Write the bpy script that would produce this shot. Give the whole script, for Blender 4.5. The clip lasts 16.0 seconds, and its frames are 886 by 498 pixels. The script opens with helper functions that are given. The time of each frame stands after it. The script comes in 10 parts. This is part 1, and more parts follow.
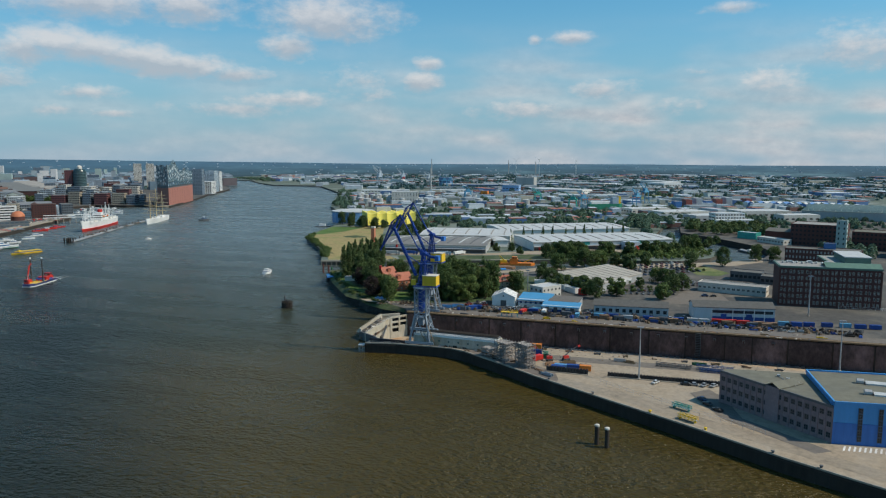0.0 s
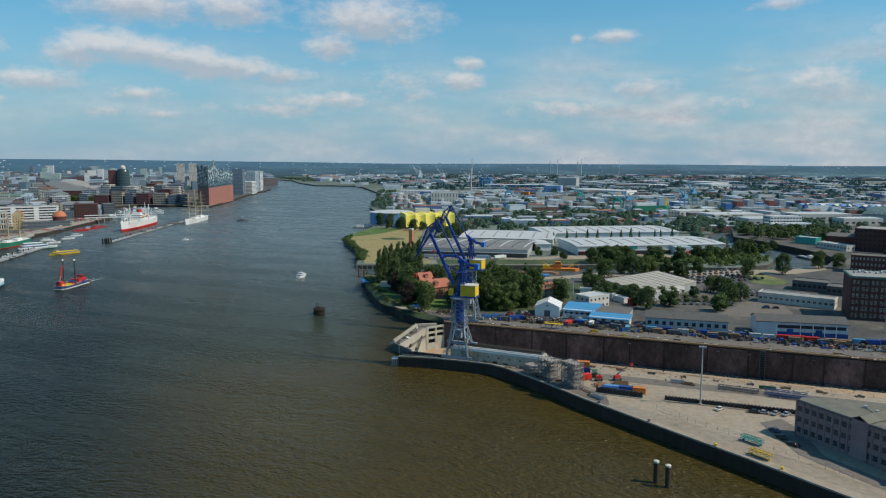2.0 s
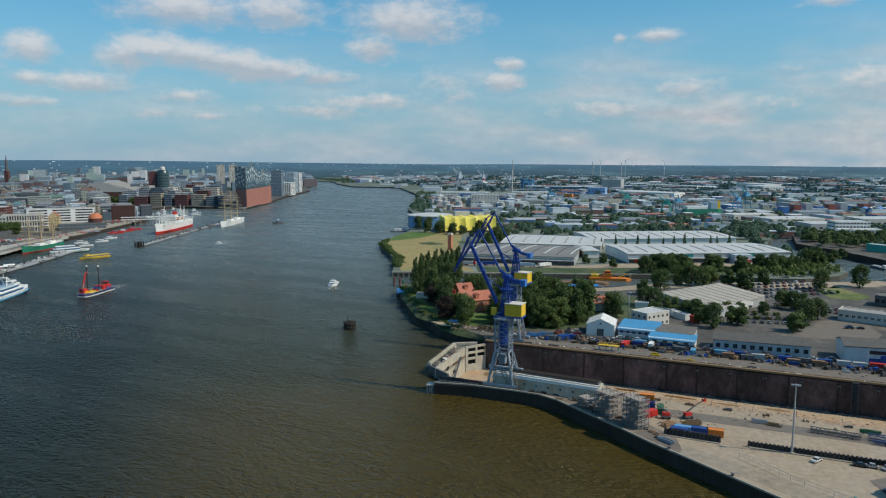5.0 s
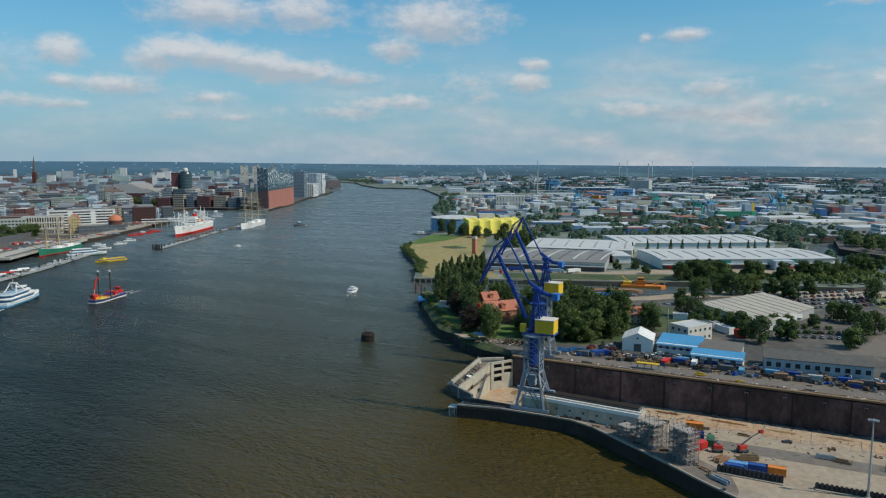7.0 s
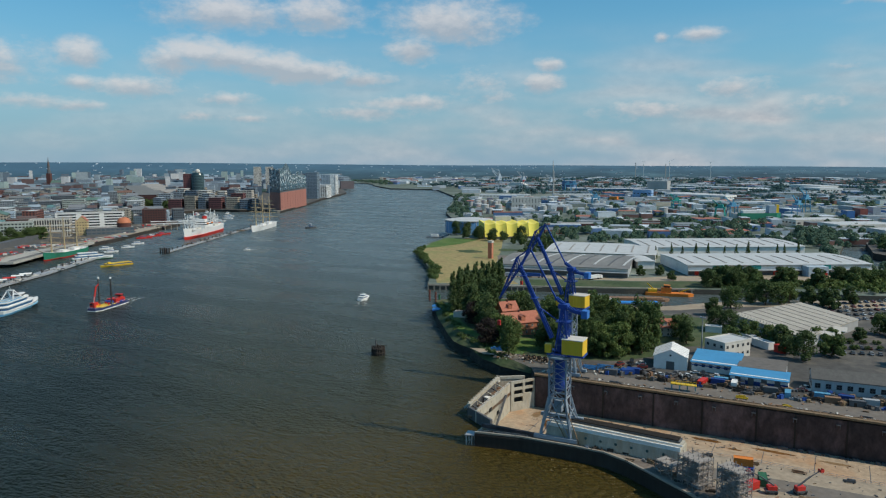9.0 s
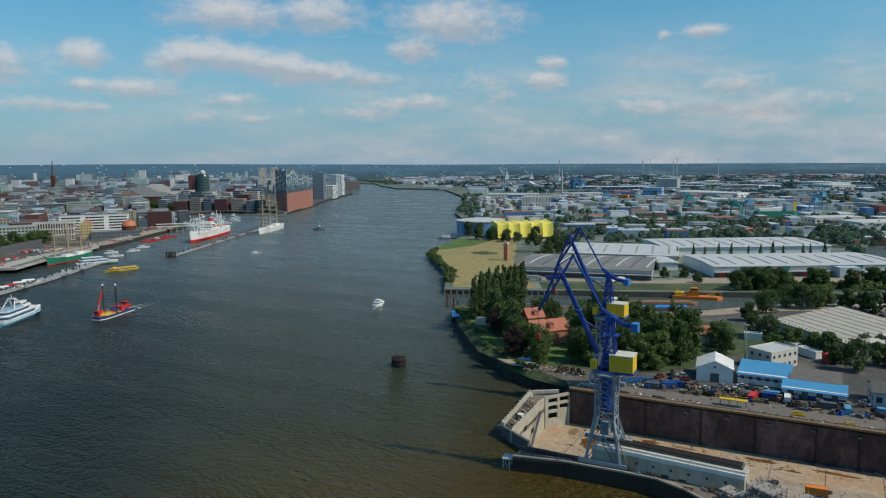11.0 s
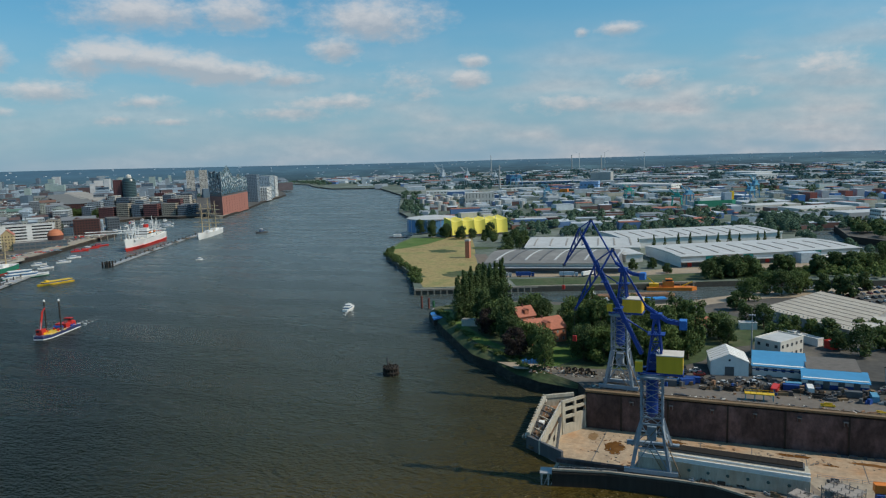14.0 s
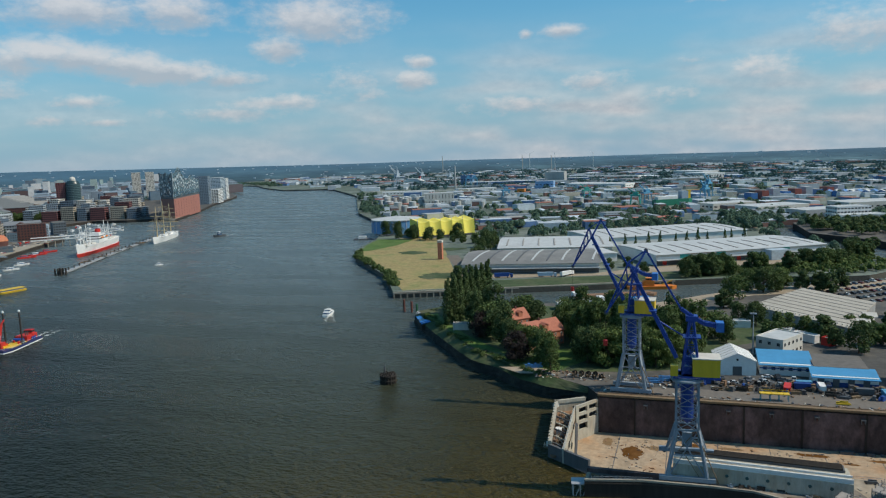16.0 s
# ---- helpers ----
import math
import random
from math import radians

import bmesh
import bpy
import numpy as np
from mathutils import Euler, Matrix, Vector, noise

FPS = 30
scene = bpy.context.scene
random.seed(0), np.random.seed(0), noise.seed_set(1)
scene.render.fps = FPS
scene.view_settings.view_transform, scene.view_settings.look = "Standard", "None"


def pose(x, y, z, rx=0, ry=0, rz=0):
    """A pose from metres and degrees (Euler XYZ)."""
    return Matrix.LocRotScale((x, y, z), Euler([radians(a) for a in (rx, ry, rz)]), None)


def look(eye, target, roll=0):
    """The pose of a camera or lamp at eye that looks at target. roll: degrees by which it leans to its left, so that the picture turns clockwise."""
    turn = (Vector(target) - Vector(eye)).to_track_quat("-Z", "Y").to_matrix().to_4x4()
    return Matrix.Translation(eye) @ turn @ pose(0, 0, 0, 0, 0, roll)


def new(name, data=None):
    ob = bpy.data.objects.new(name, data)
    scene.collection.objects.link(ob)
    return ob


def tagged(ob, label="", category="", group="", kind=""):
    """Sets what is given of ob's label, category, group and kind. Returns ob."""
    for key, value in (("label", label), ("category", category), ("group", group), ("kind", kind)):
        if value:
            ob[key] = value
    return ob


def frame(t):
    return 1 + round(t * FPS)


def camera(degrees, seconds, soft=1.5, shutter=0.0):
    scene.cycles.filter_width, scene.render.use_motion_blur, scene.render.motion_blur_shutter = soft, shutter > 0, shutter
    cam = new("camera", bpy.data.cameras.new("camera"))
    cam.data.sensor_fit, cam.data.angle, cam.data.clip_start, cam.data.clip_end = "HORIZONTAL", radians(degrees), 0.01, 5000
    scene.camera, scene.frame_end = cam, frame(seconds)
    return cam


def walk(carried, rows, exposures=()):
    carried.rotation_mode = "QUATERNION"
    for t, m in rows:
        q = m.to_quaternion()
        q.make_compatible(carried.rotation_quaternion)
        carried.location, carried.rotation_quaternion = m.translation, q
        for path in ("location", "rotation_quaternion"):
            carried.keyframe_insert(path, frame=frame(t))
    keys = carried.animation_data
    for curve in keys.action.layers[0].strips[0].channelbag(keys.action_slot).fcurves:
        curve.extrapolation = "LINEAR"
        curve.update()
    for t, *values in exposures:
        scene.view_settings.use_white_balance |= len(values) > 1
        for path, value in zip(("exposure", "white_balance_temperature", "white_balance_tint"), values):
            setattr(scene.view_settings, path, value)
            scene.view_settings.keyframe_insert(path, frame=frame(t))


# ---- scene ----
cam = camera(63.4, 16.0, 1.2)

PATH = [
    (0, (146.749, -361.36, 108.367), (146.091, -359.489, 108.113), -0.0),
    (0.5, (144.651, -354.683, 108.139), (143.973, -352.818, 107.886), -0.0),
    (1, (142.298, -348.025, 108.196), (141.593, -346.17, 107.944), -0.0),
    (1.5, (139.732, -341.153, 108.276), (138.999, -339.309, 108.024), 0.0),
    (2, (137.219, -334.465, 108.525), (136.457, -332.633, 108.271), 0.0),
    (2.5, (134.636, -328.452, 108.552), (133.837, -326.637, 108.299), 0.0),
    (3, (132.187, -322.222, 108.749), (131.351, -320.423, 108.495), -0.0),
    (3.5, (129.268, -315.653, 108.688), (128.42, -313.86, 108.434), -0.0),
    (4, (126.078, -308.844, 108.771), (125.229, -307.051, 108.517), -0.0),
    (6.5, (110.486, -276.638, 108.725), (109.58, -274.872, 108.477), -0.1),
    (7, (107.155, -269.844, 108.86), (106.233, -268.087, 108.611), -0.1),
    (7.5, (103.581, -263.174, 109.03), (102.642, -261.426, 108.781), -0.1),
    (8, (100.675, -257.285, 109.02), (99.724, -255.543, 108.772), -0.1),
    (8.5, (97.272, -251.127, 109.452), (96.315, -249.389, 109.203), -0.1),
    (9, (93.1, -244.917, 109.516), (92.143, -243.178, 109.268), -0.2),
    (11.5, (66.855, -227.562, 109.628), (65.883, -225.833, 109.376), -0.9),
    (12, (60.436, -225.705, 109.382), (59.462, -223.977, 109.128), -1.2),
    (12.5, (54.069, -224.526, 108.811), (53.112, -222.788, 108.557), -1.5),
    (13, (47.656, -224.343, 108.597), (46.774, -222.566, 108.34), -1.6),
    (13.5, (40.583, -223.984, 108.089), (39.77, -222.175, 107.831), -1.8),
    (14, (33.752, -223.321, 107.503), (32.963, -221.501, 107.245), -1.9),
    (14.5, (27.273, -223.378, 107.672), (26.533, -221.539, 107.411), -2.0),
    (15, (20.294, -222.929, 107.45), (19.589, -221.075, 107.19), -2.0),
    (15.5, (13.495, -222.312, 107.381), (12.817, -220.448, 107.121), -2.0),
    (16, (6.807, -221.024, 107.531), (6.153, -219.152, 107.27), -2.1),
]
walk(cam, [(t, look(e, a, r)) for t, e, a, r in PATH], [(0.0, 0.08, 6620, 9), (4.0, 0.06, 6620, 9), (9.0, 0.0, 6620, 9), (12.5, -0.09, 6620, 9), (14.5, -0.05, 6620, 9), (16.0, 0.05, 6620, 9)])

# ---- light ----
SUN_DIR = Vector((77, 13, 84)).normalized()
sun_data = bpy.data.lights.new("sun", "SUN")
sun_data.energy, sun_data.angle, sun_data.color = 3.6, radians(0.6), (1.0, 0.905, 0.765)
sun = new("sun", sun_data)
sun.matrix_world = look(SUN_DIR * 300, (0, 0, 0))

# clouds: azimuth, elevation, half width, half height, strength (degrees)
CLOUDS = [
    (-16.5, 7.6, 4.5, 1.2, 0.95), (-21.5, 8.3, 3.5, 1.3, 0.9), (-9.6, 6.6, 3.0, 0.75, 0.85),
    (-19.7, 11.1, 5.4, 1.35, 1.00), (-13.0, 11.3, 3.6, 1.44, 1.00), (-2.7, 10.8, 5.4, 1.90, 1.00), (-5.6, 8.8, 2.3, 1.08, 1.00), (-19.3, 8.0, 3.6, 1.22, 1.00),
    (-13.5, 7.1, 4.7, 1.08, 1.00), (-23.6, 7.6, 2.7, 1.35, 0.80), (-29.4, 7.8, 1.8, 1.13, 0.90), (-26.2, 5.7, 3.6, 0.90, 0.90), (-29.7, 5.9, 1.8, 0.63, 0.80),
    (4.9, 7.6, 1.3, 0.63, 0.90), (4.3, 6.3, 2.0, 0.99, 0.90), (16.1, 9.4, 1.9, 0.63, 1.00), (13.3, 9.3, 0.6, 0.41, 0.70), (18.6, 5.6, 2.9, 1.08, 0.75),
    (25.3, 6.7, 2.3, 0.54, 0.60), (29.8, 5.5, 4.5, 1.35, 0.70), (-19.7, 5.0, 2.7, 0.63, 0.80), (-6.5, 4.8, 5.0, 0.81, 0.75), (13.1, 4.2, 5.4, 0.99, 0.70),
    (-21.7, 3.8, 2.7, 0.54, 0.60), (-0.2, 6.3, 4.1, 1.17, 0.50), (22.1, 4.2, 6.3, 0.90, 0.45), (-29.7, 4.3, 2.7, 0.45, 0.60), (-10.0, 4.1, 5.4, 0.63, 0.60),
    (0.7, 5.2, 2.7, 0.72, 0.50), (-18.1, 3.6, 1.8, 0.36, 0.60), (27.3, 11.0, 2.3, 0.45, 0.70), (-36.4, 7.2, 5.4, 1.81, 0.90), (37.3, 7.9, 6.3, 1.81, 0.80),
    (-33.6, 4.5, 4.1, 0.63, 0.60),
]


def make_world():
    world = bpy.data.worlds.new("sky")
    scene.world = world
    world.use_nodes = True
    nt = world.node_tree
    nt.nodes.clear()
    N, L = nt.nodes.new, nt.links.new

    def math_node(op, a, b=None, clamp=False):
        n = N("ShaderNodeMath")
        n.operation, n.use_clamp = op, clamp
        for i, v in enumerate((a, b)):
            if v is None:
                continue
            if isinstance(v, (int, float)):
                n.inputs[i].default_value = v
            else:
                L(v, n.inputs[i])
        return n.outputs[0]

    sky = N("ShaderNodeTexSky")
    sky.sky_type, sky.sun_disc = "NISHITA", False
    sky.sun_elevation = math.asin(SUN_DIR.z)
    sky.sun_rotation = math.atan2(SUN_DIR.x, SUN_DIR.y)
    sky.air_density, sky.dust_density, sky.ozone_density, sky.altitude = 1.0, 0.6, 3.2, 0
    tc = N("ShaderNodeTexCoord")
    sep = N("ShaderNodeSeparateXYZ")
    L(tc.outputs["Generated"], sep.inputs[0])
    deg = 180 / math.pi
    az = math_node("MULTIPLY", math_node("ARCTAN2", sep.outputs[0], sep.outputs[1]), deg)
    az = math_node("ADD", az, 25.5)
    el = math_node("ADD", math_node("MULTIPLY", math_node("ARCSINE", sep.outputs[2]), deg), 0.45)
    comb = N("ShaderNodeCombineXYZ")
    L(az, comb.inputs[0])
    L(math_node("MULTIPLY", el, 1.8), comb.inputs[1])

    def cloud_noise(scale, detail, rough):
        n = N("ShaderNodeTexNoise")
        n.inputs["Scale"].default_value, n.inputs["Detail"].default_value, n.inputs["Roughness"].default_value = scale, detail, rough
        L(comb.outputs[0], n.inputs["Vector"])
        return n.outputs["Fac"]

    big = cloud_noise(0.28, 7, 0.62)
    fine = cloud_noise(0.9, 6, 0.6)
    nz = math_node("ADD", math_node("MULTIPLY", math_node("SUBTRACT", big, 0.5), 1.5), math_node("MULTIPLY", math_node("SUBTRACT", fine, 0.5), 0.75))
    cover, height = None, None
    for a0, e0, a, b, s in CLOUDS:
        u = math_node("DIVIDE", math_node("SUBTRACT", az, a0), a)
        v = math_node("DIVIDE", math_node("SUBTRACT", el, e0), b)
        d = math_node("SQRT", math_node("ADD", math_node("MULTIPLY", u, u), math_node("MULTIPLY", v, v)))
        m = math_node("MULTIPLY", math_node("SUBTRACT", 1.25, d), s)
        h = math_node("MULTIPLY", v, math_node("MULTIPLY", m, 1.0, True))
        cover = m if cover is None else math_node("MAXIMUM", cover, m)
        height = h if height is None else math_node("ADD", height, h)
    dens = math_node("ADD", cover, nz)
    ramp = N("ShaderNodeMapRange")
    ramp.interpolation_type = "SMOOTHSTEP"
    L(dens, ramp.inputs[0])
    ramp.inputs[1].default_value, ramp.inputs[2].default_value = -0.05, 1.0
    # shade: the underside is grey, the top and the side towards the sun is bright
    lit = math_node("ADD", math_node("MULTIPLY", height, 1.5), math_node("MULTIPLY", math_node("SUBTRACT", fine, 0.5), 1.6))
    lit = math_node("ADD", lit, 0.45, True)
    col = N("ShaderNodeMix")
    col.data_type = "RGBA"
    L(lit, col.inputs[0])
    col.inputs[6].default_value, col.inputs[7].default_value = (4.3, 4.5, 5.0, 1), (7.0, 6.7, 6.7, 1)
    # thin drawn-out cloud low over the horizon
    sc = N("ShaderNodeCombineXYZ")
    L(math_node("MULTIPLY", az, 0.16), sc.inputs[0])
    L(math_node("MULTIPLY", el, 0.6), sc.inputs[1])
    sn = N("ShaderNodeTexNoise")
    sn.inputs["Scale"].default_value, sn.inputs["Detail"].default_value = 0.7, 2
    L(sc.outputs[0], sn.inputs["Vector"])
    thin = N("ShaderNodeMapRange")
    thin.interpolation_type = "SMOOTHSTEP"
    L(sn.outputs["Fac"], thin.inputs[0])
    thin.inputs[1].default_value, thin.inputs[2].default_value, thin.inputs[4].default_value = 0.30, 0.78, 0.5
    band = N("ShaderNodeMapRange")
    band.interpolation_type = "SMOOTHSTEP"
    L(el, band.inputs[0])
    band.inputs[1].default_value, band.inputs[2].default_value = 11.5, 4.0
    # the thin cloud thickens towards the east
    east = N("ShaderNodeMapRange")
    east.interpolation_type = "SMOOTHSTEP"
    L(az, east.inputs[0])
    east.inputs[1].default_value, east.inputs[2].default_value, east.inputs[3].default_value, east.inputs[4].default_value = -30, 35, 0.6, 1.95
    veil = math_node("MULTIPLY", math_node("MULTIPLY", thin.outputs[0], band.outputs[0]), east.outputs[0])
    # thin haze band near the horizon
    haze = N("ShaderNodeMapRange")
    haze.interpolation_type = "SMOOTHSTEP"
    L(el, haze.inputs[0])
    haze.inputs[1].default_value, haze.inputs[2].default_value = 15.0, -1.0
    haze.inputs[3].default_value, haze.inputs[4].default_value = 0.0, 0.9
    hmix = N("ShaderNodeMix")
    hmix.data_type = "RGBA"
    L(haze.outputs[0], hmix.inputs[0])
    tint = N("ShaderNodeMix")
    tint.data_type, tint.blend_type = "RGBA", "MULTIPLY"
    tint.inputs[0].default_value = 1.0
    tint.inputs[7].default_value = (0.52, 1.08, 1.17, 1)
    L(sky.outputs[0], tint.inputs[6])
    L(tint.outputs[2], hmix.inputs[6])
    hmix.inputs[7].default_value = (2.55, 3.9, 5.25, 1)
    cmix = N("ShaderNodeMix")
    cmix.data_type = "RGBA"
    L(math_node("MAXIMUM", math_node("MULTIPLY", ramp.outputs[0], 0.74), veil), cmix.inputs[0])
    L(hmix.outputs[2], cmix.inputs[6])
    L(col.outputs[2], cmix.inputs[7])
    bg = N("ShaderNodeBackground")
    bg.inputs[1].default_value = 0.1
    L(cmix.outputs[2], bg.inputs[0])
    out = N("ShaderNodeOutputWorld")
    L(bg.outputs[0], out.inputs[0])


make_world()

# ---- materials ----
MATS = {}


def mat(name, col, rough=0.8, metal=0.0, var=0.25, scale=0.6, bump=0.15, streak=False, second=None, spec=0.4, vary=0.0):
    """A weathered surface: grain and stains at two scales, in world metres. second: a colour that shows through in patches."""
    if name in MATS:
        return MATS[name]
    m = bpy.data.materials.new(name)
    m.use_nodes = True
    nt = m.node_tree
    N, L = nt.nodes.new, nt.links.new
    b = nt.nodes["Principled BSDF"]
    b.inputs["Roughness"].default_value, b.inputs["Metallic"].default_value = rough, metal
    b.inputs["Specular IOR Level"].default_value = spec
    geo = N("ShaderNodeNewGeometry")
    mp = N("ShaderNodeMapping")
    L(geo.outputs["Position"], mp.inputs[0])
    if streak:
        mp.inputs["Scale"].default_value = (1, 1, 0.12 if streak is True else streak)
    fine, large = N("ShaderNodeTexNoise"), N("ShaderNodeTexNoise")
    for n, s in ((fine, scale), (large, scale * 0.11)):
        n.inputs["Scale"].default_value, n.inputs["Detail"].default_value, n.inputs["Roughness"].default_value = s, 8, 0.68
        L(mp.outputs[0], n.inputs["Vector"])
    add = N("ShaderNodeMath")
    add.operation = "ADD"
    L(fine.outputs["Fac"], add.inputs[0])
    L(large.outputs["Fac"], add.inputs[1])
    rng = N("ShaderNodeMapRange")
    L(add.outputs[0], rng.inputs[0])
    rng.inputs[1].default_value, rng.inputs[2].default_value = 0.7, 1.3
    rng.inputs[3].default_value, rng.inputs[4].default_value = 1 - var, 1 + var
    mul = N("ShaderNodeMix")
    mul.data_type, mul.blend_type = "RGBA", "MULTIPLY"
    mul.inputs[0].default_value = 1
    base = N("ShaderNodeMix")
    base.data_type = "RGBA"
    base.inputs[6].default_value = (*col, 1)
    base.inputs[7].default_value = (*(second or [c * 0.8 for c in col]), 1)
    st = N("ShaderNodeMapRange")
    L(large.outputs["Fac"], st.inputs[0])
    st.inputs[1].default_value, st.inputs[2].default_value = 0.48, 0.66
    L(st.outputs[0], base.inputs[0])
    L(base.outputs[2], mul.inputs[6])
    value = rng.outputs[0]
    if vary:
        info = N("ShaderNodeObjectInfo")
        r2 = N("ShaderNodeMapRange")
        L(info.outputs["Random"], r2.inputs[0])
        r2.inputs[3].default_value, r2.inputs[4].default_value = 1 - vary, 1 + vary
        mm = N("ShaderNodeMath")
        mm.operation = "MULTIPLY"
        L(value, mm.inputs[0])
        L(r2.outputs[0], mm.inputs[1])
        value = mm.outputs[0]
    cmb = N("ShaderNodeCombineColor")
    for i in range(3):
        L(value, cmb.inputs[i])
    L(cmb.outputs[0], mul.inputs[7])
    L(mul.outputs[2], b.inputs["Base Color"])
    if bump:
        bp = N("ShaderNodeBump")
        bp.inputs["Strength"].default_value, bp.inputs["Distance"].default_value = bump, 0.3
        L(fine.outputs["Fac"], bp.inputs["Height"])
        L(bp.outputs[0], b.inputs["Normal"])
    MATS[name] = m
    return m


def island_mat(name, colours, rough=0.8, var=0.25, scale=0.8):
    """Like mat, but each loose piece of a joined mesh takes one of several colours."""
    m = mat(name, colours[0], rough, var=var, scale=scale, bump=0)
    nt = m.node_tree
    base = [n for n in nt.nodes if n.type == "MIX" and n.blend_type == "MIX"][0]
    geo = [n for n in nt.nodes if n.type == "NEW_GEOMETRY"][0]
    ramp = nt.nodes.new("ShaderNodeValToRGB")
    ramp.color_ramp.interpolation = "CONSTANT"
    while len(ramp.color_ramp.elements) < len(colours):
        ramp.color_ramp.elements.new(0.5)
    for i, c in enumerate(colours):
        ramp.color_ramp.elements[i].position = i / len(colours)
        ramp.color_ramp.elements[i].color = (*c, 1)
    nt.links.new(geo.outputs["Random Per Island"], ramp.inputs[0])
    nt.links.new(ramp.outputs[0], base.inputs[6])
    nt.links.new(ramp.outputs[0], base.inputs[7])
    return m


def leaf_mat(name, dark, light):
    m = mat(name, dark, 0.75, var=0.3, scale=1.5, bump=0, spec=0.2)
    nt = m.node_tree
    base = [n for n in nt.nodes if n.type == "MIX" and n.blend_type == "MIX"][0]
    geo = [n for n in nt.nodes if n.type == "NEW_GEOMETRY"][0]
    for l in list(base.inputs[0].links):
        nt.links.remove(l)
    nt.links.new(geo.outputs["Random Per Island"], base.inputs[0])
    base.inputs[7].default_value = (*light, 1)
    b = nt.nodes["Principled BSDF"]
    tr = nt.nodes.new("ShaderNodeBsdfTranslucent")
    mix = nt.nodes.new("ShaderNodeMixShader")
    mix.inputs[0].default_value = 0.3
    nt.links.new(b.inputs["Base Color"].links[0].from_socket, tr.inputs[0])
    nt.links.new(b.outputs[0], mix.inputs[1])
    nt.links.new(tr.outputs[0], mix.inputs[2])
    nt.links.new(mix.outputs[0], nt.nodes["Material Output"].inputs[0])
    return m


def water_mat():
    m = bpy.data.materials.new("river_water")
    m.use_nodes = True
    nt = m.node_tree
    N, L = nt.nodes.new, nt.links.new
    b = nt.nodes["Principled BSDF"]
    b.inputs["Roughness"].default_value = 0.24
    b.inputs["IOR"].default_value = 1.33
    b.inputs["Specular IOR Level"].default_value = 0.30
    geo = N("ShaderNodeNewGeometry")

    def noise(s, st, turn, detail=4):
        mp = N("ShaderNodeMapping")
        mp.inputs["Rotation"].default_value = (0, 0, turn)
        mp.inputs["Scale"].default_value = st
        L(geo.outputs["Position"], mp.inputs[0])
        n = N("ShaderNodeTexNoise")
        n.inputs["Scale"].default_value, n.inputs["Detail"].default_value = s, detail
        L(mp.outputs[0], n.inputs["Vector"])
        return n.outputs["Fac"]

    def span(v, a, b, c, d):
        r = N("ShaderNodeMapRange")
        r.interpolation_type = "SMOOTHSTEP"
        L(v, r.inputs[0])
        for i, k in enumerate((a, b, c, d)):
            r.inputs[i + 1].default_value = k
        return r.outputs[0]

    # ripples, chop and slow swell
    chop = N("ShaderNodeMath")
    chop.operation = "MULTIPLY_ADD"
    L(noise(0.10, (1, 2.4, 1), 0.62), chop.inputs[0])
    chop.inputs[1].default_value = 2.8
    small = N("ShaderNodeMath")
    small.operation = "MULTIPLY_ADD"
    L(noise(0.36, (1, 2.0, 1), 0.9, 3), small.inputs[0])
    small.inputs[1].default_value = 2.6
    tiny = N("ShaderNodeMath")
    tiny.operation = "MULTIPLY"
    L(noise(1.0, (1, 1.7, 1), 0.75, 2), tiny.inputs[0])
    tiny.inputs[1].default_value = 0.55
    L(tiny.outputs[0], small.inputs[2])
    L(small.outputs[0], chop.inputs[2])
    bp = N("ShaderNodeBump")
    bp.inputs["Distance"].default_value = 1.0
    # wind lanes: long strips of calmer water
    lanes = noise(0.012, (1, 4.5, 1), -0.5, 3)
    L(span(lanes, 0.38, 0.66, 0.75, 1.0), bp.inputs["Strength"])
    L(span(noise(0.006, (1, 5.5, 1), -1.05, 4), 0.36, 0.64, 0.20, 0.34), b.inputs["Roughness"])
    L(chop.outputs[0], bp.inputs["Height"])
    L(bp.outputs[0], b.inputs["Normal"])
    # silt: browner in the slack water along the dock, greener out in the stream
    sep = N("ShaderNodeSeparateXYZ")
    L(geo.outputs["Position"], sep.inputs[0])
    silt = N("ShaderNodeMath")
    silt.operation = "MULTIPLY_ADD"
    L(noise(0.009, (1, 1, 1), 0.3), silt.inputs[0])
    silt.inputs[1].default_value = 220
    out = N("ShaderNodeMath")
    out.operation = "MULTIPLY_ADD"
    L(sep.outputs[1], out.inputs[0])
    out.inputs[1].default_value = -0.8
    L(sep.outputs[0], out.inputs[2])
    L(out.outputs[0], silt.inputs[2])
    ramp = N("ShaderNodeMix")
    ramp.data_type = "RGBA"
    L(span(silt.outputs[0], -70, 130, 0, 1), ramp.inputs[0])
    ramp.inputs[6].default_value, ramp.inputs[7].default_value = (0.036, 0.038, 0.018, 1), (0.062, 0.045, 0.010, 1)
    # far reaches turn pale grey-blue: low-sky reflection painted into the colour
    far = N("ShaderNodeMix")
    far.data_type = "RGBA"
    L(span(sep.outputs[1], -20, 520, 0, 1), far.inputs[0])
    # darker water south-west of the dock, lens vignetting partly painted in
    darken = N("ShaderNodeMix")
    darken.data_type = "RGBA"
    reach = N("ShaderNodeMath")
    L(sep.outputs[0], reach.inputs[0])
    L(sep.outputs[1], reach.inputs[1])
    L(span(reach.outputs[0], -262, -135, 0, 1), darken.inputs[0])
    darken.inputs[6].default_value = (0.008, 0.010, 0.003, 1)
    L(ramp.outputs[2], darken.inputs[7])
    L(darken.outputs[2], far.inputs[6])
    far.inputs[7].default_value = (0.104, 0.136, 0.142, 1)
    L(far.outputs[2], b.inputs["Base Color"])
    return m


def glass_mat(name, col, rough=0.12):
    return mat(name, col, rough, 0.0, var=0.3, scale=0.3, bump=0, spec=0.3)


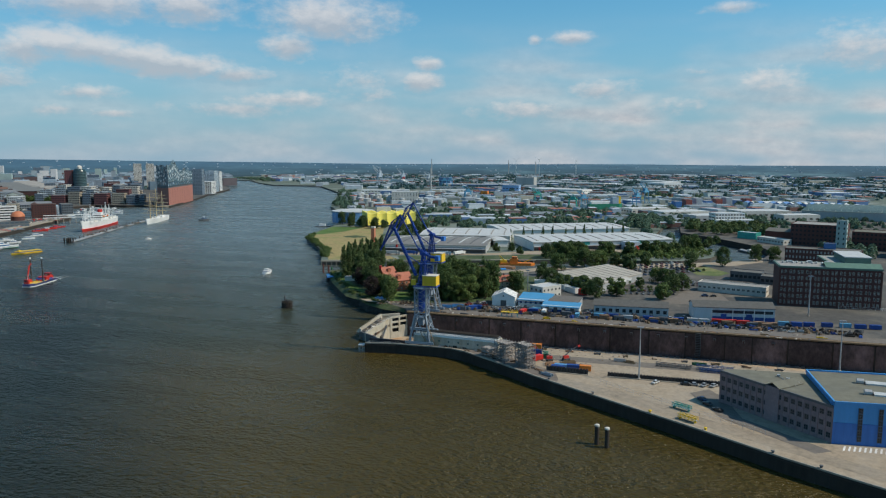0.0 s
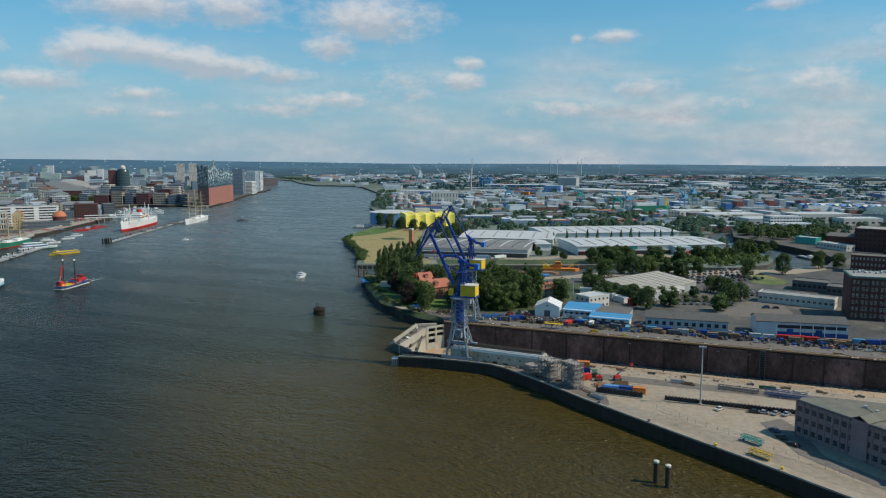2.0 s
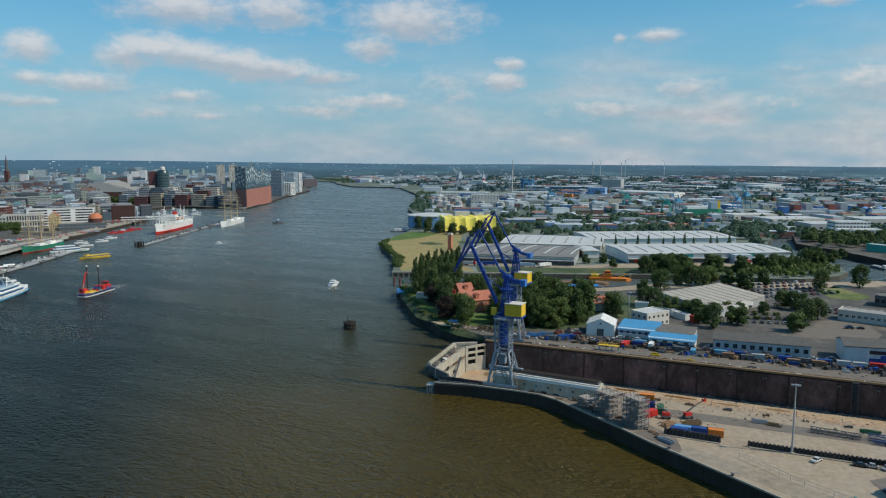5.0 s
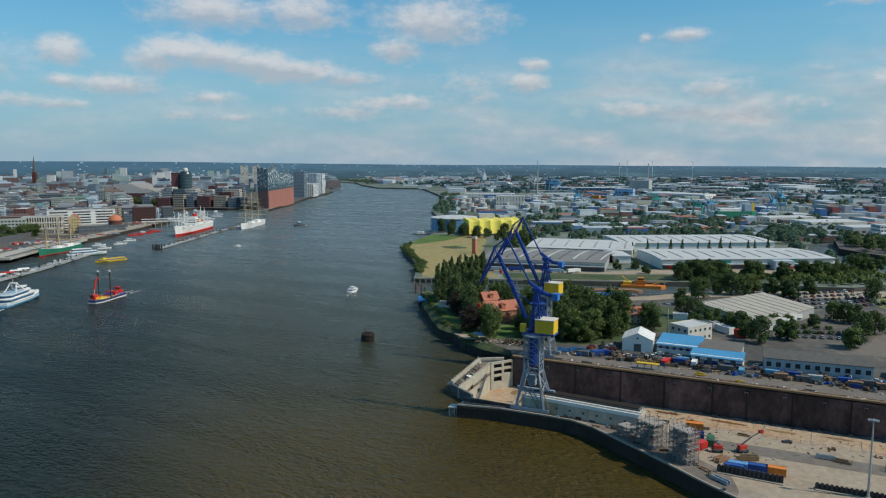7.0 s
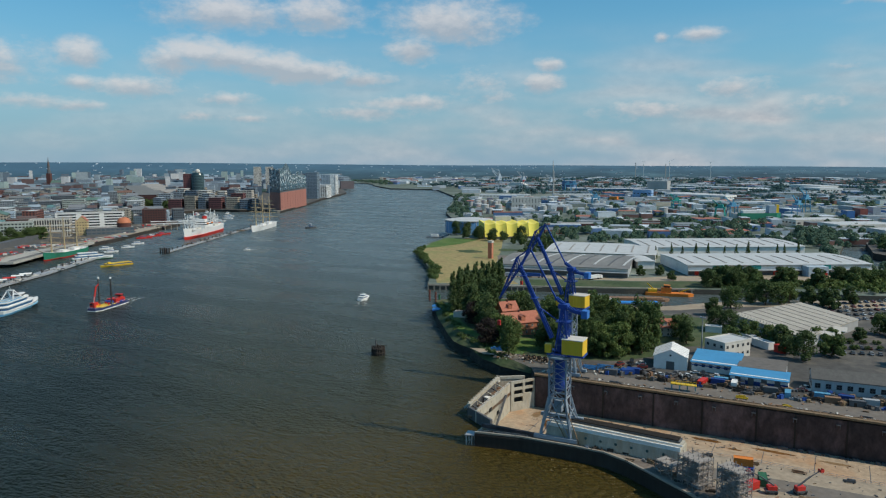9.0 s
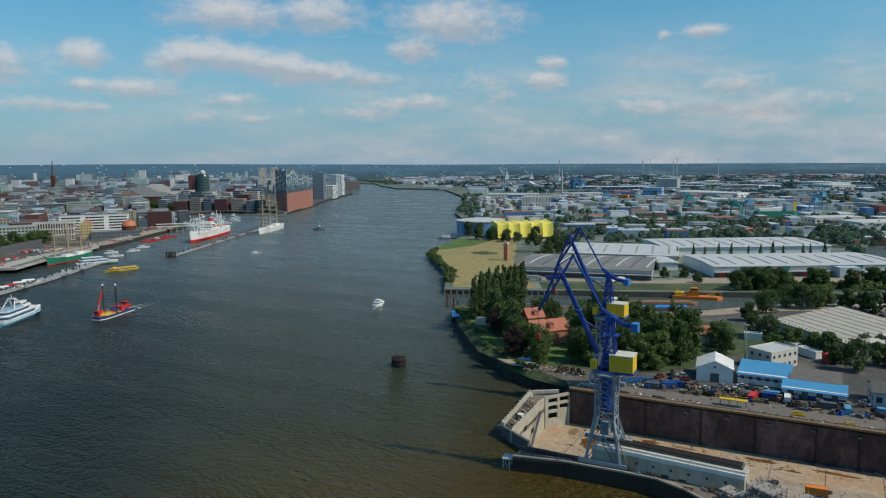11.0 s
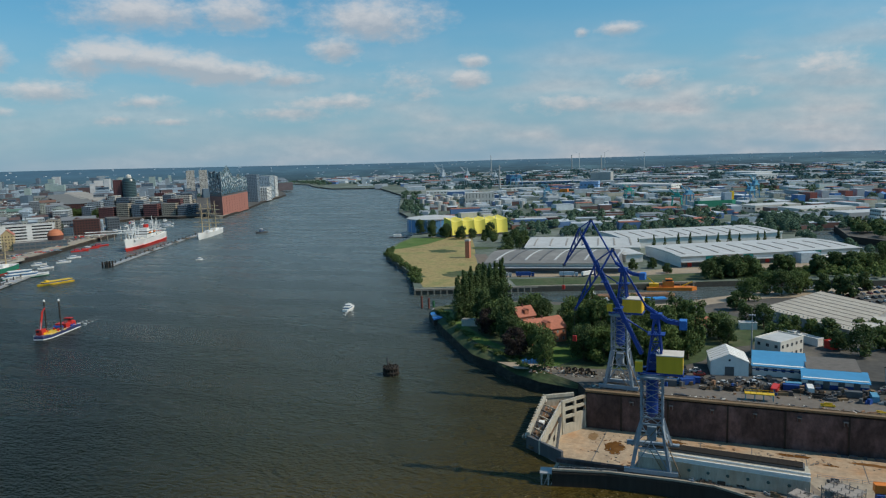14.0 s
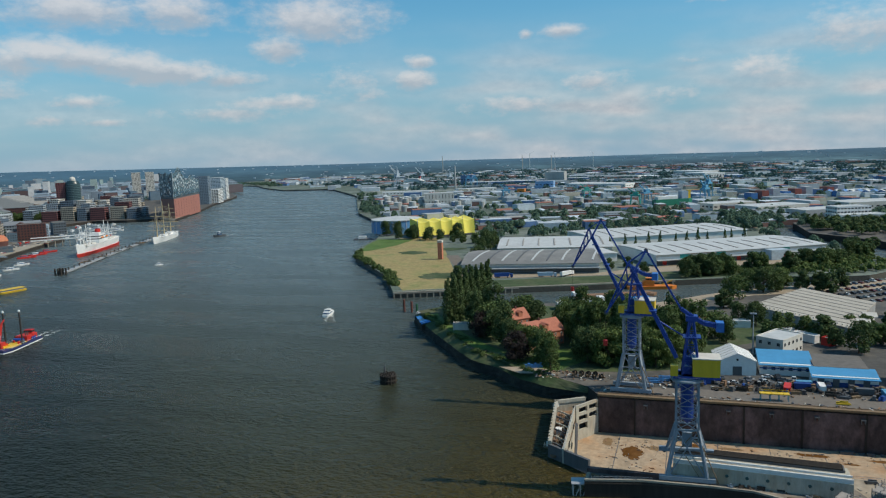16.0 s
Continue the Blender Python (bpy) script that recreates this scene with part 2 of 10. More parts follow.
WATER = water_mat()
SAND = mat("sandy_concrete", (0.33, 0.265, 0.19), 0.9, var=0.34, scale=0.5, bump=0.1, second=(0.27, 0.23, 0.18))
FLOOR = mat("dock_floor_concrete", (0.40, 0.305, 0.21), 0.85, var=0.42, scale=0.45, bump=0.1, second=(0.31, 0.185, 0.10))
ASPH = mat("worn_asphalt", (0.165, 0.142, 0.118), 0.9, var=0.3, scale=0.4, bump=0.1, second=(0.12, 0.11, 0.10))
YARD = mat("yard_paving", (0.08, 0.077, 0.071), 0.9, var=0.4, scale=0.25, bump=0.1, second=(0.13, 0.115, 0.093))
# ground colours cooled a little, distance haze tinted in
LAND = mat("far_hazy_ground", (0.105, 0.135, 0.105), 0.95, var=0.45, scale=0.09, bump=0, second=(0.19, 0.205, 0.19))
VERGE = mat("mown_verge_grass", (0.10, 0.135, 0.04), 0.95, var=0.45, scale=0.3, bump=0.2, second=(0.19, 0.17, 0.075))
GRASS = mat("dry_grass", (0.31, 0.245, 0.105), 0.95, var=0.45, scale=0.28, bump=0.2, second=(0.15, 0.16, 0.055))
LAWN = mat("green_grass", (0.075, 0.14, 0.025), 0.95, var=0.4, scale=0.4, bump=0.2, second=(0.10, 0.13, 0.04))
QUAY = mat("stained_quay_wall", (0.034, 0.026, 0.020), 0.85, var=0.4, scale=0.5, bump=0.4, streak=True, second=(0.035, 0.03, 0.025))
COPING = mat("pale_coping", (0.33, 0.29, 0.23), 0.85, var=0.25, scale=0.6, second=(0.22, 0.19, 0.16))
WALL = mat("rusty_dock_wall", (0.070, 0.047, 0.044), 0.85, var=0.6, scale=0.55, bump=0.3, streak=0.6, second=(0.135, 0.088, 0.084), vary=0.25)
WALLTOP = mat("rusty_rail_beam", (0.20, 0.135, 0.075), 0.8, var=0.3, scale=0.8, second=(0.14, 0.09, 0.05))
CREAM = mat("cream_steel_paint", (0.44, 0.41, 0.335), 0.6, var=0.32, scale=0.9, streak=0.3, second=(0.30, 0.235, 0.16))
SLATE = mat("blue_grey_steel", (0.105, 0.108, 0.112), 0.6, var=0.25, scale=0.5, streak=True)
RUST = mat("rusty_deck", (0.25, 0.145, 0.085), 0.85, var=0.4, scale=0.6, second=(0.15, 0.10, 0.07))
BLUE = mat("crane_blue_paint", (0.018, 0.062, 0.30), 0.45, var=0.2, scale=0.4, bump=0.05)
SILVER = mat("crane_silver_blue_paint", (0.25, 0.295, 0.34), 0.5, var=0.2, scale=0.5, bump=0.05)
YELLOW = mat("crane_yellow_paint", (0.72, 0.46, 0.03), 0.5, var=0.15, scale=0.4, bump=0.05, streak=True)
WHITE = mat("white_paint", (0.74, 0.73, 0.70), 0.6, var=0.12, scale=0.5, bump=0.05)
OFFW = mat("off_white_render", (0.58, 0.55, 0.49), 0.8, var=0.15, scale=0.4, streak=True)
GREYM = mat("grey_sheet_metal", (0.40, 0.41, 0.41), 0.55, var=0.15, scale=0.3, streak=True)
LIGHTROOF = mat("pale_grey_roofing", (0.47, 0.49, 0.49), 0.75, var=0.2, scale=0.18, bump=0.05, second=(0.40, 0.415, 0.415))
MIDROOF = mat("grey_roofing_felt", (0.30, 0.29, 0.27), 0.9, var=0.2, scale=0.15, bump=0.05, second=(0.24, 0.235, 0.22))
DARKROOF = mat("dark_roofing_felt", (0.14, 0.135, 0.12), 0.9, var=0.22, scale=0.2, bump=0.05)
OLIVEROOF = mat("mossy_flat_roof", (0.16, 0.155, 0.118), 0.9, var=0.3, scale=0.25, bump=0.05, second=(0.115, 0.115, 0.095))
SKYBLUE = mat("bright_blue_roof_sheet", (0.070, 0.28, 0.50), 0.5, var=0.12, scale=0.4, bump=0.05)
BRICK = mat("dark_red_brick", (0.108, 0.045, 0.038), 0.9, var=0.3, scale=0.8, bump=0.2)
BRICK2 = mat("orange_red_brick", (0.50, 0.19, 0.11), 0.9, var=0.15, scale=0.3, bump=0.1)
MAUVE = mat("mauve_brick", (0.25, 0.185, 0.19), 0.9, var=0.22, scale=0.7, bump=0.2)
TILE = mat("red_roof_tiles", (0.42, 0.155, 0.10), 0.85, var=0.25, scale=0.9, bump=0.3)
COPPER = mat("copper_green_roof", (0.10, 0.175, 0.145), 0.7, var=0.2, scale=0.3)
GLASS = glass_mat("window_glass", (0.03, 0.035, 0.04))
BLUEGLASS = mat("blue_facade_glass", (0.22, 0.30, 0.36), 0.15, 0.7, var=0.3, scale=0.15, bump=0, spec=0.6)
BLACK = mat("black_rubber", (0.02, 0.02, 0.02), 0.8, bump=0)
TIMBER = mat("wet_dark_timber", (0.042, 0.033, 0.026), 0.85, var=0.4, scale=1.2, streak=True)
BARK = mat("bark", (0.10, 0.075, 0.05), 0.95, var=0.35, scale=2.0)
GALV = mat("galvanised_steel", (0.42, 0.42, 0.42), 0.5, 0.3, var=0.2, scale=1.0)
TEAL = mat("teal_paint", (0.04, 0.33, 0.28), 0.6)
RED = mat("red_paint", (0.55, 0.035, 0.025), 0.5, var=0.15)
ORANGE = mat("orange_paint", (0.70, 0.21, 0.03), 0.55, var=0.15)
CBLUE = mat("container_blue", (0.018, 0.065, 0.25), 0.6, var=0.2, vary=0.25)
CGREEN = mat("container_green", (0.03, 0.13, 0.06), 0.6)
SHIPGREEN = mat("ship_green_paint", (0.025, 0.20, 0.125), 0.5)
TANK = mat("pale_tank_paint", (0.40, 0.40, 0.385), 0.6, var=0.12, streak=True)
STONE = mat("riprap_stone", (0.10, 0.09, 0.072), 0.95, var=0.4, scale=0.8, bump=0.6)
SCRUB = mat("scrub_ground", (0.050, 0.078, 0.028), 0.95, var=0.45, scale=0.3, bump=0.2, second=(0.085, 0.085, 0.045))
LEAF = leaf_mat("leaf_green", (0.044, 0.078, 0.024), (0.135, 0.188, 0.062))
LEAFD = leaf_mat("leaf_dark_green", (0.036, 0.064, 0.024), (0.112, 0.160, 0.058))
LEAFL = leaf_mat("leaf_light_green", (0.066, 0.108, 0.026), (0.155, 0.205, 0.066))
LEAFP = leaf_mat("leaf_purple_brown", (0.030, 0.022, 0.022), (0.066, 0.050, 0.042))
# far leaves: green with some distance haze tinted in
FARLEAF = leaf_mat("far_wood_haze_green", (0.064, 0.122, 0.086), (0.130, 0.198, 0.128))

# ---- building blocks ----
from mathutils.geometry import tessellate_polygon


class Shape:
    """Collects the faces of one part."""

    def __init__(self):
        self.v, self.f = [], []

    def add(self, vs, fs):
        o = len(self.v)
        self.v += [tuple(p) for p in vs]
        self.f += [tuple(o + i for i in q) for q in fs]
        return self

    def box(self, x0, x1, y0, y1, z0, z1):
        return self.add([(x0, y0, z0), (x1, y0, z0), (x1, y1, z0), (x0, y1, z0), (x0, y0, z1), (x1, y0, z1), (x1, y1, z1), (x0, y1, z1)],
                        [(0, 3, 2, 1), (4, 5, 6, 7), (0, 1, 5, 4), (1, 2, 6, 5), (2, 3, 7, 6), (3, 0, 4, 7)])

    def block(self, cx, cy, z0, w, d, h, rot=0.0):
        c, s = math.cos(radians(rot)), math.sin(radians(rot))
        q = [(cx + a * w / 2 * c - b * d / 2 * s, cy + a * w / 2 * s + b * d / 2 * c) for a, b in ((-1, -1), (1, -1), (1, 1), (-1, 1))]
        return self.add([(x, y, z) for z in (z0, z0 + h) for x, y in q],
                        [(0, 3, 2, 1), (4, 5, 6, 7), (0, 1, 5, 4), (1, 2, 6, 5), (2, 3, 7, 6), (3, 0, 4, 7)])

    def beam(self, p, q, w, h=None):
        p, q = Vector(p), Vector(q)
        d = (q - p).normalized()
        side = d.cross(Vector((0, 0, 1)))
        side = Vector((1, 0, 0)) if side.length < 1e-4 else side.normalized()
        up = side.cross(d)
        a, b = side * w / 2, up * (h or w) / 2
        return self.add([p - a - b, p + a - b, p + a + b, p - a + b, q - a - b, q + a - b, q + a + b, q - a + b],
                        [(0, 1, 2, 3), (7, 6, 5, 4), (0, 4, 5, 1), (1, 5, 6, 2), (2, 6, 7, 3), (3, 7, 4, 0)])

    def tube(self, p, q, r, r2=None, n=8):
        p, q = Vector(p), Vector(q)
        d = (q - p).normalized()
        a = d.orthogonal().normalized()
        b = d.cross(a)
        r2 = r if r2 is None else r2
        vs = [c + (a * math.cos(t) + b * math.sin(t)) * k for c, k in ((p, r), (q, r2)) for t in [2 * math.pi * i / n for i in range(n)]]
        return self.add(vs, [(i, (i + 1) % n, n + (i + 1) % n, n + i) for i in range(n)] + [tuple(range(n - 1, -1, -1)), tuple(range(n, 2 * n))])

    def lathe(self, cx, cy, prof, n=16):
        vs = [(cx + r * math.cos(2 * math.pi * i / n), cy + r * math.sin(2 * math.pi * i / n), z) for r, z in prof for i in range(n)]
        fs = [(k * n + i, k * n + (i + 1) % n, (k + 1) * n + (i + 1) % n, (k + 1) * n + i) for k in range(len(prof) - 1) for i in range(n)]
        return self.add(vs, fs + [tuple(range(n - 1, -1, -1)), tuple(range((len(prof) - 1) * n, len(prof) * n))])

    def prism(self, pts, z0, z1, top=True, side=True):
        n = len(pts)
        vs = [(x, y, z0) for x, y in pts] + [(x, y, z1) for x, y in pts]
        fs = []
        area = sum(pts[i][0] * pts[(i + 1) % n][1] - pts[(i + 1) % n][0] * pts[i][1] for i in range(n))
        if side:
            fs += [(i, (i + 1) % n, n + (i + 1) % n, n + i) if area > 0 else ((i + 1) % n, i, n + i, n + (i + 1) % n) for i in range(n)]
        if top:
            for t in tessellate_polygon([[Vector((x, y, 0)) for x, y in pts]]):
                a, b, c = (Vector(pts[i]) for i in t)
                t = t if (b - a).cross(c - a) > 0 else t[::-1]
                fs.append(tuple(n + i for i in t))
        return self.add(vs, fs)

    def gable(self, x0, x1, y0, y1, z, h, t=0.25, along="x"):
        """A pitched roof slab over the rectangle, with gable ends."""
        if along == "x":
            m = (y0 + y1) / 2
            e = [(y0, z), (m, z + h), (y1, z), (y1, z - t), (m, z + h - t), (y0, z - t)]
            vs = [(x, a, b) for x in (x0, x1) for a, b in e]
        else:
            m = (x0 + x1) / 2
            e = [(x1, z), (m, z + h), (x0, z), (x0, z - t), (m, z + h - t), (x1, z - t)]
            vs = [(a, y, b) for y in (y0, y1) for a, b in e]
        fs = [(i, (i + 1) % 6, 6 + (i + 1) % 6, 6 + i) for i in range(6)]
        fs = [q[::-1] for q in fs] + [(0, 1, 4, 5), (1, 2, 3, 4), (11, 10, 7, 6), (10, 9, 8, 7)]
        return self.add(vs, fs)

    def mesh(self, name):
        me = bpy.data.meshes.new(name)
        me.from_pydata(self.v, [], self.f)
        me.update()
        return me


def part(name, shape, material, parent=None, label="", kind="", m=None):
    """Links a shape, or mesh data that is shared, as one mesh object under a thing or a part."""
    me = shape.mesh(name) if isinstance(shape, Shape) else shape
    if not me.materials:
        me.materials.append(material)
    ob = new(name, me)
    if parent is not None:
        ob.parent = parent
    if m is not None:
        ob.matrix_basis = m
    return tagged(ob, label, "", "", kind)


def thing(name, x, y, z, rot=0.0, label="", category="", group=""):
    ob = new(name)
    ob.matrix_basis = pose(x, y, z, 0, 0, rot)
    ob.empty_display_size = 0.5
    return tagged(ob, label, category, group)


def structure(name, shape, material, label, category):
    return tagged(part(name, shape, material), label, category, "", "structure")

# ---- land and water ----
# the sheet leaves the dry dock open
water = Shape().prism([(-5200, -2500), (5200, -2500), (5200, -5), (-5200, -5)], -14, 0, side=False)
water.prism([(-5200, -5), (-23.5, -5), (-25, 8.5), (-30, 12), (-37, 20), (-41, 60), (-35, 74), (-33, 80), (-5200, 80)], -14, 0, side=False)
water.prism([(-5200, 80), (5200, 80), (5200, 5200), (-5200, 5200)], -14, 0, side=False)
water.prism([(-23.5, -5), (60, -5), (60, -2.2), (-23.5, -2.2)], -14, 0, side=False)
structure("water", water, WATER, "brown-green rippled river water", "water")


def land(name, pts, z, top_mat, label, wall_mat=QUAY, depth=10.0, category="ground"):
    g = structure(name, Shape().prism(pts, z - depth, z, side=False), top_mat, label, category)
    part("quay_wall", Shape().prism(pts, z - depth, z - 0.01, top=False), wall_mat, g)
    return g


QZ, YZ, PZ, NZ = 5.5, 7.6, 4.2, 4.8          # levels: near quay, south yard, peninsula, north bank
QUAY_LINE = [(-24, -7.6), (-7, -3.8), (13, -2.7), (25, -3.0), (34, -6.4), (47, -14.8), (58, -22), (68, -28.8), (78, -36), (94, -46), (121, -63), (144, -77), (164, -90),
             (181, -101), (197, -110), (230, -128), (330, -185), (520, -290)]


def wall_y(x):
    return 67.5 + 0.024 * (x + 29)


land("quay_ground", QUAY_LINE + [(520, 14), (53, 14), (52, 9), (1, 9), (0, 0.2), (-24, -0.8)], QZ, SAND, "sandy worn concrete quay apron", depth=18)
dock_floor = structure("dock_floor", Shape().prism([(-26, -3), (520, -3), (520, 86), (-40, 78), (-36, 20)], -14, -8.5, side=False), FLOOR,
                       "dry dock floor of pale stained concrete", "floor")
YARD_PTS = [(-29, wall_y(-29)), (-34, 76), (-53, 80), (-67, 88), (-82, 103), (-98, 113), (-113, 132), (-134, 160), (-153, 187), (-163, 203),
            (-150, 224), (-110, 238), (-62, 243), (-42, 241), (-19, 251), (-3, 264), (13, 282), (39, 306), (93, 335), (137, 357), (162, 370), (187, 387), (215, 422), (226, 470), (222, 503), (207, 537), (190, 568), (166, 606), (146, 631), (130, 652),
            (126, 760), (205, 900), (900, 1000), (900, wall_y(900)), (520, wall_y(520))]
SHORE = [Vector(p) for p in YARD_PTS[1:11]]


def shore_normal(i):
    d = (SHORE[min(i + 1, len(SHORE) - 1)] - SHORE[max(i - 1, 0)]).normalized()
    return Vector((d.y, -d.x))


BANK_TOP = [p + shore_normal(i) * (0 if i == 0 else 7.0) for i, p in enumerate(SHORE)]
YARD_PTS[1:11] = [(p.x, p.y) for p in BANK_TOP]


def stone_bank():
    """The sloping stone embankment along the river shore."""
    s, r = Shape(), random.Random(8)
    rows = 5
    cols = []
    for i in range(len(SHORE) - 1):
        n = max(2, int((SHORE[i + 1] - SHORE[i]).length / 3))
        for k in range(n):
            t = k / n
            cols.append((SHORE[i].lerp(SHORE[i + 1], t), BANK_TOP[i].lerp(BANK_TOP[i + 1], t)))
    cols.append((SHORE[-1], BANK_TOP[-1]))
    vs = []
    for a, b in cols:
        for j in range(rows + 1):
            u = j / rows
            p = a.lerp(b, u * 0.13)
            w = 0 if j in (0, rows) else 0.25
            vs.append((p.x + r.uniform(-w, w), p.y + r.uniform(-w, w), -0.6 + 5.4 * u + r.uniform(-w, w)))
    m = rows + 1
    fs = [(i * m + j, (i + 1) * m + j, (i + 1) * m + j + 1, i * m + j + 1) for i in range(len(cols) - 1) for j in range(rows)]
    structure("embankment", s.add(vs, [q[::-1] for q in fs]), mat("mossy_dark_stone", (0.020, 0.020, 0.016), 0.9, var=0.6, scale=0.8, bump=0.5, second=(0.042, 0.040, 0.030)), "steep dark stone river embankment", "embankment")
    vs = []
    for a, b in cols:
        for j in range(5):
            u = j / 4
            q = a.lerp(b, 0.12 + 0.9 * u)
            vs.append((q.x + r.uniform(-.2, .2), q.y + r.uniform(-.2, .2), 4.78 + (YZ - 4.7) * min(1, u * 1.02) ** 0.8 + (r.uniform(-.15, .15) if 0 < j < 4 else 0)))
    fs = [(i * 5 + j, i * 5 + j + 1, (i + 1) * 5 + j + 1, (i + 1) * 5 + j) for i in range(len(cols) - 1) for j in range(4)]
    structure("bank_slope", Shape().add(vs, fs), SCRUB, "rough green grass slope above the stone embankment", "grass")


stone_bank()
land("yard_ground", YARD_PTS, YZ, YARD, "paved shipyard ground with worn grey and tan patches", wall_mat=QUAY, depth=9)
PEN_PTS = [(-208, 275), (-131, 305), (-55, 332), (-5, 356), (68, 384), (104, 384), (136, 396), (164, 428), (172, 456), (166, 500), (150, 542), (122, 578), (104, 604), (98, 650), (102, 760), (160, 960),
           (900, 1060), (5200, 1200), (5200, 5200), (-4000, 5200), (-2750, 3700), (-2195, 2990), (-1557, 2186), (-1350, 1985), (-1170, 2000),
           (-860, 1560), (-667, 1165), (-585, 1000), (-430, 770), (-385, 650), (-370, 600), (-360, 545), (-345, 490), (-322, 445), (-290, 405),
           (-248, 350), (-224, 306)]
land("peninsula_ground", PEN_PTS, PZ, LAND, "flat industrial land with scrub and paving", wall_mat=STONE, depth=6)
NORTH_PTS = [(-5200, -900), (-800, -420), (-650, -100), (-648, 100), (-657, 160), (-676, 207), (-694, 246), (-718, 290), (-738, 334), (-756, 380), (-803, 461), (-850, 550), (-868, 590),
             (-905, 618), (-975, 648), (-1040, 700), (-1090, 790), (-1087, 862), (-1016, 876), (-975, 902), (-913, 887), (-1002, 1067), (-1074, 1195), (-1144, 1320), (-1247, 1538), (-1300, 1640), (-1696, 2124),
             (-2171, 2774), (-2591, 3369), (-3800, 5200), (-5200, 5200)]
land("north_bank_ground", NORTH_PTS, NZ, YARD, "paved city embankment ground", depth=7)
ISLAND = [(-2060, 2600), (-1778, 2445), (-1615, 2290), (-1480, 2100), (-1560, 2330), (-1800, 2640)]
land("island_ground", ISLAND, 3, LAND, "low wooded river island", wall_mat=STONE, depth=5)


def rise_top(a):
    """Height of the skyline at a compass angle in degrees."""
    return 74 - 22 * max(0, min(1, (a + 45) / 50)) + 24 * max(0, min(1, (-a - 32) / 25))


def far_rise():
    """Ground that lifts towards the skyline."""
    s, nr, na = Shape(), 10, 72
    vs = []
    for j in range(nr + 1):
        r = 3900 + 1080 * j / nr
        for i in range(na + 1):
            a = radians(-100 + 160 * i / na)
            z = 3.0 + rise_top(math.degrees(a)) * (j / nr) ** 1.15 + 1.0 * math.sin(i * 0.9) * (j / nr)
            vs.append((50 + r * math.sin(a), -250 + r * math.cos(a), z))
    fs = [(j * (na + 1) + i + 1, j * (na + 1) + i, (j + 1) * (na + 1) + i, (j + 1) * (na + 1) + i + 1) for j in range(nr) for i in range(na)]
    fs = [q[::-1] for q in fs]
    return s.add(vs, fs)


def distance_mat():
    """Far land: streaks of woods and fields, blue haze painted in towards the skyline."""
    m = mat("hazy_distant_ground", (0.026, 0.062, 0.078), 1.0, var=0.8, scale=0.013, bump=0, second=(0.074, 0.132, 0.146))
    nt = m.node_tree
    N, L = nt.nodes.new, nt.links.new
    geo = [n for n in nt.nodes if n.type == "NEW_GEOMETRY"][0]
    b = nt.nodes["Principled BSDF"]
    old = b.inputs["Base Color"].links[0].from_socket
    # haze colour, mixed into the base colour by height
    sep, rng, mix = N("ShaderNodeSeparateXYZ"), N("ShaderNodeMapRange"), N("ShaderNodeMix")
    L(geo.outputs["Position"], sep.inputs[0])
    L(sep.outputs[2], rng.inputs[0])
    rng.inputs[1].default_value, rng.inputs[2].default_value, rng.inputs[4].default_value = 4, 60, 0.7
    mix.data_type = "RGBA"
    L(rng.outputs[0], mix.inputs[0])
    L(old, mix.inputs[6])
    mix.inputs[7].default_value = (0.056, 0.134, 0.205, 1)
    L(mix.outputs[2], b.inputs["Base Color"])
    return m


structure("backdrop", far_rise(), distance_mat(), "distant wooded land with painted blue haze along the skyline", "backdrop")

# surfaces laid on the ground
structure("road", Shape().prism([(60, 2), (170, 6), (420, 10), (420, 1), (170, -3), (62, -7)], QZ - 1, QZ + 0.05, side=False), ASPH, "worn grey asphalt dockside road", "road")
TRACK = mat("sandy_track", (0.285, 0.235, 0.175), 0.9, var=0.36, scale=0.35, bump=0.1, second=(0.215, 0.185, 0.15))
structure("pavement", Shape().prism([(90, -42), (121, -58), (164, -84), (230, -122), (330, -180), (330, -172), (230, -112), (164, -75), (121, -48), (90, -34)],
          QZ - 1, QZ + 0.05, side=False), TRACK, "worn sandy grey quayside track", "pavement")
structure("gravel_ground", Shape().prism([(124, 150), (150, 154), (168, 163), (172, 176), (167, 204), (150, 216), (141, 204), (136, 180)], YZ - 1, YZ + 0.07, side=False), ASPH, "worn tan gravel patch behind the sheds", "pavement")
structure("grass_patch", Shape().prism([(142, 316), (156, 346), (164, 330), (178, 306), (168, 286), (151, 287)], YZ - 1, YZ + 0.08, side=False), VERGE, "green grass verge beside the car park", "grass")
structure("parking_ground", Shape().prism([(148, -38), (156, -30), (162, -40), (168, -64), (196, -88), (190, -92), (160, -66)], QZ - 1, QZ + 0.09, side=False), ASPH,
          "dark asphalt parking strip beside the brick shed", "pavement")
structure("field", Shape().prism([(-204, 284), (-140, 312), (-190, 372), (-222, 450), (-258, 540), (-290, 615), (-340, 615), (-352, 560), (-338, 495), (-312, 440), (-284, 408), (-243, 354), (-220, 310)],
          PZ - 1, PZ + 0.1, side=False), GRASS, "dry yellow-green grass field", "grass")
structure("grass_bank", Shape().prism([(-366, 600), (-356, 545), (-340, 492), (-330, 500), (-318, 545), (-318, 600)], PZ - 1, PZ + 0.25, side=False), LAWN, "green grass bank by the water", "grass")
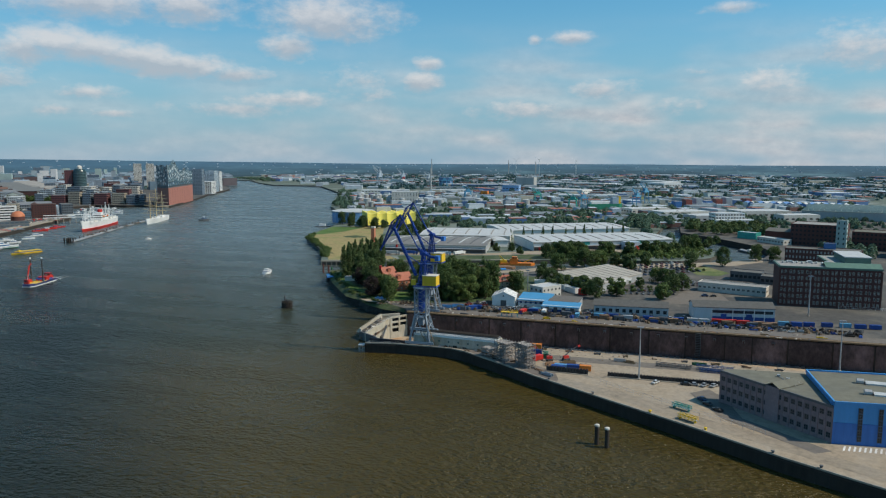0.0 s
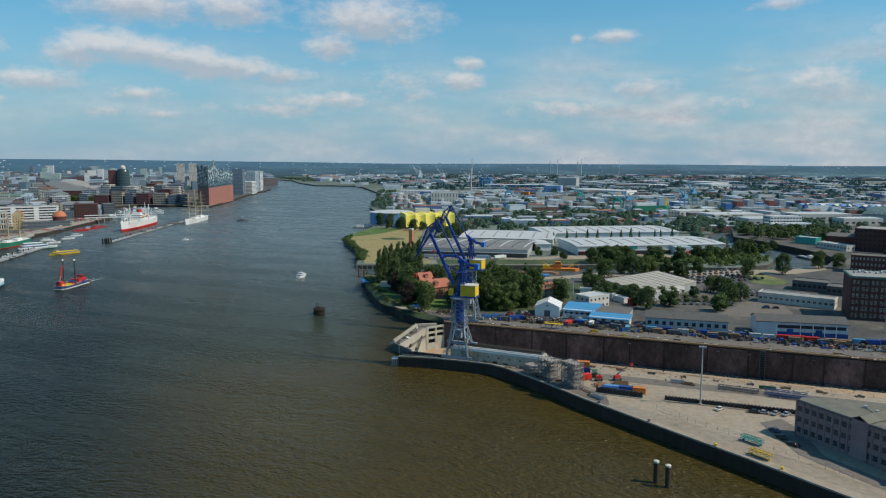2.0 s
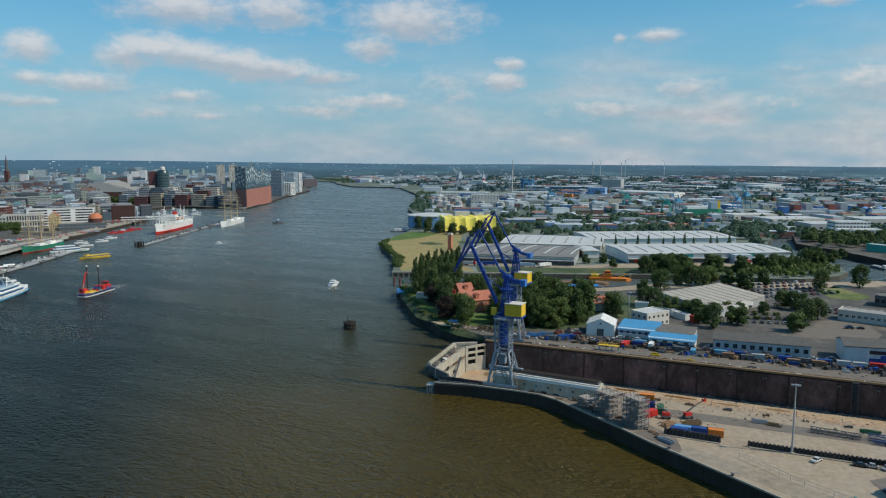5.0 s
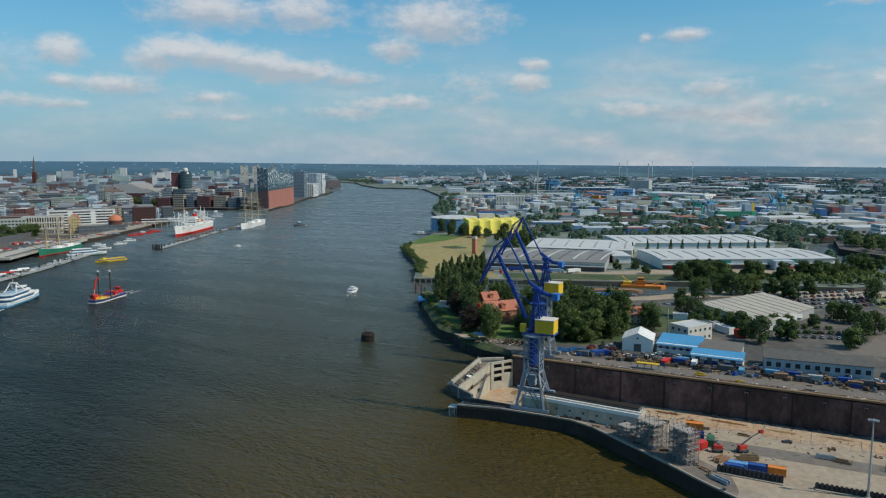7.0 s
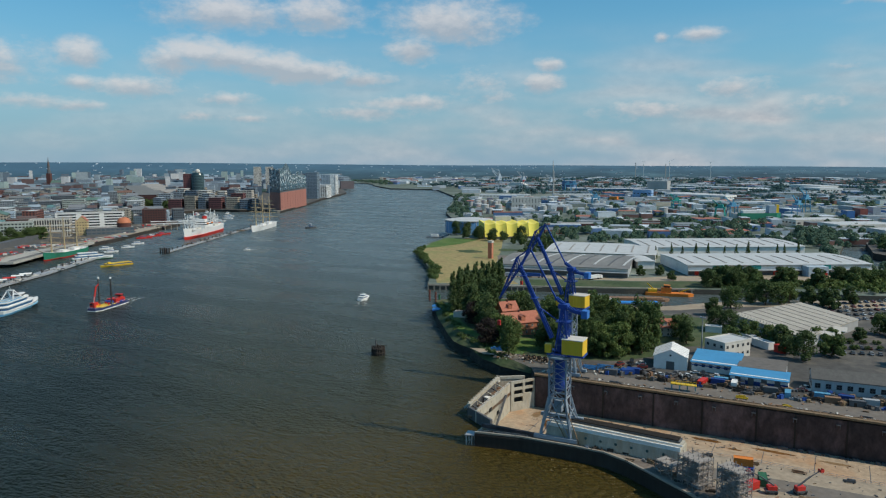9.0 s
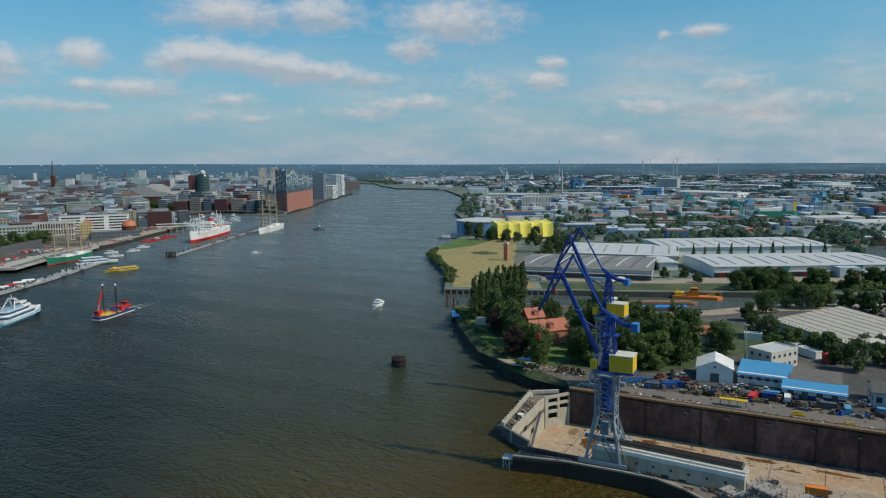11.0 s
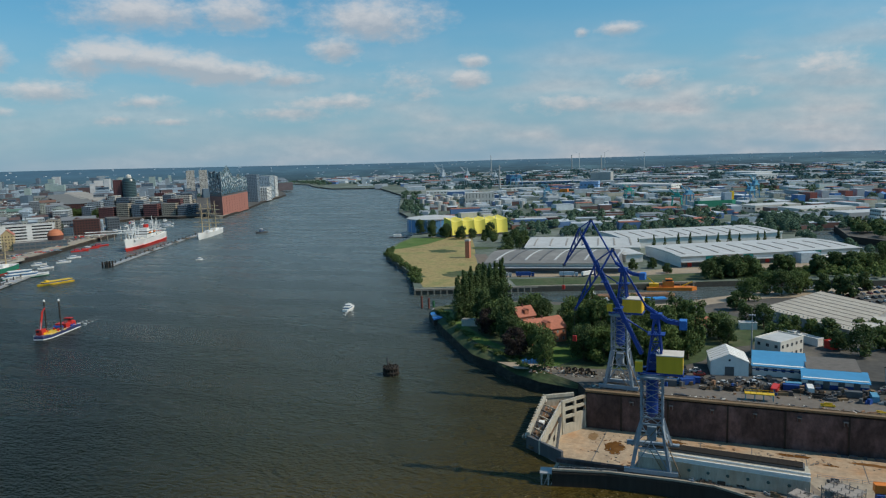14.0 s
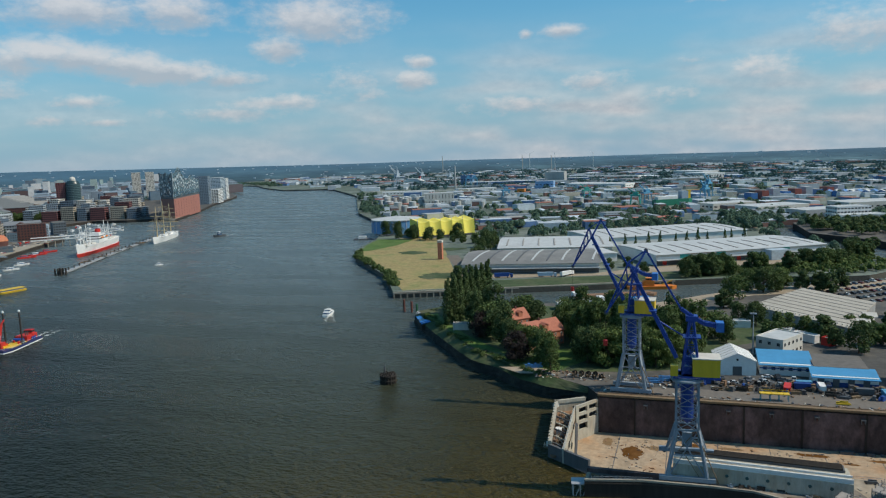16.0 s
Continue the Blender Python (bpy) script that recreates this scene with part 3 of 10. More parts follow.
for name, x, y, w, d, seed in (("grass_patch", -196, 352, 44, 40, 3), ("grass_spot", -274, 488, 40, 30, 4), ("grass_spot_far", -240, 520, 34, 26, 5), ("grass_spot_near", -232, 330, 22, 16, 6)):
    r = random.Random(seed)
    structure(name, Shape().prism([(x + w / 2 * (0.6 + 0.4 * r.random()) * math.cos(k * math.pi / 12), y + d / 2 * (0.6 + 0.4 * r.random()) * math.sin(k * math.pi / 12)) for k in range(24)], PZ - 1, PZ + 0.2, side=False), SCRUB, "ragged green patch in the dry field", "grass")
structure("lane", Shape().prism([(-232, 470), (-165, 330), (-156, 334), (-220, 475)], PZ - 1, PZ + 0.15, side=False), ASPH, "narrow grey access lane", "road")
structure("yard_road", Shape().prism([(-175, 338), (-60, 372), (-20, 392), (130, 470), (124, 500), (-22, 425), (-70, 380), (-182, 358)], PZ - 1, PZ + 0.12, side=False), SAND,
          "pale concrete loading yard", "road")
structure("canal_verge", Shape().prism([(-135, 308), (-55, 337), (-5, 362), (68, 394), (112, 420), (130, 474), (118, 462), (-20, 390), (-60, 369), (-150, 336)], PZ - 1, PZ + 0.08, side=False), SCRUB,
          "scrubby green canal verge", "grass")
structure("lawn", Shape().prism([(-72, 100), (-50, 96), (-38, 118), (-40, 140), (-62, 128)], YZ - 1, YZ + 0.1, side=False), LAWN, "bright green lawn by the old houses", "grass")
structure("lawn_strip", Shape().prism([(-150, 190), (-128, 164), (-108, 136), (-92, 118), (-78, 108), (-74, 116), (-92, 130), (-112, 152), (-132, 178), (-146, 200)], YZ - 1, YZ + 0.1, side=False), LAWN,
          "grass strip along the embankment", "grass")
structure("wood_floor", Shape().prism([(-160, 203), (-134, 172), (-100, 125), (-70, 96), (-44, 96), (-22, 100), (0, 108), (14, 125), (20, 150), (34, 160), (44, 172), (52, 190), (44, 206), (20, 232), (-20, 228), (-44, 228), (-110, 234), (-148, 220)], YZ - 1, YZ + 0.05, side=False), SCRUB, "shady green ground under the trees", "grass")
structure("dockside_paving", Shape().prism([(-29, 69), (40, 70.5), (420, 80), (420, 92), (60, 86), (0, 82), (-28, 78)], YZ - 1, YZ + 0.08, side=False), ASPH, "grey dockside roadway beside the dock wall", "road")
structure("quay_road_south", Shape().prism([(-40, 241), (-19, 250), (-3, 263), (13, 281), (39, 305), (93, 334), (137, 356), (162, 369), (187, 386), (213, 419), (211, 388), (185, 355), (161, 339), (137, 326), (95, 306), (46, 286), (22, 268), (4, 250), (-16, 238), (-36, 230)], YZ - 1, YZ + 0.08, side=False), SAND,
          "worn tan canal-side road surface", "road")


# ---- dry dock ----
def dock_wall():
    g = structure("wall_dock", Shape().prism([(-29, wall_y(-29)), (520, wall_y(520)), (520, wall_y(520) + 3), (-29, wall_y(-29) + 3)], -9, YZ + 0.15), WALL,
                  "tall rust-streaked dark dry dock wall", "wall")
    # wall panels with recessed joints, ribs and a beam along the top
    x, i = -28.8, 0
    panel = {}
    widths = [14.5, 18.5, 22.5, 20.5, 21.5]
    while x < 330:
        w = widths[i % 5]
        key = w
        if key not in panel:
            s = Shape().box(0.25, w - 0.25, -0.45, 0, -8.4, YZ - 1.2)
            panel[key] = s.mesh("panel")
        ang = math.degrees(math.atan(0.024))
        part("panel", panel[key], WALL, g, m=pose(x, wall_y(x), 0, 0, 0, ang))
        x += w
        i += 1
    rib = Shape().box(-0.35, 0.35, -0.8, 0.0, -8.4, YZ - 1.0).mesh("rib")
    x, i = -28.8, 0
    while x < 330:
        part("rib", rib, QUAY, g, m=pose(x, wall_y(x), 0))
        x += widths[i % 5]
        i += 1
    part("top_beam", Shape().prism([(-29, wall_y(-29) - 0.9), (520, wall_y(520) - 0.9), (520, wall_y(520) + 1.2), (-29, wall_y(-29) + 1.2)], YZ - 0.45, YZ + 0.35), WALLTOP, g, "rusty tan rail beam")
    part("rail", Shape().prism([(-29, wall_y(-29) + 1.9), (520, wall_y(520) + 1.9), (520, wall_y(520) + 2.2), (-29, wall_y(-29) + 2.2)], YZ, YZ + 0.35), WALLTOP, g)
    lad = Shape()
    for k in range(16):
        lad.box(-1.4, 1.4, -1.7, -0.5, -8 + k, -7.85 + k)
    lad.box(-1.5, -1.3, -1.7, -1.5, -8.4, YZ + 1).box(1.3, 1.5, -1.7, -1.5, -8.4, YZ + 1)
    for xx in (151.6, 20.0):
        if xx > 100:
            part("stair_tower", lad, SLATE, g, m=pose(xx, wall_y(xx), 0))
    bracket = Shape().box(-0.8, 0.8, -1.3, 0, 0, 0.3).box(-0.7, -0.5, -1.2, 0, -1.3, 0).box(0.5, 0.7, -1.2, 0, -1.3, 0).mesh("bracket")
    for k in range(14):
        xx = -10 + k * 15.5
        part("bracket", bracket, SLATE, g, m=pose(xx, wall_y(xx) - 0.4, YZ - 3.2))
    # clutter along the wall's foot
    foot = Shape()
    rnd = random.Random(5)
    for k in range(60):
        xx = 60 + k * 3.2 + rnd.random() * 2
        foot.block(xx, wall_y(xx) - 1.4 - rnd.random(), -8.5, 1.2 + 2 * rnd.random(), 0.8 + rnd.random() * .6, 0.4 + 0.7 * rnd.random(), rnd.uniform(-8, 8))
    tagged(part("keel_blocks", foot, SLATE), "row of dark keel blocks at the dock wall's foot", "blocks", "", "stuff")


dock_wall()


def dock_gate():
    """The box-shaped sill gate that closes the dock: an open trough with parapets, a near end wall and a pierced bulkhead."""
    g = thing("dock_gate", -36, 40, -8.5, 0, "cream and grey steel dock gate with a rusty open deck", "dock gate")
    # outline in local metres: a near the camera, b at the far wall
    a0, a1, b0, b1, i0, i1 = (-4.5, -21), (11, -31), (-9.5, 21), (1.5, 28), (2.0, -25), (-0.5, 16)
    h = 13.3
    def strip(p, q, t, z0, z1, s=None):
        s = s or Shape()
        d = (Vector(q) - Vector(p)).normalized()
        n = Vector((-d.y, d.x)) * t
        return s.prism([p, q, (q[0] + n.x, q[1] + n.y), (p[0] + n.x, p[1] + n.y)], z0, z1)
    part("outer_wall", strip(b0, a0, 1.0, 0, h), SLATE, g, "dark slate steel outer wall")
    part("near_wall", strip(a0, a1, 1.0, 0, h), SLATE, g, "blue-grey steel end wall")
    part("inner_wall", strip(i0, i1, 0.8, 0, h - 0.3), CREAM, g)
    part("far_wall", strip(b1, b0, 1.0, 0, h), CREAM, g)
    part("deck", Shape().prism([a0, i0, i1, b1, b0], 8, 9.6), RUST, g, "rusty brown open deck")
    par = Shape()
    strip(b0, a0, 1.3, h, h + 1.3, par)
    strip(b1, b0, 1.3, h, h + 1.3, par)
    strip(i0, i1, 0.8, h - 0.3, h + 0.4, par)
    part("parapet", par, CREAM, g, "pale cream parapet")
    for k in range(14):
        p = Vector(b0).lerp(Vector(a0), (k + 0.5) / 14)
        part("parapet_rib", Shape().block(0, 0, h, 0.5, 1.1, 1.8, 8), CREAM, g, m=pose(p.x + 0.2, p.y, 0))
    # pierced bulkhead facing the dock
    p, q = Vector((-0.5, 16.0)), Vector((7.2, 27.5))
    d = (q - p).normalized()
    ang = math.degrees(math.atan2(d.y, d.x))
    L = (q - p).length
    s = Shape()
    xs = [0, L * 0.12, L * 0.48, L * 0.56, L * 0.92, L]
    zs = [0, 4.0, 6.6, 7.8, 9.9, 11.1, 13.2, 14.4]
    for i in range(5):
        for k in range(7):
            if i in (1, 3) and k in (1, 3, 5) and not (i == 3 and k == 1):
                continue
            s.box(xs[i], xs[i + 1], -0.5, 0.5, zs[k], zs[k + 1])
    part("bulkhead", s, CREAM, g, "cream bulkhead with dark openings", m=pose(p.x, p.y, 0, 0, 0, ang))
    part("bulkhead_back", Shape().box(0.3, L - 0.3, 1.4, 1.6, 0, 14), BLACK, g, m=pose(p.x, p.y, 0, 0, 0, ang))
    cl = Shape()
    rnd = random.Random(3)
    for k in range(26):
        u, w = rnd.random(), rnd.random()
        x = a0[0] * (1 - u) + b0[0] * u + 2 + w * 4.5
        y = -24 + u * 44
        cl.block(x, y, 9.6, 0.5 + rnd.random() * 1.2, 0.5 + rnd.random() * 1.5, 0.4 + rnd.random() * 1.2, rnd.uniform(0, 90))
    part("deck_fittings", cl, RUST, g, kind="stuff")
    # frames that span the deck, hatches, pipes, rails and a flight of steps
    for k in range(6):
        u = (k + 0.6) / 6.6
        p, r = Vector(a0).lerp(Vector(b0), u), Vector(i0).lerp(Vector(i1), u)
        part("cross_frame", Shape().beam((p.x + 0.8, p.y, h - 0.6), (r.x, r.y, h - 0.9), 0.35, 0.45).beam((p.x + 0.9, p.y, 9.6), (p.x + 0.9, p.y, h), 0.35).beam((r.x - .4, r.y, 9.6), (p.x + 2.8, p.y, h - 0.8), 0.25), CREAM if k % 2 else SLATE, g)
        part("deck_hatch", Shape().block(p.x + 3.2, p.y + 2.4, 9.6, 2.0, 3.2, 0.12, 8), BLACK, g, "dark open deck hatch")
    for k in range(3):
        part("deck_pipe", Shape().tube((a0[0] + 2.0 + k * .5, a0[1] + 1, 10.0 + .3 * k), (b0[0] + 2.6 + k * .5, b0[1] - 1, 10.0 + .3 * k), 0.16, n=6), WALLTOP if k else GALV, g)
    rl = Shape()
    for k in range(13):
        p = Vector(i0).lerp(Vector(i1), k / 12)
        rl.beam((p.x, p.y, h + 0.3), (p.x, p.y, h + 1.5), 0.1)
    rl.beam((*i0, h + 1.5), (*i1, h + 1.5), 0.1).beam((*i0, h + 0.9), (*i1, h + 0.9), 0.08)
    part("hand_rail", rl, OFFW, g)
    part("stair", Shape().beam((3.4, -10, 0.2), (1.6, 6, h - 2), 1.0, 0.25).beam((3.9, -10, 1.2), (2.1, 6, h - 1), 0.1).beam((2.9, -10, 1.2), (1.1, 6, h - 1), 0.1), SLATE, g, "steel stair down the inner wall")
    part("machine_box", Shape().box(-4.8, -2.9, -4, -1.6, 9.6, 12.0).box(-5, -2.7, -4.2, -1.4, 12.0, 12.2), WHITE, g, "white machine box")
    for k in range(4):
        p = Vector(i0).lerp(Vector(i1), 0.15 + 0.22 * k)
        part("wall_opening", Shape().block(p.x + 0.05, p.y, 4.2 + (k % 2) * 4.2, 0.5, 2.6, 1.7, 3.5), BLACK, g, "dark opening in the inner wall")
    for x, y in ((-4.9, -20.0), (-9.0, 19.5)):
        fender = part("beacon_frame", Shape().box(x - 1.1, x + 1.1, y - 1.1, y + 1.1, h - 1.6, h - 1.2), WALLTOP, g)
        part("beacon_rail", Shape().box(x - 1.1, x - 1.0, y - 1.1, y + 1.1, h - 1.2, h - .1).box(x + 1.0, x + 1.1, y - 1.1, y + 1.1, h - 1.2, h - .1).box(x - 1, x + 1, y - 1.1, y - 1.0, h - .3, h - .1), OFFW, fender)
        part("beacon", Shape().lathe(x, y, [(0.35, h - 1.2), (0.35, h + 0.4), (0.15, h + 0.6)], 8), WHITE, fender)
    return g


dock_gate()


def caisson():
    """The parked cream box that stands along the near dock edge."""
    g = thing("caisson", 2, -0.6, -8.5, -3, "long cream steel dock caisson with round ports", "caisson")
    part("hull", Shape().box(0, 49, 1.2, 11, 0, 19.0), CREAM, g)
    part("step", Shape().box(0.2, 48.5, 3.0, 11, 19, 19.7), CREAM, g)
    for y in (1.5, 4.2):
        part("rail", Shape().box(0, 49, y, y + 0.35, 19.0 if y < 3 else 19.7, 20.3), WHITE, g, "white edge rail")
    part("pipe_deck", Shape().box(0, 47.5, 7.0, 11.2, 19.7, 20.4), SLATE, g, "dark pipework deck")
    for k in range(5):
        part("pipe", Shape().tube((0, 7.3 + 0.8 * k, 20.7), (47, 7.3 + 0.8 * k, 20.7), 0.3), TIMBER, g)
    port = Shape().lathe(0, 0, [(0.5, 0), (0.5, 0.2), (0.35, 0.22)], 12).mesh("port")
    for k in range(6):
        part("port", port, mat("port_rim", (0.05, 0.10, 0.10), 0.5), g, m=pose(15.5 + 5.6 * k, 1.2, 17.0, 90, 0, 0))


caisson()


def stain(x, y, w, d, seed, col, label):
    r = random.Random(seed)
    n = 22
    pts = []
    for k in range(n):
        a = 2 * math.pi * k / n
        e = 0.65 + 0.35 * r.random()
        pts.append((x + w / 2 * e * math.cos(a), y + d / 2 * e * math.sin(a)))
    structure("puddle", Shape().prism(pts, -9, -8.495 + 0.002 * seed, side=False), col, label, "puddle")


WET = mat("wet_rust_puddle", (0.14, 0.065, 0.02), 0.25, var=0.3, scale=0.5, bump=0, second=(0.20, 0.10, 0.04))
GRIT = mat("muddy_stain", (0.22, 0.14, 0.07), 0.7, var=0.3, scale=0.6, bump=0)
for i, (x, y, w, d) in enumerate(((-14, 50, 9, 14), (-6, 56, 8, 5), (8, 62, 9, 4), (22, 62, 12, 3), (31, 56, 9, 3), (50, 63, 14, 3.5), (76, 63, 18, 3), (98, 62, 16, 3), (-24, 58, 5, 10), (62, 58, 7, 2), (120, 64, 14, 3), (14, 55, 6, 2.5))):
    stain(x, y, w, d, i, WET if i in (0, 2, 5, 6, 9) else GRIT, "rust-brown puddle on the dock floor" if i in (0, 2, 5, 6, 9) else "muddy brown stain on the dock floor")
for k in range(14):
    structure("floor_joint", Shape().box(-20 + k * 18.5, -19.7 + k * 18.5, 16, 66, -9, -8.488), SLATE, "dark joint across the dock floor", "joint")
par = structure("parapet_wall", Shape().box(-24, 1.5, -1.4, -0.4, QZ - 2, QZ + 1.2).box(-24, 1.5, -1.6, -0.2, QZ + 1.2, QZ + 1.5), WALL, "dark stained parapet at the dock entrance", "wall")


def quay_edge():
    g = structure("coping", Shape(), COPING, "pale concrete quay coping", "trim")
    s = Shape()
    pts = [Vector((*p, QZ)) for p in QUAY_LINE]
    for a, b in zip(pts, pts[1:]):
        s.beam(a + Vector((0, 0.4, 0.05)), b + Vector((0, 0.4, 0.05)), 0.8, 0.6)
    g.data = s.mesh("coping")
    g.data.materials.append(COPING)
    # timber waler along the quay face
    strip = Shape()
    for a, b in zip(pts, pts[1:]):
        strip.beam(a + Vector((0, 0.05, -1.0)), b + Vector((0, 0.05, -1.0)), 0.4, 0.4)
    part("waler", strip, TIMBER, g)


quay_edge()

# ---- kinds of things ----
def lattice_face(s, a0, a1, b0, b1, n, w):
    """X bracing between two posts a0-a1 and b0-b1 in n bays."""
    a0, a1, b0, b1 = (Vector(p) for p in (a0, a1, b0, b1))
    for i in range(n):
        p, q = a0.lerp(a1, i / n), a0.lerp(a1, (i + 1) / n)
        r, t = b0.lerp(b1, i / n), b0.lerp(b1, (i + 1) / n)
        s.beam(p, t, w)
        s.beam(r, q, w)
        s.beam(q, t, w)
    return s


def make_crane(x0, y0, z0, rot, back):
    g = thing("harbour_crane", x0, y0, z0, rot, "blue level-luffing harbour crane on a silver lattice portal", "crane", "dockside cranes")
    B, U, T = [(-6, -4.5, 0.6), (6, -4.5, 0.6), (6, 3.8, 0.6 + back), (-6, 3.8, 0.6 + back)], [(-3.2, -3, 16), (3.2, -3, 16), (3.2, 3, 16), (-3.2, 3, 16)], None
    T = [(x, y, 31) for x, y, z in U]
    for b, u, t in zip(B, U, T):
        leg = part("leg", Shape().beam(b, u, 0.9).beam(u, t, 0.55), SILVER, g)
    for i in (0, 2):
        p, q = B[i], B[i + 1]
        sill = part("sill_beam", Shape().box(-8.2, 8.2, p[1] - 0.7, p[1] + 0.7, p[2] - 0.1, p[2] + 1.2), SILVER, g)
        for x in (-6.5, -4.5, 4.5, 6.5):
            part("wheel", Shape().tube((x, p[1] - 0.5, p[2] - 0.15), (x, p[1] + 0.5, p[2] - 0.15), 0.45, n=12), SLATE, sill)
    for i in range(4):
        j = (i + 1) % 4
        mid = [Vector(B[e]).lerp(Vector(U[e]), 0.5) for e in (i, j)]
        for p, q, w in ((B[i], U[j], 0.3), (B[j], U[i], 0.3), (*mid, 0.4), (U[i], U[j], 0.5)):
            part("brace", Shape().beam(p, q, w), SILVER, g)
        for k in range(4):
            lo, hi = ([Vector(U[e]).lerp(Vector(T[e]), (k + c) / 4) for e in (i, j)] for c in (0, 1))
            for p, q in ((lo[0], hi[1]), (lo[1], hi[0]), (hi[0], hi[1])):
                part("brace", Shape().beam(p, q, 0.2), SILVER, g)
    part("inner_column", Shape().tube((0, 0, 19), (0, 0, 31), 1.9, n=14).tube((0, 0, 17.5), (0, 0, 19), 0.6, 1.9, n=14), BLUE, g, "blue slewing column")
    cab = part("lift_cabin", Shape().box(-1.4, 1.4, -2.4, 0.6, 10.5, 15.0), SILVER, g, "pale grey cabin in the portal")
    part("ladder", Shape().beam((4.0, -4.0, 1), (-1, -3.6, 9), 0.5, 0.12).beam((9, -4.6, 0.5), (2.4, -3.4, 16), 0.35, 0.2).beam((-2.5, -3.3, 9.5), (2.4, -3.2, 16), 0.5, 0.12), WALLTOP, g, "tan access ladders")
    part("slew_ring", Shape().lathe(0, 0, [(4.2, 31), (4.9, 31.2), (4.9, 31.7), (3.2, 32.2), (3.0, 33)], 24), SILVER, g)
    rail = Shape()
    for k in range(24):
        a, b = [2 * math.pi * i / 24 for i in (k, k + 1)]
        p, q = (4.8 * math.cos(a), 4.8 * math.sin(a)), (4.8 * math.cos(b), 4.8 * math.sin(b))
        rail.beam((*p, 31.6), (*p, 32.8), 0.08).beam((*p, 32.8), (*q, 32.8), 0.08)
    part("ring_rail", rail, SILVER, g)
    deck = part("slewing_deck", Shape().box(-4.2, 9.4, -3.2, 3.4, 32.2, 33.0), BLUE, g)
    hs = Shape().box(1.4, 9.2, -3.3, 3.3, 33.0, 38.4)
    house = part("machine_house", hs, YELLOW, g, "yellow machine house with a pale roof")
    part("house_roof", Shape().box(1.2, 9.4, -3.5, 3.5, 38.4, 38.7), OFFW, house)
    for k in range(5):
        part("house_rib", Shape().box(2.0 + k * 1.6, 2.12 + k * 1.6, -3.36, -3.3, 33.1, 38.3), YELLOW, house)
    cabin = part("driver_cabin", Shape().box(-5.0, -2.8, -3.4, -1.0, 33.0, 36.2), YELLOW, g, "yellow driver's cabin")
    part("cabin_window", Shape().box(-5.06, -5.0, -3.2, -1.2, 34.4, 35.8), GLASS, cabin)
    # A-frame tower over the deck
    s = Shape()
    for y in (-1.8, 1.8):
        s.beam((-1.6, y, 33), (0.6, y * 0.6, 50.5), 0.55).beam((3.4, y, 33), (1.6, y * 0.6, 50.5), 0.55)
    lattice_face(s, (-1.6, -1.8, 33), (0.6, -1.1, 50.5), (3.4, -1.8, 33), (1.6, -1.1, 50.5), 4, 0.25)
    lattice_face(s, (-1.6, 1.8, 33), (0.6, 1.1, 50.5), (3.4, 1.8, 33), (1.6, 1.1, 50.5), 4, 0.25)
    part("tower", s, BLUE, g)
    part("tower_platform", Shape().box(-1.4, 3.8, -2.2, 2.2, 44.5, 44.8), BLUE, g)
    part("tower_head", Shape().box(-0.6, 2.8, -1.6, 1.6, 49.6, 51.2), BLUE, g)
    plate = Shape()
    for z in (33, 36):
        plate.box(-1.0 + (z - 33) * .12, 1.3, -1.0, 1.0, z, z + 2.4)
    part("winch_column", plate, BLUE, g)
    # boom, jib, tie and counterweight lever
    pv, hd, tip, ap = Vector((-3.2, 0, 38)), Vector((-16, 0, 64)), Vector((-24, 0, 51.5)), Vector((-12.2, 0, 71))
    s = Shape()
    for y in (-0.8, 0.8):
        s.beam(pv + Vector((0, y, 0)), hd + Vector((0, y * 0.6, 0)), 0.5, 1.15)
    for k in range(9):
        c = pv.lerp(hd, (k + 0.5) / 9)
        s.beam(c + Vector((0, -1, 0)), c + Vector((0, 1, 0)), 0.35)
    part("boom", s, BLUE, g)
    part("boom_platform", Shape().box(-11.3, -9.0, -1.9, 1.9, 52.4, 52.6), BLUE, g)
    part("boom_platform", Shape().box(-15.8, -13.6, -1.6, 1.6, 60.6, 60.8), BLUE, g)
    s = Shape()
    up = Vector((-17.2, 0, 67.4))
    for y in (-1.3, 1.3):
        o = Vector((0, y, 0))
        s.beam(tip + o * 0.2, hd + o, 0.45).beam(hd + o, ap + o * 0.3, 0.5).beam(tip + o * 0.2, up + o * 0.7, 0.4).beam(up + o * 0.7, ap + o * 0.3, 0.32)
        s.beam(hd + o, up + o * 0.7, 0.32)
        for k in range(1, 5):
            s.beam(tip.lerp(hd, k / 5) + o * (0.2 + 0.16 * k), tip.lerp(up, (k + 0.4) / 5) + o * (0.2 + 0.1 * k), 0.22)
    for k in range(6):
        s.beam(tip.lerp(hd, k / 5) - Vector((0, 0.26 + 0.2 * k, 0)), tip.lerp(hd, k / 5) + Vector((0, 0.26 + 0.2 * k, 0)), 0.25)
    s.beam(hd - Vector((0, 1.5, 0)), hd + Vector((0, 1.5, 0)), 0.7)
    part("jib", s, BLUE, g)
    part("sheave", Shape().tube(tip - Vector((0, 0.3, 0)), tip + Vector((0, 0.3, 0)), 0.7, n=14), SLATE, g)
    part("sheave", Shape().tube(ap - Vector((0, 0.3, 0)), ap + Vector((0, 0.3, 0)), 0.6, n=14), SLATE, g)
    lv0, lvp, cw = Vector((-2.0, 0, 53.2)), Vector((1.2, 0, 51.0)), Vector((8.8, 0, 48.2))
    part("tie_rod", Shape().beam(ap, lv0, 0.55), BLUE, g)
    for y in (-0.8, 0.8):
        o, kink = Vector((0, y, 0)), Vector((4.5, y, 48.9))
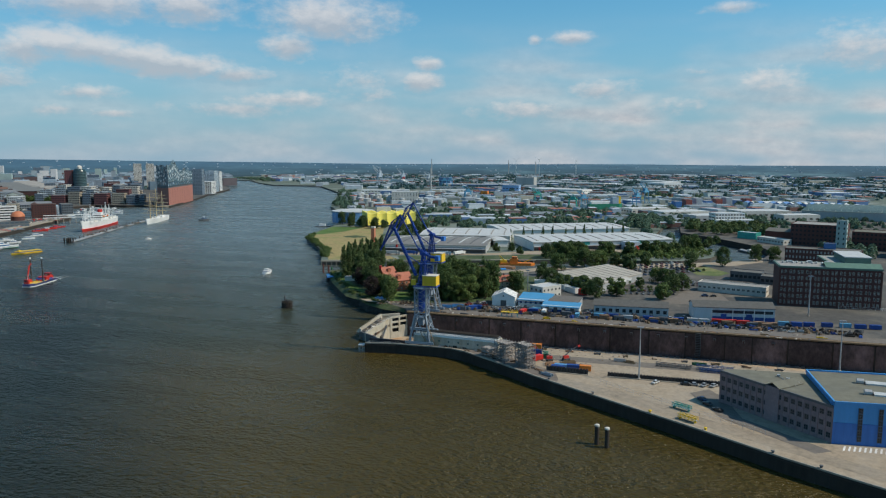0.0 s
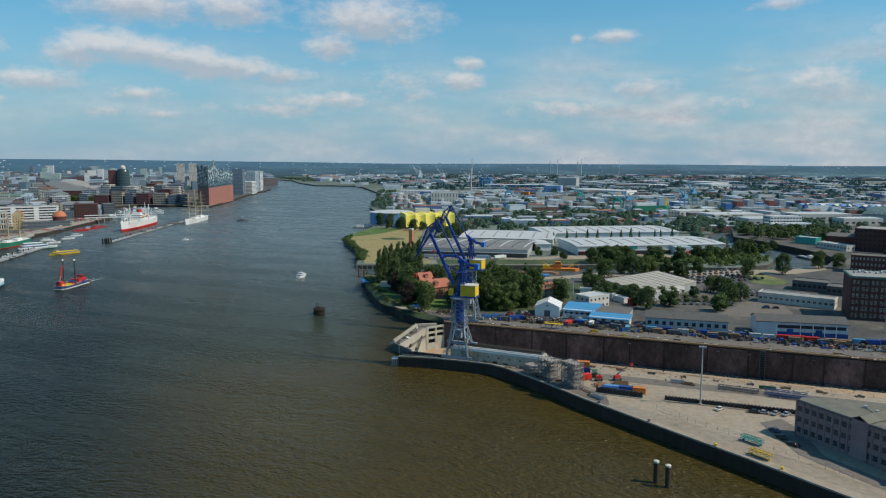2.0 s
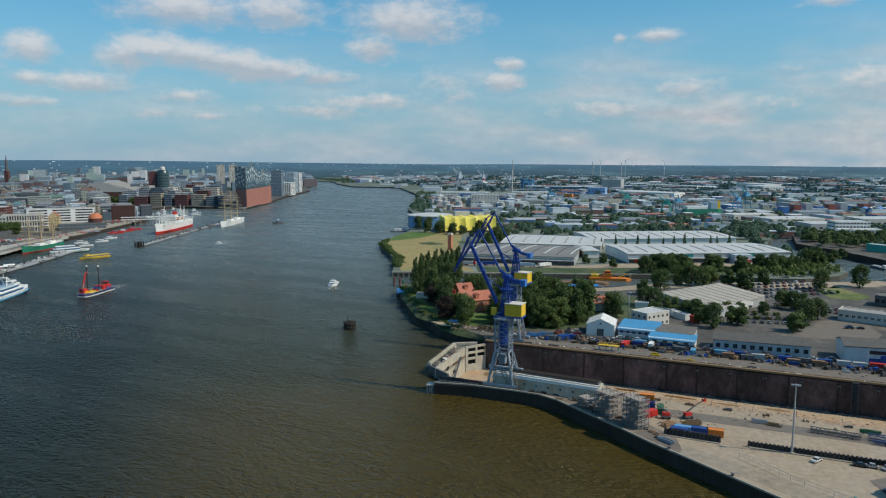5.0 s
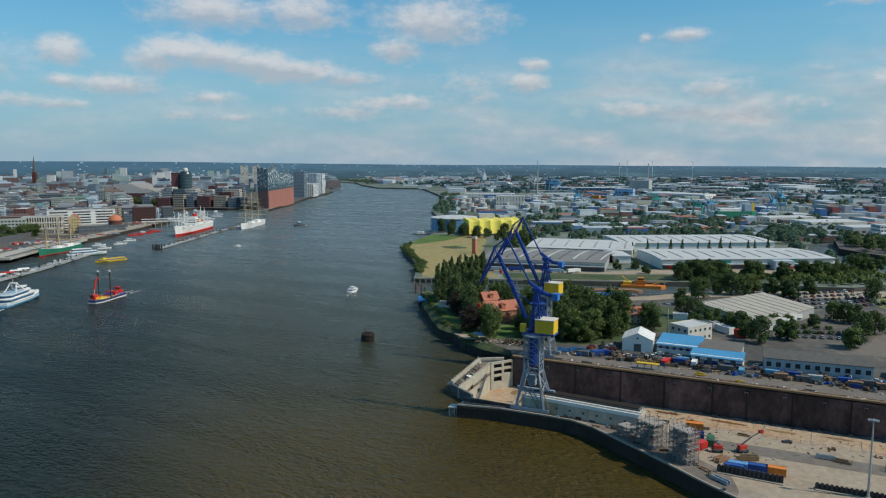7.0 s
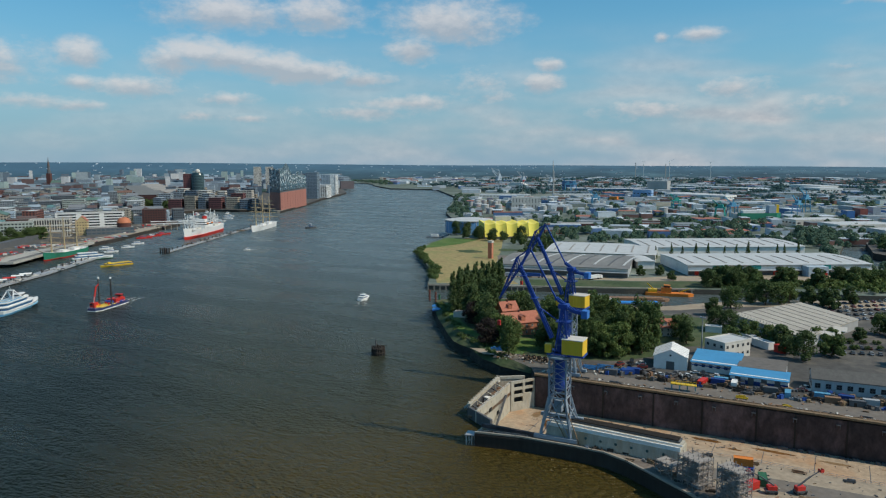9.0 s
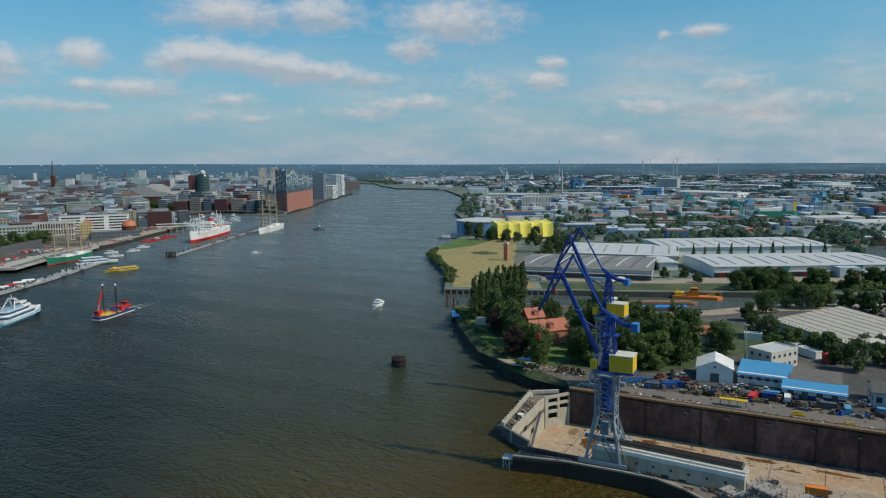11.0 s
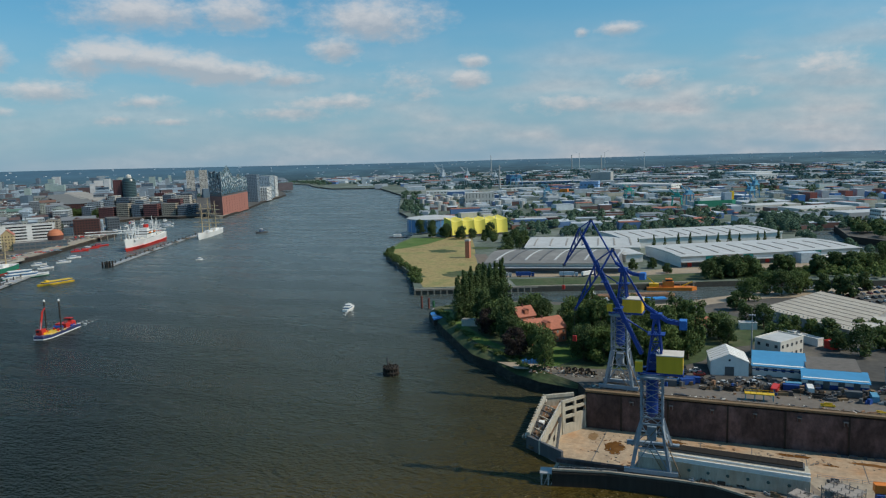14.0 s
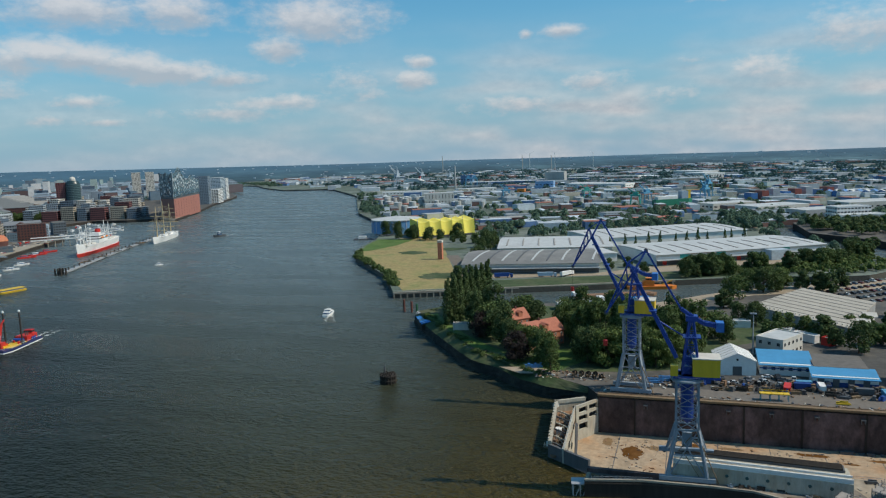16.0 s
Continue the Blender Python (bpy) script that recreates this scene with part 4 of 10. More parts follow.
        for p, q, d in ((lv0 + o, lvp + o, 0.9), (lvp + o, kink, 1.1), (kink, cw + o, 1.2)):
            part("lever_arm", Shape().beam(p, q, 0.5, d), BLUE, g)
    part("counterweight", Shape().box(8.0, 10.2, -1.8, 1.8, 46.6, 49.4), mat("counterweight_blue", (0.04, 0.17, 0.50), 0.5), g, "light blue counterweight block")
    part("luffing_rod", Shape().tube((0, 0, 44), (-8.5, 0, 49.2), 0.25), BLUE, g)
    part("hoist_rope", Shape().tube(tip - Vector((0.4, 0, 0)), (tip.x - 0.4, 0, 42.6), 0.05, n=5), BLACK, g)
    part("luffing_rope", Shape().tube(ap, (0, 0, 49), 0.05, n=5), BLACK, g)
    part("hook_block", Shape().box(tip.x - 1.0, tip.x + 0.2, -0.4, 0.4, 40.8, 42.6), RED, g, "red hook block")
    return g


def crown(kind, seed):
    """Leaf clumps: many small leaf cards round a lumpy crown."""
    rnd = random.Random(seed)
    s = Shape()
    clumps = []
    if kind == "poplar":
        for k in range(17):
            u = k / 16
            r = 3.3 * math.sin(math.pi * (0.10 + 0.86 * u) ** 0.8) + 0.4
            clumps.append((rnd.uniform(-0.8, 0.8), rnd.uniform(-0.8, 0.8), 2 + 24 * u, r, 2.1, 84))
    elif kind == "cone":
        for k in range(9):
            u = k / 8
            clumps.append((rnd.uniform(-0.3, 0.3), rnd.uniform(-0.3, 0.3), 1.5 + 9 * u, 1.9 * (1 - u) + 0.35, 1.1, 40))
    elif kind == "bush":
        for k in range(7):
            clumps.append((rnd.uniform(-2.4, 2.4), rnd.uniform(-2.4, 2.4), rnd.uniform(0.8, 2.4), rnd.uniform(1.0, 1.8), 1.2, 45))
    elif kind == "tall":
        for k in range(40):
            a, v = rnd.uniform(0, 2 * math.pi), rnd.random()
            rr = 5.6 * math.sqrt(max(0.04, 1 - ((v - 0.36) / 0.68) ** 2)) * rnd.uniform(0.4, 0.95)
            clumps.append((rr * math.cos(a), rr * math.sin(a), 24 * (0.12 + 0.80 * v), rnd.uniform(1.3, 2.5), rnd.uniform(1.5, 2.8), 54))
        clumps.append((0, 0, 14, 3.2, 7.5, 100))
    else:
        R, H = (7.0, 17.0) if kind == "broad" else (4.8, 10.5)
        for k in range(34 if kind == "broad" else 24):
            a, v = rnd.uniform(0, 2 * math.pi), rnd.random()
            z = H * (0.16 + 0.74 * v)
            rr = R * math.sqrt(max(0.05, 1 - ((v - 0.42) / 0.62) ** 2)) * rnd.uniform(0.45, 0.95)
            clumps.append((rr * math.cos(a), rr * math.sin(a), z, rnd.uniform(1.7, 2.9) * R / 6.2, rnd.uniform(1.4, 2.3) * R / 6.2, 58))
        clumps.append((0, 0, H * 0.62, R * 0.55, H * 0.28, 90))
    for cx, cy, cz, r, h, n in clumps:
        for k in range(int(n * 1.7)):
            d = Vector((rnd.gauss(0, 1), rnd.gauss(0, 1), rnd.gauss(0, 1))).normalized()
            q = rnd.uniform(0.72, 1.06)
            p = Vector((cx + d.x * r * q, cy + d.y * r * q, cz + d.z * h * q))
            e = rnd.uniform(0.22, 0.48) * (0.75 if kind in ("cone", "bush") else 1)
            t = (d + Vector((rnd.gauss(0, .5), rnd.gauss(0, .5), rnd.gauss(0, .5) + 0.3))).normalized()
            a = t.orthogonal().normalized()
            b = t.cross(a)
            w = rnd.uniform(0, 6.28)
            a, b = a * math.cos(w) + b * math.sin(w), b * math.cos(w) - a * math.sin(w)
            s.add([p - a * e - b * e * .7, p + a * e - b * e * .5, p + a * e * .8 + b * e * .8, p - a * e * .6 + b * e], [(0, 1, 2, 3)])
    return s


def trunk(kind):
    s = Shape()
    h = {"tall": 15, "poplar": 20, "cone": 8, "bush": 1.6, "broad": 9, "small": 6}[kind]
    r = {"tall": 0.5, "poplar": 0.45, "cone": 0.18, "bush": 0.12, "broad": 0.5, "small": 0.3}[kind]
    s.tube((0, 0, -0.3), (0.1, 0, h * 0.5), r, r * 0.7, 7).tube((0.1, 0, h * 0.5), (0, 0.1, h), r * 0.7, r * 0.25, 7)
    if kind in ("broad", "small", "tall"):
        for k in range(6):
            a = k * 1.05
            s.tube((0, 0, h * (0.35 + 0.08 * k)), (h * 0.38 * math.cos(a), h * 0.38 * math.sin(a), h * (0.75 + 0.08 * k)), r * 0.4, r * 0.12, 5)
    return s


TREES = {}
for kind, material, tag, seeds in (("broad", LEAF, "broad_a", 1), ("broad", LEAFD, "broad_b", 2), ("broad", LEAFL, "broad_c", 3), ("poplar", LEAFD, "poplar", 4), ("cone", LEAFD, "cone", 5),
                                   ("bush", LEAF, "bush", 6), ("small", LEAF, "small_a", 7), ("small", LEAFD, "small_b", 8), ("tall", LEAF, "tall_a", 9), ("tall", LEAFD, "tall_b", 10),
                                   ("broad", LEAFP, "broad_p", 11)):
    TREES[tag] = (kind, crown(kind, seeds).mesh("crown"), trunk(kind).mesh("trunk"), material)
LABELS = {"broad_a": "broad deciduous tree with a mid-green crown", "broad_b": "dark green deciduous tree with a dense crown", "broad_c": "light green deciduous tree with a loose crown",
          "poplar": "tall narrow dark green poplar", "cone": "small conical dark tree", "bush": "low green bush with dense leaves", "small_a": "small round green tree", "small_b": "small round dark green tree", "tall_a": "tall mid-green tree with an oval crown", "tall_b": "tall dark green tree with an oval crown",
          "broad_p": "copper beech with a dark purple-brown crown"}


def tree(tag, x, y, z, size=1.0, rot=0.0, group=""):
    kind, cm, tm, material = TREES[tag]
    g = thing("bush" if kind == "bush" else "poplar_tree" if kind == "poplar" else "tree", x, y, z, rot, LABELS[tag], "bush" if kind == "bush" else "tree", group)
    g.scale = (size * (0.95 + 0.1 * math.sin(x)), size * (0.95 + 0.1 * math.cos(y)), size)
    part("trunk", tm, BARK, g)
    part("crown", cm, material, g)
    return g


def inside(p, poly):
    c = False
    for i in range(len(poly)):
        (x0, y0), (x1, y1) = poly[i], poly[i - 1]
        if (y0 > p[1]) != (y1 > p[1]) and p[0] < (x1 - x0) * (p[1] - y0) / (y1 - y0) + x0:
            c = not c
    return c


def scatter(poly, gap, seed, avoid=()):
    rnd = random.Random(seed)
    xs, ys = [p[0] for p in poly], [p[1] for p in poly]
    got = []
    for k in range(4000):
        p = (rnd.uniform(min(xs), max(xs)), rnd.uniform(min(ys), max(ys)))
        if inside(p, poly) and all((p[0] - q[0]) ** 2 + (p[1] - q[1]) ** 2 > gap * gap for q in got) and not any(abs(p[0] - a) < c and abs(p[1] - b) < d for a, b, c, d in avoid):
            got.append(p)
    return got


def grove(poly, gap, seed, z, tags, size=(0.85, 1.2), avoid=(), group=""):
    rnd = random.Random(seed + 99)
    for x, y in scatter(poly, gap, seed, avoid):
        tree(rnd.choice(tags), x, y, z, rnd.uniform(*size), rnd.uniform(0, 360), group)


WINDOW_MESH = {}


def window_part(parent, w, h, m, frame_mat=None):
    """One window: a frame with a set-back pane under it."""
    key = (w, h)
    if key not in WINDOW_MESH:
        f, t = Shape(), 0.12
        xs, zs = [-w / 2, -w / 2 + t, -0.05, 0.05, w / 2 - t, w / 2], [0, t, h * .5 - .05, h * .5 + .05, h - t, h]
        vs = [(x, y, z) for y in (-0.08, 0.02) for z in zs for x in xs]
        fs = []
        solid = lambda i, k: 0 <= i < 5 and 0 <= k < 5 and not (i in (1, 3) and k in (1, 3))
        for k in range(5):
            for i in range(5):
                if not solid(i, k):
                    continue
                a = k * 6 + i
                fs.append((a, a + 1, a + 7, a + 6))
                for di, dk, e in ((0, -1, (a + 1, a)), (0, 1, (a + 6, a + 7)), (-1, 0, (a, a + 6)), (1, 0, (a + 7, a + 1))):
                    if not solid(i + di, k + dk):
                        fs.append((e[0], e[1], e[1] + 36, e[0] + 36))
        f.add(vs, fs)
        WINDOW_MESH[key] = (f.mesh("window"), Shape().box(-w / 2 + t, w / 2 - t, -0.03, 0.0, t, h - t).mesh("pane"))
    f, p = WINDOW_MESH[key]
    win = part("window", f, frame_mat or OFFW, parent, m=m)
    part("pane", p, GLASS, win)
    return win


def building(name, label, category, x, y, w, d, h, rot=0.0, z=0.0, wall=OFFW, roof="flat", roof_mat=MIDROOF, rise=3.0, floors=0, bay=4.0, win=(1.6, 1.6), near=False, group="", frame_mat=None, glass=GLASS, ridge="x", parapet=0.6):
    """A house or hall: walls, a roof, and rows of windows (each its own part when near)."""
    g = thing(name, x, y, z, rot, label, category, group)
    part("wall", Shape().box(-w / 2, w / 2, -d / 2, d / 2, -1.0, h), wall, g)
    if roof == "flat":
        r = Shape().box(-w / 2 + 0.4, w / 2 - 0.4, -d / 2 + 0.4, d / 2 - 0.4, h, h + 0.15)
        part("roof", r, roof_mat, g)
        if parapet:
            p = Shape().box(-w / 2 - .1, w / 2 + .1, -d / 2 - .1, -d / 2 + .4, h, h + parapet).box(-w / 2 - .1, w / 2 + .1, d / 2 - .4, d / 2 + .1, h, h + parapet)
            p.box(-w / 2 - .1, -w / 2 + .4, -d / 2 + .4, d / 2 - .4, h, h + parapet).box(w / 2 - .4, w / 2 + .1, -d / 2 + .4, d / 2 - .4, h, h + parapet)
            part("parapet", p, wall, g)
    else:
        o = 0.5
        part("roof", Shape().gable(-w / 2 - o, w / 2 + o, -d / 2 - o, d / 2 + o, h + 0.15, rise, 0.3, ridge), roof_mat, g)
        e = Shape()
        if ridge == "x":
            for sx in (-1, 1):
                e.add([(sx * w / 2 * 0.999, -d / 2, h), (sx * w / 2 * 0.999, d / 2, h), (sx * w / 2 * 0.999, 0, h + rise - .1)], [(0, 1, 2) if sx > 0 else (0, 2, 1)])
        else:
            for sy in (-1, 1):
                e.add([(-w / 2, sy * d / 2 * 0.999, h), (w / 2, sy * d / 2 * 0.999, h), (0, sy * d / 2 * 0.999, h + rise - .1)], [(0, 1, 2) if sy < 0 else (0, 2, 1)])
        part("gable", e, wall, g)
    if floors:
        fh = h / floors
        s = Shape()
        ww, wh = win
        for face in range(4):
            L = w if face in (0, 2) else d
            n = max(1, int((L - 1) / bay))
            if face == 2:
                continue
            for k in range(n):
                u = -L / 2 + (k + 0.5) * L / n
                for fl in range(floors):
                    zz = fl * fh + (fh - wh) * 0.55
                    if face == 0:
                        m = pose(u, -d / 2, zz)
                    elif face == 1:
                        m = pose(w / 2, u, zz, 0, 0, 90)
                    else:
                        m = pose(-w / 2, u, zz, 0, 0, -90)
                    if near:
                        window_part(g, ww, wh, m, frame_mat)
                    else:
                        c = [m @ Vector(q) for q in ((-ww / 2, -0.06, 0), (ww / 2, -0.06, 0), (ww / 2, -0.06, wh), (-ww / 2, -0.06, wh), (-ww / 2, 0, 0), (ww / 2, 0, 0), (ww / 2, 0, wh), (-ww / 2, 0, wh))]
                        s.add(c, [(0, 1, 2, 3), (0, 4, 5, 1), (1, 5, 6, 2), (2, 6, 7, 3), (3, 7, 4, 0)])
        if not near:
            part("glazing", s, glass, g, kind="stuff")
    return g


CAR_COLOURS = [("white", (0.7, 0.7, 0.68)), ("dark", (0.03, 0.032, 0.035)), ("silver", (0.38, 0.39, 0.40)), ("red", (0.20, 0.03, 0.025)), ("blue", (0.04, 0.07, 0.15)), ("grey", (0.13, 0.13, 0.135))]
CARS = []


def car_kinds():
    body = Shape()
    prof = [(-2.2, 0.35), (-2.2, 0.85), (-1.3, 0.95), (1.5, 0.98), (2.15, 0.85), (2.2, 0.35)]
    body.add([(x, y, z) for y in (-0.88, 0.88) for x, z in prof], [(0, 1, 2, 3, 4, 5), (11, 10, 9, 8, 7, 6)] + [((i + 1) % 6, i, 6 + i, 6 + (i + 1) % 6) for i in range(6)])
    cab = Shape()
    prof = [(-1.4, 0.95), (-0.6, 1.45), (0.9, 1.48), (1.7, 0.97)]
    cab.add([(x, (0.84 if z < 1.2 else 0.68) * sy, z) for sy in (-1, 1) for x, z in prof], [(0, 1, 2, 3), (7, 6, 5, 4)] + [((i + 1) % 4, i, 4 + i, 4 + (i + 1) % 4) for i in range(4)])
    body.box(-0.55, 0.85, -0.66, 0.66, 1.46, 1.52)
    for x in (-1.2, 0.1, 1.5):
        for y in (-0.74, 0.74):
            body.beam((x, y * 1.1, 0.95), (x * 0.55 + 0.1, y * 0.9, 1.48), 0.09)
    bm, cm = body.mesh("body"), cab.mesh("cabin")
    rm = Shape().tube((0, -0.9, 0), (0, 0.9, 0), 0.32, n=10).mesh("axle")
    wm = Shape().tube((0, -0.11, 0), (0, 0.11, 0), 0.32, n=10).mesh("wheel")
    for name, col in CAR_COLOURS:
        CARS.append((name, mat("car_" + name, col, 0.3, 0.2, var=0.08, bump=0, spec=0.6), bm.copy(), cm, rm, wm))


car_kinds()


def car(i, x, y, z, rot, van=False, near=False):
    name, material, bm, cm, rm, wm = CARS[i % len(CARS)]
    g = thing("van" if van else "car", x, y, z, rot, "%s parked %s" % (name, "delivery van" if van else "passenger car"), "van" if van else "car", "parked cars")
    if van:
        g.scale = (1.15, 1.1, 1.45)
    part("body", bm, material, g)
    part("cabin", cm, GLASS, g)
    for sx in (-1.35, 1.35):
        if near:
            for sy in (-0.8, 0.8):
                part("wheel", wm, BLACK, g, m=pose(sx, sy, 0.32))
        else:
            part("axle", rm, BLACK, g, m=pose(sx, 0, 0.32))
    return g


def container(x, y, z, rot, material, label, n=6.06, stack=0):
    g = thing("container", x, y, z, rot, label, "container", "shipping containers")
    L = n
    s = Shape().box(-L / 2, L / 2, -1.22, 1.22, 0.15, 2.5)
    part("box", s, material, g)
    f = Shape()
    for sx in (-L / 2, L / 2 - 0.16):
        for sy in (-1.25, 1.09):
            f.box(sx, sx + 0.16, sy, sy + 0.16, 0, 2.6)
    f.box(-L / 2, L / 2, -1.25, -1.13, 2.45, 2.6).box(-L / 2, L / 2, 1.13, 1.25, 2.45, 2.6)
    k = -L / 2 + 0.4
    while k < L / 2 - 0.3:
        f.box(k, k + 0.2, -1.25, -1.22, 0.2, 2.45).box(k, k + 0.2, 1.22, 1.25, 0.2, 2.45)
        k += 0.45
    part("frame", f, material, g)
    return g


def light_mast(x, y, z, h, heads=6):
    g = thing("light_mast", x, y, z, 0, "tall grey floodlight mast with a lamp ring", "light mast", "floodlight masts")
    part("pole", Shape().tube((0, 0, 0), (0, 0, h), 0.42, 0.18, 10), GALV, g)
    part("base", Shape().lathe(0, 0, [(0.9, 0), (0.9, 0.5), (0.5, 0.6)], 10), COPING, g)
    part("crossbar", Shape().box(-1.5, 1.5, -0.15, 0.15, h, h + 0.2).box(-0.15, 0.15, -0.9, 0.9, h, h + 0.2), GALV, g)
    lamp = Shape().box(-0.2, 0.2, -0.4, 0.2, -0.4, 0.1).mesh("floodlight")
    for k in range(heads):
        part("floodlight", lamp, SILVER, g, m=pose(-1.3 + k * 2.6 / (heads - 1), -0.2, h, 20, 0, 0))

# ---- cranes and dock ----
make_crane(6.0, 3.4, QZ, 3, 5.75)
make_crane(-16, 76.5, YZ + 0.1, -2, 0.0)

light_mast(125.4, -25, QZ, 25)
light_mast(216, 20, QZ, 25)
light_mast(35, 141, YZ, 20)
light_mast(218, 140, YZ, 26)


def piles():
    for x, y in ((115.2, -95.5), (119.2, -97.5)):
        g = thing("mooring_pile", x, y, -4, 0, "dark steel mooring pile with a white cap", "mooring pile", "mooring piles in the river")
        part("shaft", Shape().tube((0, 0, 0), (0, 0, 11.2), 0.85, n=16), TIMBER, g)
        part("cap", Shape().lathe(0, 0, [(0.95, 11.2), (0.95, 11.8), (0.2, 12.1)], 16), OFFW, g, "white conical cap")


piles()


def dolphin():
    g = thing("mooring_dolphin", -130, 84, -3, 0, "round cluster of dark weathered timber piles", "dolphin")
    for ring, n, r in ((0, 1, 0), (1, 8, 1.9), (2, 16, 3.5)):
        for k in range(n):
            a = 2 * math.pi * k / n
            h = 8.6 - ring * 0.5 + 0.4 * math.sin(k * 2.4)
            part("post", Shape().tube((r * math.cos(a) * 1.05, r * math.sin(a) * 1.05, 0), (r * math.cos(a), r * math.sin(a), h), 0.42, n=7), TIMBER, g)
    for z in (4.4, 6.6):
        part("band", Shape().lathe(0, 0, [(3.98, z), (4.1, z), (4.1, z + 0.4), (3.98, z + 0.4)], 24), TIMBER, g)
    part("beacon", Shape().tube((-1.6, 0, 8), (-1.6, 0, 11.5), 0.5, 0.4, 8).tube((-1.6, 0, 11.5), (-1.6, 0, 12.6), 0.12, n=6), SLATE, g)


dolphin()


def trestle(x, y, z, rot):
    g = thing("trestle", x, y, z - 1, rot, "grey timber mooring trestle at the quay head", "trestle")
    for k in range(5):
        part("post", Shape().beam((k * 2.2, 0, -6), (k * 2.2, 0, 0.6), 0.45), GALV, g)
        part("post", Shape().beam((k * 2.2, 4, -6), (k * 2.2, 4, 0.6), 0.45), GALV, g)
        if k < 4:
            part("brace", Shape().beam((k * 2.2, 0, -5), (k * 2.2 + 2.2, 0, 0), 0.25), GALV, g)
    part("deck", Shape().box(-0.5, 9.4, -0.4, 4.4, 0.6, 0.9), GALV, g)


trestle(-27.5, -7.6, 4.2, 12)


SCAFF = mat("weathered_scaffold_tube", (0.27, 0.245, 0.23), 0.6, 0.2, var=0.35, scale=0.8)


def scaffold(x, y, z, rot, w, d, h, label):
    g = thing("scaffold_tower", x, y, z, rot, label, "scaffolding", "scaffold towers on the quay")
    nx, ny, nz = max(2, round(w / 2.1)), max(2, round(d / 2.1)), max(1, round(h / 1.9))
    for i in range(nx + 1):
        for j in range(ny + 1):
            part("standard", Shape().box(-.09, .09, -.09, .09, 0, h + 0.9), SCAFF, g, m=pose(-w / 2 + i * w / nx, -d / 2 + j * d / ny, 0))
    for k in range(1, nz + 1):
        zz = h * k / nz
        s = Shape()
        for i in range(nx + 1):
            xx = -w / 2 + i * w / nx
            s.box(xx - .1, xx + .1, -d / 2, d / 2, zz - .1, zz + .1)
        for j in range(ny + 1):
            yy = -d / 2 + j * d / ny
            s.box(-w / 2, w / 2, yy - .1, yy + .1, zz - .1, zz + .1).box(-w / 2, w / 2, yy - .06, yy + .06, zz - 0.9, zz - 0.78)
        part("ledger_frame", s, SCAFF, g, kind="stuff")
        for i in range(nx):
            if (i * 5 + k * 3) % 4 != 1 or k == nz:
                part("board", Shape().box(-w / 2 + i * w / nx, -w / 2 + (i + 1) * w / nx - 0.1, -d / 2 + 0.3, d / 2 * (0.2 if (i + k) % 2 else 0.9), zz + 0.08, zz + 0.16), mat("grey_scaffold_boards", (0.30, 0.27, 0.24), 0.9, var=0.35, scale=1.2), g)
    s = Shape()
    for k in range(nz):
        z0, z1 = h * k / nz, h * (k + 1) / nz
        for i in range(nx):
            x0, x1 = -w / 2 + i * w / nx, -w / 2 + (i + 1) * w / nx
            p, q = ((x0, z0), (x1, z1)) if (i + k) % 2 else ((x1, z0), (x0, z1))
            s.beam((p[0], -d / 2, p[1]), (q[0], -d / 2, q[1]), 0.1).beam((p[0], d / 2, p[1]), (q[0], d / 2, q[1]), 0.1)
        for j in range(ny):
            y0, y1 = -d / 2 + j * d / ny, -d / 2 + (j + 1) * d / ny
            s.beam((-w / 2, y0, z0), (-w / 2, y1, z1), 0.1).beam((w / 2, y1, z0), (w / 2, y0, z1), 0.1)
    part("bracing", s, SCAFF, g, kind="stuff")


scaffold(58, -14.0, QZ, -32, 8.4, 6.6, 9.4, "dense grey steel scaffold tower with boarded levels")
scaffold(70.6, -22, QZ, -33, 8.2, 5.6, 11.4, "dense grey steel scaffold tower with boarded levels")
scaffold(49, -10, QZ, -30, 7, 5, 4.4, "low grey steel scaffold platform")


def crib_wall(p, q, h, label):
    """A row of dark upright steel planks with a toothed top."""
    d = Vector(q) - Vector(p)
    L = d.length
    g = thing("sheet_pile_rack", p[0], p[1], QZ, math.degrees(math.atan2(d.y, d.x)), label, "rack")
    part("rail", Shape().box(0, L, -0.15, 0.15, 0.3, h * 0.8), BLACK, g)
    plank = Shape().box(-0.42, 0.42, -0.45, 0.1, 0, h).mesh("plank")
    k = 0.6
    while k < L:
        part("plank", plank, mat("blackened_plank", (0.045, 0.042, 0.042), 0.7, var=0.35, vary=0.3), g, m=pose(k, 0, 0))
        k += 1.35
    part("base", Shape().box(0, L, -1.4, 1.4, 0, 0.3), COPING, g)


crib_wall((111, -25), (162, -23), 2.3, "row of dark upright steel planks")
crib_wall((82, -26), (102, -26), 2.8, "row of dark upright steel planks")

for x, y, z, r, m, l in ((71, 2, 0, 8, CBLUE, "dark blue steel container"), (70.5, 3, 2.6, 8, ORANGE, "open orange container on a blue one"), (77, -2.5, 0, 100, CGREEN, "dark green steel container"),
                         (88, -21, 0, 2, mat("container_pale_blue", (0.12, 0.30, 0.52), 0.6), "pale blue steel shipping container"), (94, -20, 0, 3, CBLUE, "bright blue steel shipping container"), (99.5, -19.5, 0, 3, ORANGE, "rust orange steel shipping container"),
                         (74, -9, 0, 60, RED, "red steel shipping container"), (87, -23.5, 0, 2, CBLUE, "blue steel shipping container")):
    container(x, y, QZ + 0.06 + z, r, m, l)


